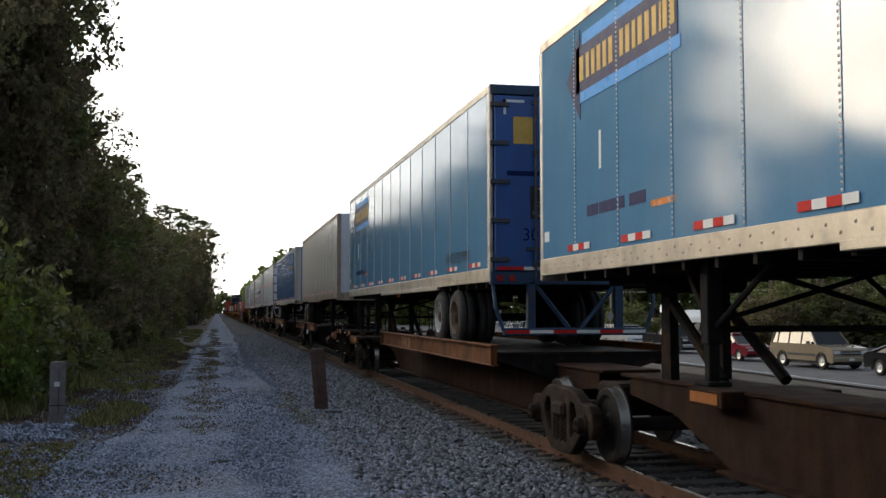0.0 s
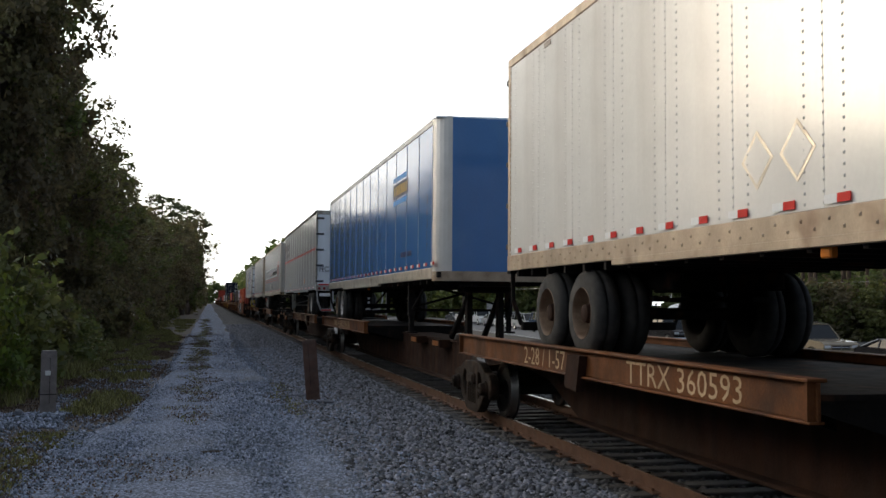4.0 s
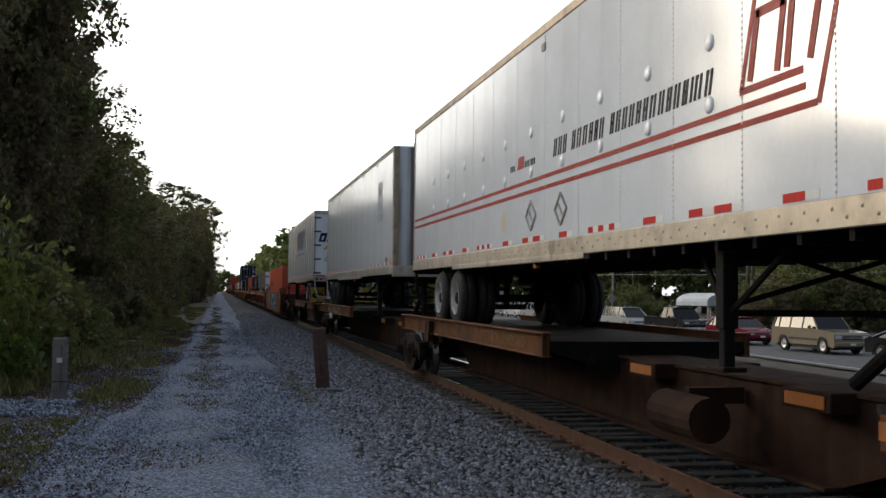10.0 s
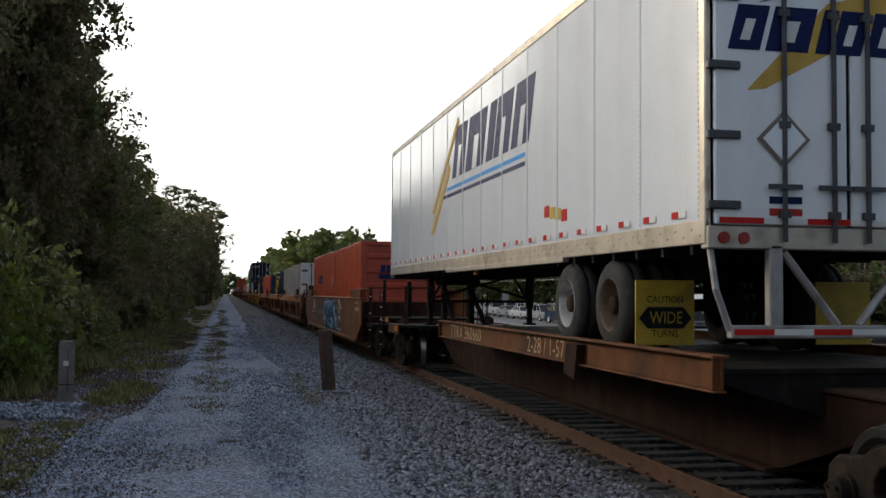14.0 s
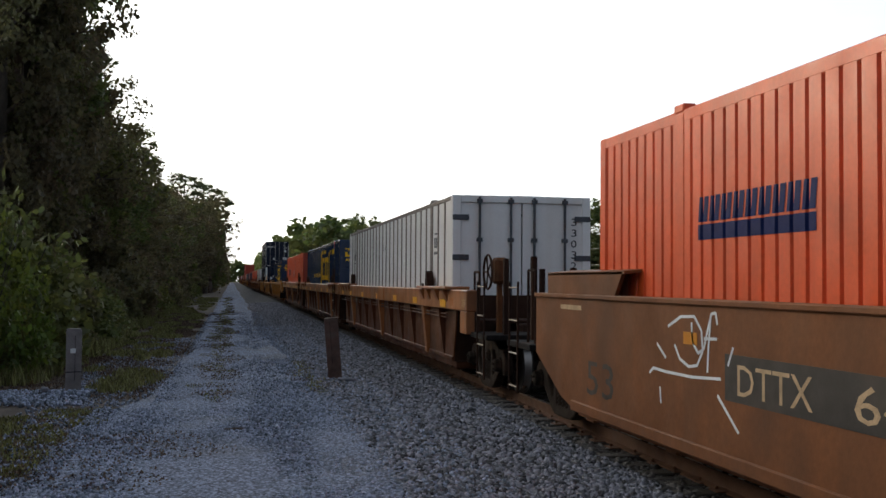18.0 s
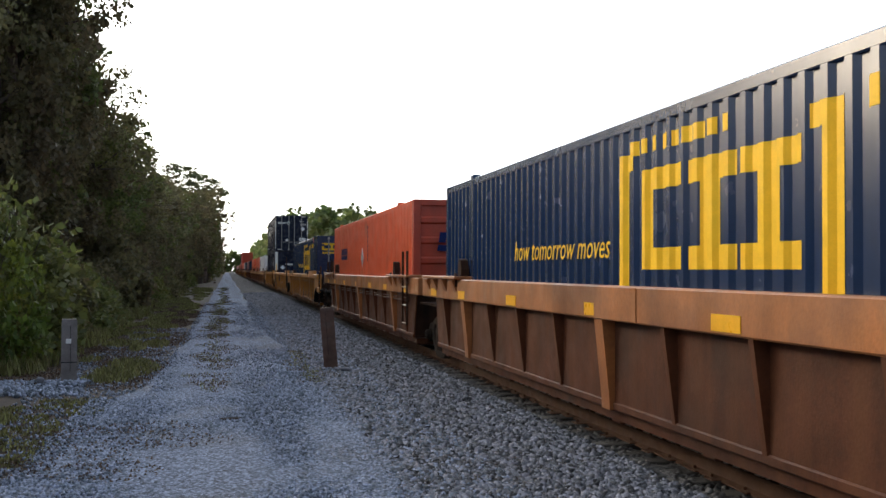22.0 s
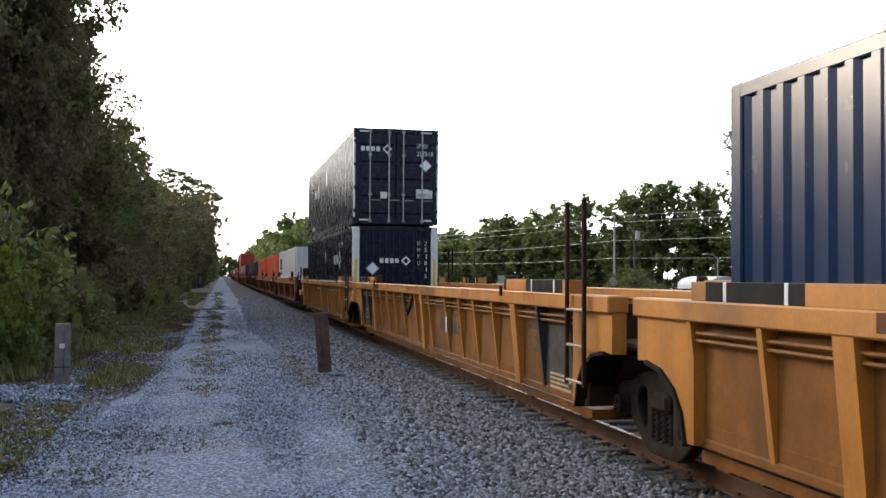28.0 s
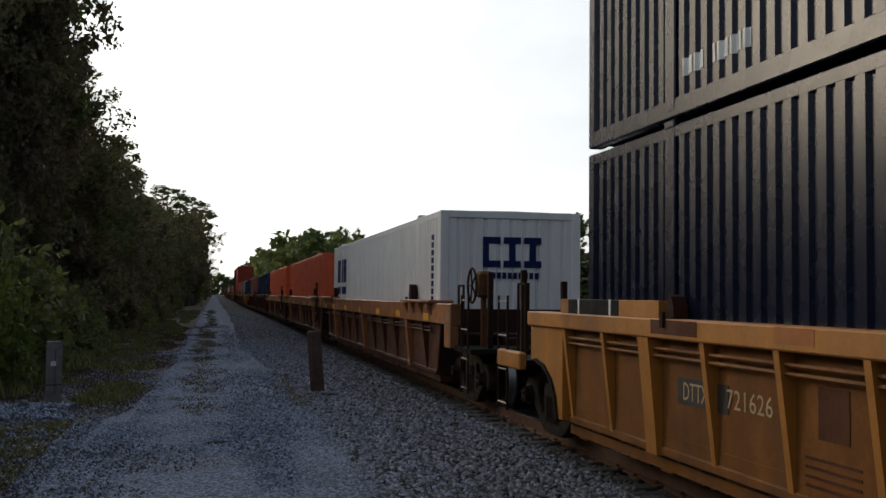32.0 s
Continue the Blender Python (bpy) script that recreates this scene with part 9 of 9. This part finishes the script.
blades("leaf_litter", [(q[0] + 0.25, q[1], 0.5, 0.5) for q in patchy], 120, 0.025, "dead_leaf", "brown dead grass between the green patches", 67)
blades("lane_grass", strip, 150, 0.05, "grass", "thin grass tufts along the middle of the lane", 62, 0.025)
blades("weeds", [(-3.5 - rng.uniform(0, 0.5), y, 0.5, 0.9) for y in np.arange(20, 90, 1.3)], 260, 0.32, "grass", "weeds before the wood", 64)
litter = [(-2.2 - rng.uniform(-0.8, 1.5), y, 0.6, 1.2) for y in np.arange(18, 60, 0.6)]
lane_litter = [(-1.4, 11.3, 0.8, 0.5), (-0.9, 12.4, 0.6, 0.6), (-0.5, 11.5, 0.6, 0.5), (-1.9, 12.3, 0.5, 0.6), (-0.2, 20.5, 0.45, 1.2), (-0.3, 17.6, 0.4, 0.9), (-0.2, 24, 0.3, 1.5), (-0.25, 30, 0.3, 2.5), (-1.6, 10.4, 0.9, 0.5), (-1.1, 9.8, 0.6, 0.5), (-2.1, 10.2, 0.5, 0.6)]
lane_litter += [(q[0] + rng.uniform(-0.3, 0.3), q[1], q[2] * 1.3, q[3]) for q in strip]
blades("leaf_litter", lane_litter, 170, 0.022, "dead_leaf", "brown dead grass on the gravel", 65, 0.045)
blades("leaf_litter", litter, 330, 0.035, "dead_leaf", "brown leaf litter and dead grass", 63)
scatter_stones("verge_ridge", 1500, (-4.9, -2.2, 16.2, 18.4), 0.055, "pebble", "low ridge of pale gravel beside the post", lambda x, y: 0.07 * math.exp(-((y - 17.3 - 0.25 * math.sin(x * 2.3)) / 0.55) ** 2) * (0.55 + 0.45 * math.sin(x * 4.1 + y)), 8, 1.0)
for x, y, sx, sy, sz, a in ((2.14, 18.7, 0.24, 0.10, 0.06, 20), (2.0, 18.9, 0.12, 0.08, 0.05, -30), (-2.95, 17.6, 0.12, 0.1, 0.08, 10)):
    solid("pale_stone", Geo().box(-sx / 2, sx / 2, -sy / 2, sy / 2, 0, sz, 0.02), "stone", "flat pale stone lying on the gravel", "stone", "pale stones", at=pose(x, y, 0.06, 4, 6, a))
solid("stick", Geo().tube([(-0.13, 0, 0.03), (0.0, 0.02, 0.035), (0.13, -0.01, 0.03)], 0.022), "bark", "short dark stick lying on the gravel lane", "stick", at=pose(0.06, 13.08, 0.0, 0, 0, 8))
solid("stick", Geo().tube([(-0.22, 0, 0.03), (0.0, 0.01, 0.04), (0.24, -0.02, 0.05)], 0.014), "stone", "pale twig lying beside the post", "stick", at=pose(1.66, 20.3, 0.03, 0, 0, 12))


# ---- the road beyond the train ----
ROAD_Z = -0.90
for nm, x0, x1 in (("road_near", 24.0, 35.2), ("road_far", 44.0, 54.0)):
    g = Geo()
    cuts = list(range(-120, 320, 10))
    g.v = [(x0 + (x1 - x0) * i / 6 + 0.045 * (y - 45), y, ROAD_Z) for y in cuts for i in range(7)]
    g.f = [(j * 7 + i, j * 7 + i + 1, (j + 1) * 7 + i + 1, (j + 1) * 7 + i) for j in range(len(cuts) - 1) for i in range(6)]
    solid(nm, g, "asphalt", "grey worn asphalt road beyond the railway", "road", "", "structure")
g = Geo()
for i in range(60):
    y = -60 + i * 5
    g.box(31.2 + 0.045 * (y - 45), 31.33 + 0.045 * (y - 45), y, y + 2.4, ROAD_Z + 0.002, ROAD_Z + 0.006)
solid("lane_marks", g, "road_paint", "worn white lane marks on the road", "road marking", "", "stuff")
g = Geo()
for x in (24.6, 34.6):
    g.add([(x + 0.045 * -165, -120, ROAD_Z + 0.005), (x + 0.14 + 0.045 * -165, -120, ROAD_Z + 0.005), (x + 0.14 + 0.045 * 265, 310, ROAD_Z + 0.005), (x + 0.045 * 265, 310, ROAD_Z + 0.005)], [(0, 1, 2, 3)])
solid("edge_lines", g, "road_paint", "worn white edge lines on the road", "road marking", "", "structure")

M["glass_dark"] = material("tinted_car_glass", (0.012, 0.014, 0.016), 0.08, 0, 0.1, 2, spec=0.35, rough_var=0.02)
M["chrome"] = material("chrome_trim", (0.70, 0.70, 0.71), 0.12, 1.0, 0.05, 2)
M["headlamp"] = material("clear_headlamp", (0.75, 0.76, 0.78), 0.1, 0.2, 0.05, 2)
M["plastic"] = material("dark_grey_plastic", (0.03, 0.03, 0.032), 0.6, 0, 0.15, 3)


def car_paint(name, col):
    M[name] = material(name, col, 0.14, 0.0, 0.04, 1, None, 0, 1.2, None, 0, 0, 1, rough_var=0.03)


for n_, c_ in (("car_gold", (0.26, 0.21, 0.145)), ("car_red", (0.17, 0.010, 0.020)), ("car_black", (0.012, 0.012, 0.014)), ("car_silver", (0.42, 0.42, 0.42)), ("car_white", (0.72, 0.72, 0.71)),
               ("car_grey", (0.12, 0.13, 0.14)), ("car_beige", (0.48, 0.44, 0.36)), ("car_blue", (0.03, 0.05, 0.09))):
    car_paint(n_, c_)
# side outlines, from the front bumper (0) to the tail (1): lower body top line and cabin, heights in metres
SHAPES = {
    "suv": dict(L=5.2, W=1.98, body=[(0.0, 0.55), (0.0, 0.95), (0.03, 1.06), (0.24, 1.16), (0.30, 1.20), (0.99, 1.20), (1.0, 0.55)], cab=[(0.26, 1.18), (0.38, 1.86), (0.42, 1.90), (0.94, 1.90), (0.985, 1.18)],
                pillars=(0.50, 0.70, 0.88), wheel=0.39, ax=(0.175, 0.79)),
    "wagon": dict(L=4.6, W=1.78, body=[(0.0, 0.45), (0.0, 0.72), (0.04, 0.82), (0.25, 0.98), (0.99, 1.02), (1.0, 0.45)], cab=[(0.23, 0.97), (0.40, 1.46), (0.46, 1.52), (0.86, 1.50), (0.98, 1.02)],
                  pillars=(0.52, 0.70, 0.86), wheel=0.32, ax=(0.19, 0.79)),
    "pickup": dict(L=5.8, W=2.02, body=[(0.0, 0.55), (0.0, 1.02), (0.03, 1.12), (0.23, 1.20), (0.27, 1.22), (0.995, 1.22), (1.0, 0.60)], cab=[(0.24, 1.20), (0.33, 1.82), (0.37, 1.88), (0.56, 1.88), (0.61, 1.22)],
                   pillars=(0.44, 0.58), wheel=0.40, ax=(0.165, 0.77)),
    "minivan": dict(L=5.1, W=1.95, body=[(0.0, 0.45), (0.0, 0.75), (0.05, 0.90), (0.19, 1.02), (0.99, 1.10), (1.0, 0.45)], cab=[(0.15, 1.0), (0.34, 1.66), (0.40, 1.74), (0.93, 1.74), (0.985, 1.10)],
                    pillars=(0.42, 0.62, 0.84), wheel=0.33, ax=(0.18, 0.77)),
    "boxcar": dict(L=3.95, W=1.69, body=[(0.0, 0.45), (0.0, 0.80), (0.03, 0.92), (0.20, 1.00), (0.99, 1.02), (1.0, 0.45)], cab=[(0.21, 0.99), (0.30, 1.58), (0.34, 1.64), (0.95, 1.64), (0.985, 1.02)],
                   pillars=(0.44, 0.66, 0.86), wheel=0.31, ax=(0.18, 0.82)),
    "coupe": dict(L=4.8, W=1.92, body=[(0.0, 0.40), (0.0, 0.70), (0.03, 0.82), (0.34, 0.96), (0.94, 1.02), (1.0, 0.90), (1.0, 0.42)], cab=[(0.33, 0.95), (0.49, 1.32), (0.55, 1.37), (0.70, 1.34), (0.88, 1.02)],
                  pillars=(0.56, 0.68), wheel=0.35, ax=(0.18, 0.79)),
    "sedan": dict(L=4.8, W=1.82, body=[(0.0, 0.42), (0.0, 0.72), (0.04, 0.82), (0.28, 0.95), (0.84, 1.02), (0.99, 0.98), (1.0, 0.44)], cab=[(0.27, 0.94), (0.42, 1.40), (0.48, 1.45), (0.68, 1.44), (0.85, 1.02)],
                  pillars=(0.50, 0.66), wheel=0.33, ax=(0.19, 0.79)),
}
_cars = {}


def car_kit(shape):
    if shape in _cars:
        return _cars[shape]
    q = SHAPES[shape]
    L, W = q["L"], q["W"]
    k = {}
    # body with wheel arches: outline cut by arcs, narrower at the top edge
    pts = [(a * L, z) for a, z in q["body"]]
    bottom = []
    for a in q["ax"][::-1]:
        r = q["wheel"] * 1.16
        for i in range(9):
            t = math.pi * i / 8
            bottom.append((a * L + r * math.cos(t), max(0.32, q["wheel"] + r * math.sin(t) * 0.98)))
    outline = pts[1:-1] + [(L, 0.42), (L * 0.99, 0.32)] + bottom + [(L * 0.01, 0.32), (0, 0.42)]
    g = Geo()
    for s in (-1, 1):
        g.prism(outline, "x", s * (W / 2 - 0.10), s * W / 2)
    top = pts[1:-1]
    g.prism(top + [(L, 0.42), (0, 0.42)], "x", -W / 2 + 0.10, W / 2 - 0.10)
    k["body"] = g
    cab = [(a * L, z) for a, z in q["cab"]]
    roof = [p for p in cab if p[1] > cab[0][1] + 0.25]
    zb, zr = cab[0][1], max(p[1] for p in cab)
    ins = 0.16
    # glass house tapers inwards to the roof
    g = Geo()
    n = len(cab)
    vs = []
    for s in (-1, 1):
        for y, z in cab:
            t = (z - zb) / (zr - zb)
            vs.append((s * (W / 2 - 0.05 - ins * t), y, z))
    g.convex(vs, [tuple(range(n)), tuple(range(n, 2 * n))] + [(i, (i + 1) % n, n + (i + 1) % n, n + i) for i in range(n)])
    k["glass"] = g
    g = Geo()
    w = W / 2 - 0.05 - ins
    a, b = roof[0], roof[-1]
    g.prism([(-w - 0.02, zr - 0.05), (w + 0.02, zr - 0.05), (w - 0.05, zr + 0.015), (-w + 0.05, zr + 0.015)], "y", a[0] - 0.03, b[0] + 0.03)
    k["roof"] = g
    k["pillars"] = []
    ends = [(cab[0], cab[1], 0.07), (cab[-1], cab[-2], 0.12)]
    for s in (-1, 1):
        for p0, p1, th in ends:
            k["pillars"].append(Geo().cyl((s * (W / 2 - 0.055), p0[0], p0[1]), (s * (w + 0.01), p1[0], p1[1]), th * 0.55, th * 0.5, 6))
        for a_ in q["pillars"]:
            k["pillars"].append(Geo().cyl((s * (W / 2 - 0.055), a_ * L, zb), (s * (w + 0.01), a_ * L, zr - 0.02), 0.045, 0.04, 6))
    _cars[shape] = k
    for key in ("body", "glass", "roof"):
        k[key + "_geo"] = k[key]
    return k


def vehicle(shape, paint, x, y, turn, label, category, grille="chrome", extra=None):
    """A road vehicle; its nose points to -y before the turn."""
    q, k = SHAPES[shape], car_kit(shape)
    L, W = q["L"], q["W"]
    ob = thing(category.replace(" ", "_"), label, category, "vehicles on the road", at=pose(x, y, ROAD_Z, 0, 0, turn))
    shift = Matrix.Translation((0, -L / 2, 0))

    def put(name, geo, mat, parent=ob, label=""):
        p = part(name, geo, mat, parent, label)
        if parent is ob:
            p.matrix_basis = shift
        return p

    put("body", k["body_geo"], paint)
    put("window_glass", k["glass_geo"], "glass_dark", label="tinted window glass")
    put("roof", k["roof_geo"], paint)
    for p in k["pillars"]:
        put("pillar", p, paint)
    for a in q["ax"]:
        for s in (-1, 1):
            r = q["wheel"]
            g = Geo().lathe([(0, r * 0.62), (s * 0.02, r * 0.7), (0, r * 0.93), (-s * 0.04, r), (-s * 0.17, r), (-s * 0.2, r * 0.9), (-s * 0.2, r * 0.6)], (s * (W / 2 - 0.01), a * L, r), "x", 20)
            t = put("tyre", g, "tyre")
            g = Geo().lathe([(0.0, r * 0.63), (-s * 0.02, r * 0.6), (-s * 0.05, r * 0.3), (s * 0.0, r * 0.16), (s * 0.0, 0.0)], (s * (W / 2 - 0.01), a * L, r), "x", 10)
            part("rim", g, "alu", t)
    hz = q["body"][1][1]
    for s in (-1, 1):
        put("headlamp", Geo().box(s * (W / 2 - 0.42), s * (W / 2 - 0.04), -0.015, 0.12, hz - 0.20, hz - 0.03, 0.03), "headlamp", label="clear headlamp")
        put("tail_lamp", Geo().box(s * (W / 2 - 0.20), s * (W / 2 - 0.03), L - 0.10, L + 0.012, hz - 0.10, hz + 0.16, 0.02), "lamp_red", label="red tail lamp")
        put("mirror", Geo().box(s * (W / 2 - 0.02), s * (W / 2 + 0.16), q["cab"][0][0] * L + 0.42, q["cab"][0][0] * L + 0.54, q["cab"][0][1] + 0.02, q["cab"][0][1] + 0.17, 0.03), paint if shape != "pickup" else "plastic")
        put("door_line", Geo().box(s * (W / 2 - 0.001), s * (W / 2 + 0.003), q["pillars"][0] * L - 0.008, q["pillars"][0] * L + 0.008, 0.46, q["cab"][0][1] - 0.02), "plastic")
        put("door_handle", Geo().box(s * (W / 2), s * (W / 2 + 0.03), q["pillars"][0] * L - 0.30, q["pillars"][0] * L - 0.14, hz + 0.02, hz + 0.06, 0.008), paint)
    put("grille", Geo().box(-W * 0.26, W * 0.26, -0.02, 0.05, hz - 0.24, hz - 0.05, 0.02), "plastic")
    if grille:
        put("grille_trim", Geo().box(-W * 0.27, W * 0.27, -0.03, 0.02, hz - 0.165, hz - 0.13, 0.01).box(-0.03, 0.03, -0.03, 0.02, hz - 0.25, hz - 0.05, 0.01), grille)
    put("bumper", Geo().box(-W / 2 + 0.04, W / 2 - 0.04, -0.08, 0.10, 0.38, 0.62, 0.05), "chrome" if shape == "pickup" else paint)
    put("bumper", Geo().box(-W / 2 + 0.04, W / 2 - 0.04, L - 0.10, L + 0.07, 0.40, 0.64, 0.05), "chrome" if shape == "pickup" else paint)
    put("plate_bar", Geo().box(-0.15, 0.15, -0.09, -0.08, 0.45, 0.55), "logo_white")
    put("underbody", Geo().box(-W / 2 + 0.15, W / 2 - 0.15, 0.3, L - 0.3, 0.22, 0.46), "plastic")
    if shape == "pickup":
        b0, b1 = 0.635 * L, 0.985 * L
        put("bed_floor", Geo().box(-W / 2 + 0.10, W / 2 - 0.10, b0, b1, 1.222, 1.226), "plastic")
        put("bed_rail", Geo().box(-W / 2 + 0.01, -W / 2 + 0.10, b0, b1, 1.22, 1.27, 0.01), paint)
        put("bed_rail", Geo().box(W / 2 - 0.10, W / 2 - 0.01, b0, b1, 1.22, 1.27, 0.01), paint)
    if shape in ("suv", "minivan", "wagon"):
        zr = max(z for a, z in q["cab"])
        for s in (-1, 1):
            put("roof_bar", Geo().tube([(s * (W / 2 - 0.30), 0.46 * L, zr + 0.05), (s * (W / 2 - 0.30), 0.88 * L, zr + 0.05)], 0.02), "plastic")
    if shape == "suv" and extra == "cladding":
        for s in (-1, 1):
            put("side_cladding", Geo().box(s * (W / 2), s * (W / 2 + 0.02), 0.26 * L, 0.70 * L, 0.62, 0.74, 0.008), "plastic")
    return ob


queue = "waiting on the road"
vehicle("coupe", "car_black", 29.3, 38.3, 3, "black sports coupe with bright wheels " + queue, "car")
vehicle("suv", "car_gold", 29.4, 46.1, 3, "gold sport utility vehicle with a roof rack " + queue, "car", extra="cladding")
vehicle("wagon", "car_red", 29.5, 54.2, 3, "dark red station wagon " + queue, "car", None)
vehicle("pickup", "car_black", 30.8, 65.4, 3, "black pickup truck with a chrome grille " + queue, "pickup truck")
vehicle("minivan", "car_silver", 31.3, 75.4, 3, "silver minivan " + queue, "car")
vehicle("boxcar", "car_white", 31.6, 85.4, 3, "white box-shaped small car " + queue, "car")
vehicle("suv", "car_blue", 32.6, 96.0, 3, "dark blue utility vehicle with lit-looking lamps " + queue, "car")
vehicle("minivan", "car_silver", 33.2, 104.5, 3, "silver minivan farther back " + queue, "car")
vehicle("sedan", "car_white", 33.6, 113, 3, "white saloon car " + queue, "car")
vehicle("sedan", "car_silver", 34.2, 121, 3, "silver saloon car " + queue, "car")
vehicle("suv", "car_white", 34.6, 129, 3, "white utility vehicle " + queue, "car")
vehicle("pickup", "car_white", 35.2, 138, 3, "white pickup truck " + queue, "pickup truck")
vehicle("sedan", "car_grey", 35.6, 147, 3, "grey saloon car " + queue, "car")
vehicle("sedan", "car_white", 36.4, 112, 3, "white saloon car in the second lane", "car")
vehicle("minivan", "car_white", 36.9, 122, 3, "white minivan in the second lane", "car")
vehicle("suv", "car_silver", 37.4, 132, 3, "silver utility vehicle in the second lane", "car")

TRAFFIC = []


def passing(shape, paint, t0, y0, speed, x, label, category="car"):
    """A vehicle that drives along the far road; at t0 it is at y0."""
    v = vehicle(shape, paint, x, y0, 3 if speed < 0 else 183, label, category)
    rows = []
    for t in range(0, 33, 4):
        y = y0 + speed * (t - t0)
        rows.append((t, pose(x + 0.045 * (y - 45), y, ROAD_Z, 0, 0, 3 if speed < 0 else 183)))
    TRAFFIC.append((v, rows))


passing("pickup", "car_beige", 2.0, 66, 11, 50.5, "beige pickup truck driving on the far road", "pickup truck")
passing("pickup", "car_white", 2.0, 140, 11, 50.5, "white pickup truck driving on the far road", "pickup truck")
passing("pickup", "car_white", 3.5, 98, 11, 50.5, "white pickup truck driving along the far road", "pickup truck")
passing("pickup", "car_black", 3.5, 88, 11, 50.5, "dark pickup truck driving along the far road", "pickup truck")
passing("minivan", "car_silver", 8.25, 82, -13, 46.5, "silver minivan driving on the far road")
passing("sedan", "car_red", 10.0, 60, -13, 46.5, "red saloon car driving on the far road")
passing("sedan", "car_white", 0.5, 72, 11, 50.5, "white saloon car driving on the far road")

# ---- beyond the road: pale awning, poles, wires, sign ----
M["canvas"] = material("pale_canvas", (0.62, 0.64, 0.66), 0.7, 0, 0.08, 1, DIRT, 0.05, 1.0)
M["pole_wood"] = material("grey_pole_wood", (0.30, 0.28, 0.25), 0.9, 0, 0.2, 2, None, 0, 1, (0.15, 0.13, 0.11), 0.5, 0.4, 20)
M["wire"] = material("pale_wire", (0.35, 0.35, 0.34), 0.5, 0.5, 0.1, 2)
tent = thing("white_shelter", "pale curved-roof shelter standing beyond the road", "shelter", at=pose(57.5, 113, -0.9, 0, 0, 20))
pts = [(3.0 * math.cos(t), 2.0 + 1.0 * math.sin(t)) for t in [math.pi * i / 10 for i in range(11)]]
part("canopy", Geo().prism(pts + [(-3.0, 1.5), (3.0, 1.5)], "y", -2.5, 2.5), "canvas", tent)
for sx in (-2.8, 2.8):
    for sy in (-2.4, 2.4):
        part("leg", Geo().box(sx - 0.06, sx + 0.06, sy - 0.06, sy + 0.06, 0, 1.6), "galv", tent)


def pole(x, y, h, label, arms=2, pale=True):
    p = thing("utility_pole", label, "utility pole", "utility poles", at=pose(x, y, -0.95))
    part("shaft", Geo().cyl((0, 0, -0.2), (0, 0, h), 0.15, 0.10, 10), "pole_wood" if pale else "bark", p)
    for i in range(arms):
        part("crossarm", Geo().box(-0.9, 0.9, -0.05, 0.05, h - 0.5 - i * 1.1, h - 0.4 - i * 1.1, 0.01), "bark", p)
    return p


p = pole(44.0, 110, 10.0, "pale utility pole beyond the road", 1)
p = pole(46.5, 110, 8.8, "dark utility pole with a pale transformer", 1, False)
part("transformer", Geo().cyl((0.3, 0, 7.3), (0.3, 0, 8.2), 0.32, n=14), "galv", p, "pale round transformer")
p = pole(33.0, 132, 6.4, "short dark timber pole beside the road", 0, False)
pole(70.0, 40, 11.5, "pale utility pole beyond the road", 2)
pole(30.0, 175, 9.5, "pale utility pole beside the road", 1)


def sagging(a, b, sag, r=0.022):
    g = Geo()
    pts = []
    for i in range(13):
        t = i / 12
        q = Vector(a).lerp(Vector(b), t)
        q.z -= 4 * sag * t * (1 - t)
        pts.append(tuple(q))
    g.tube(pts, r, 5)
    return g


for i, (za, zb, zc) in enumerate(((9.0, 10.2, 8.4), (8.3, 9.4, 7.7), (6.2, 7.4, 5.8), (4.2, 5.0, 4.2))):
    solid("overhead_wire", sagging((44.0, 110, za - 0.1), (70.0, 40, zb), 0.5), "wire", "pale overhead wire strung between poles", "wire", "overhead wires")
    solid("overhead_wire", sagging((44.0, 110, za - 0.1), (30.0, 175, zc), 0.4), "wire", "pale overhead wire strung between poles", "wire", "overhead wires")
sign = thing("road_sign", "square grey-backed road sign on a post", "sign", "", at=pose(32.8, 118, -0.95, 0, 0, 10))
part("post", Geo().box(-0.03, 0.03, -0.03, 0.03, 0, 3.0), "galv", sign)
part("plate", Geo().box(-0.45, 0.45, -0.05, -0.03, 2.1, 3.0, 0.01), "galv", sign)
sign = thing("road_sign", "diamond-shaped road sign on a post", "sign", "", at=pose(38.3, 96, -0.95, 0, 0, 10))
part("post", Geo().box(-0.03, 0.03, -0.03, 0.03, 0, 2.6), "galv", sign)
part("plate", Geo().prism([(-0.5, 2.4), (0, 1.9), (0.5, 2.4), (0, 2.9)], "y", -0.05, -0.03), "galv", sign)
lamp = thing("street_lamp", "pale street lamp with a curved arm", "street lamp", at=pose(45.5, 88, -0.95))
part("shaft", Geo().cyl((0, 0, 0), (0, 0, 4.6), 0.07, 0.05, 8), "galv", lamp)
part("arm", Geo().tube([(0, 0, 4.6), (-0.4, 0, 5.0), (-1.0, 0, 5.1)], 0.04), "galv", lamp)
part("head", Geo().box(-1.5, -1.0, -0.12, 0.12, 5.02, 5.14, 0.03), "galv", lamp)


# ---- what moves ----
def motions():
    times = [i for i in range(0, 33, 2)]
    for ob, u, x, z in MOVERS:
        walk(ob, [(t, pose(TRACK_X + x, u - run(t), z)) for t in times])
    turns = [k / 15 for k in range(481)]
    for w, y in WHEELS:
        walk(w, [(t, pose(0, y, RAIL_Z + WHEEL_R, math.degrees(run(t) / WHEEL_R))) for t in turns])
    for ob, rows in TRAFFIC:
        walk(ob, rows)


motions()
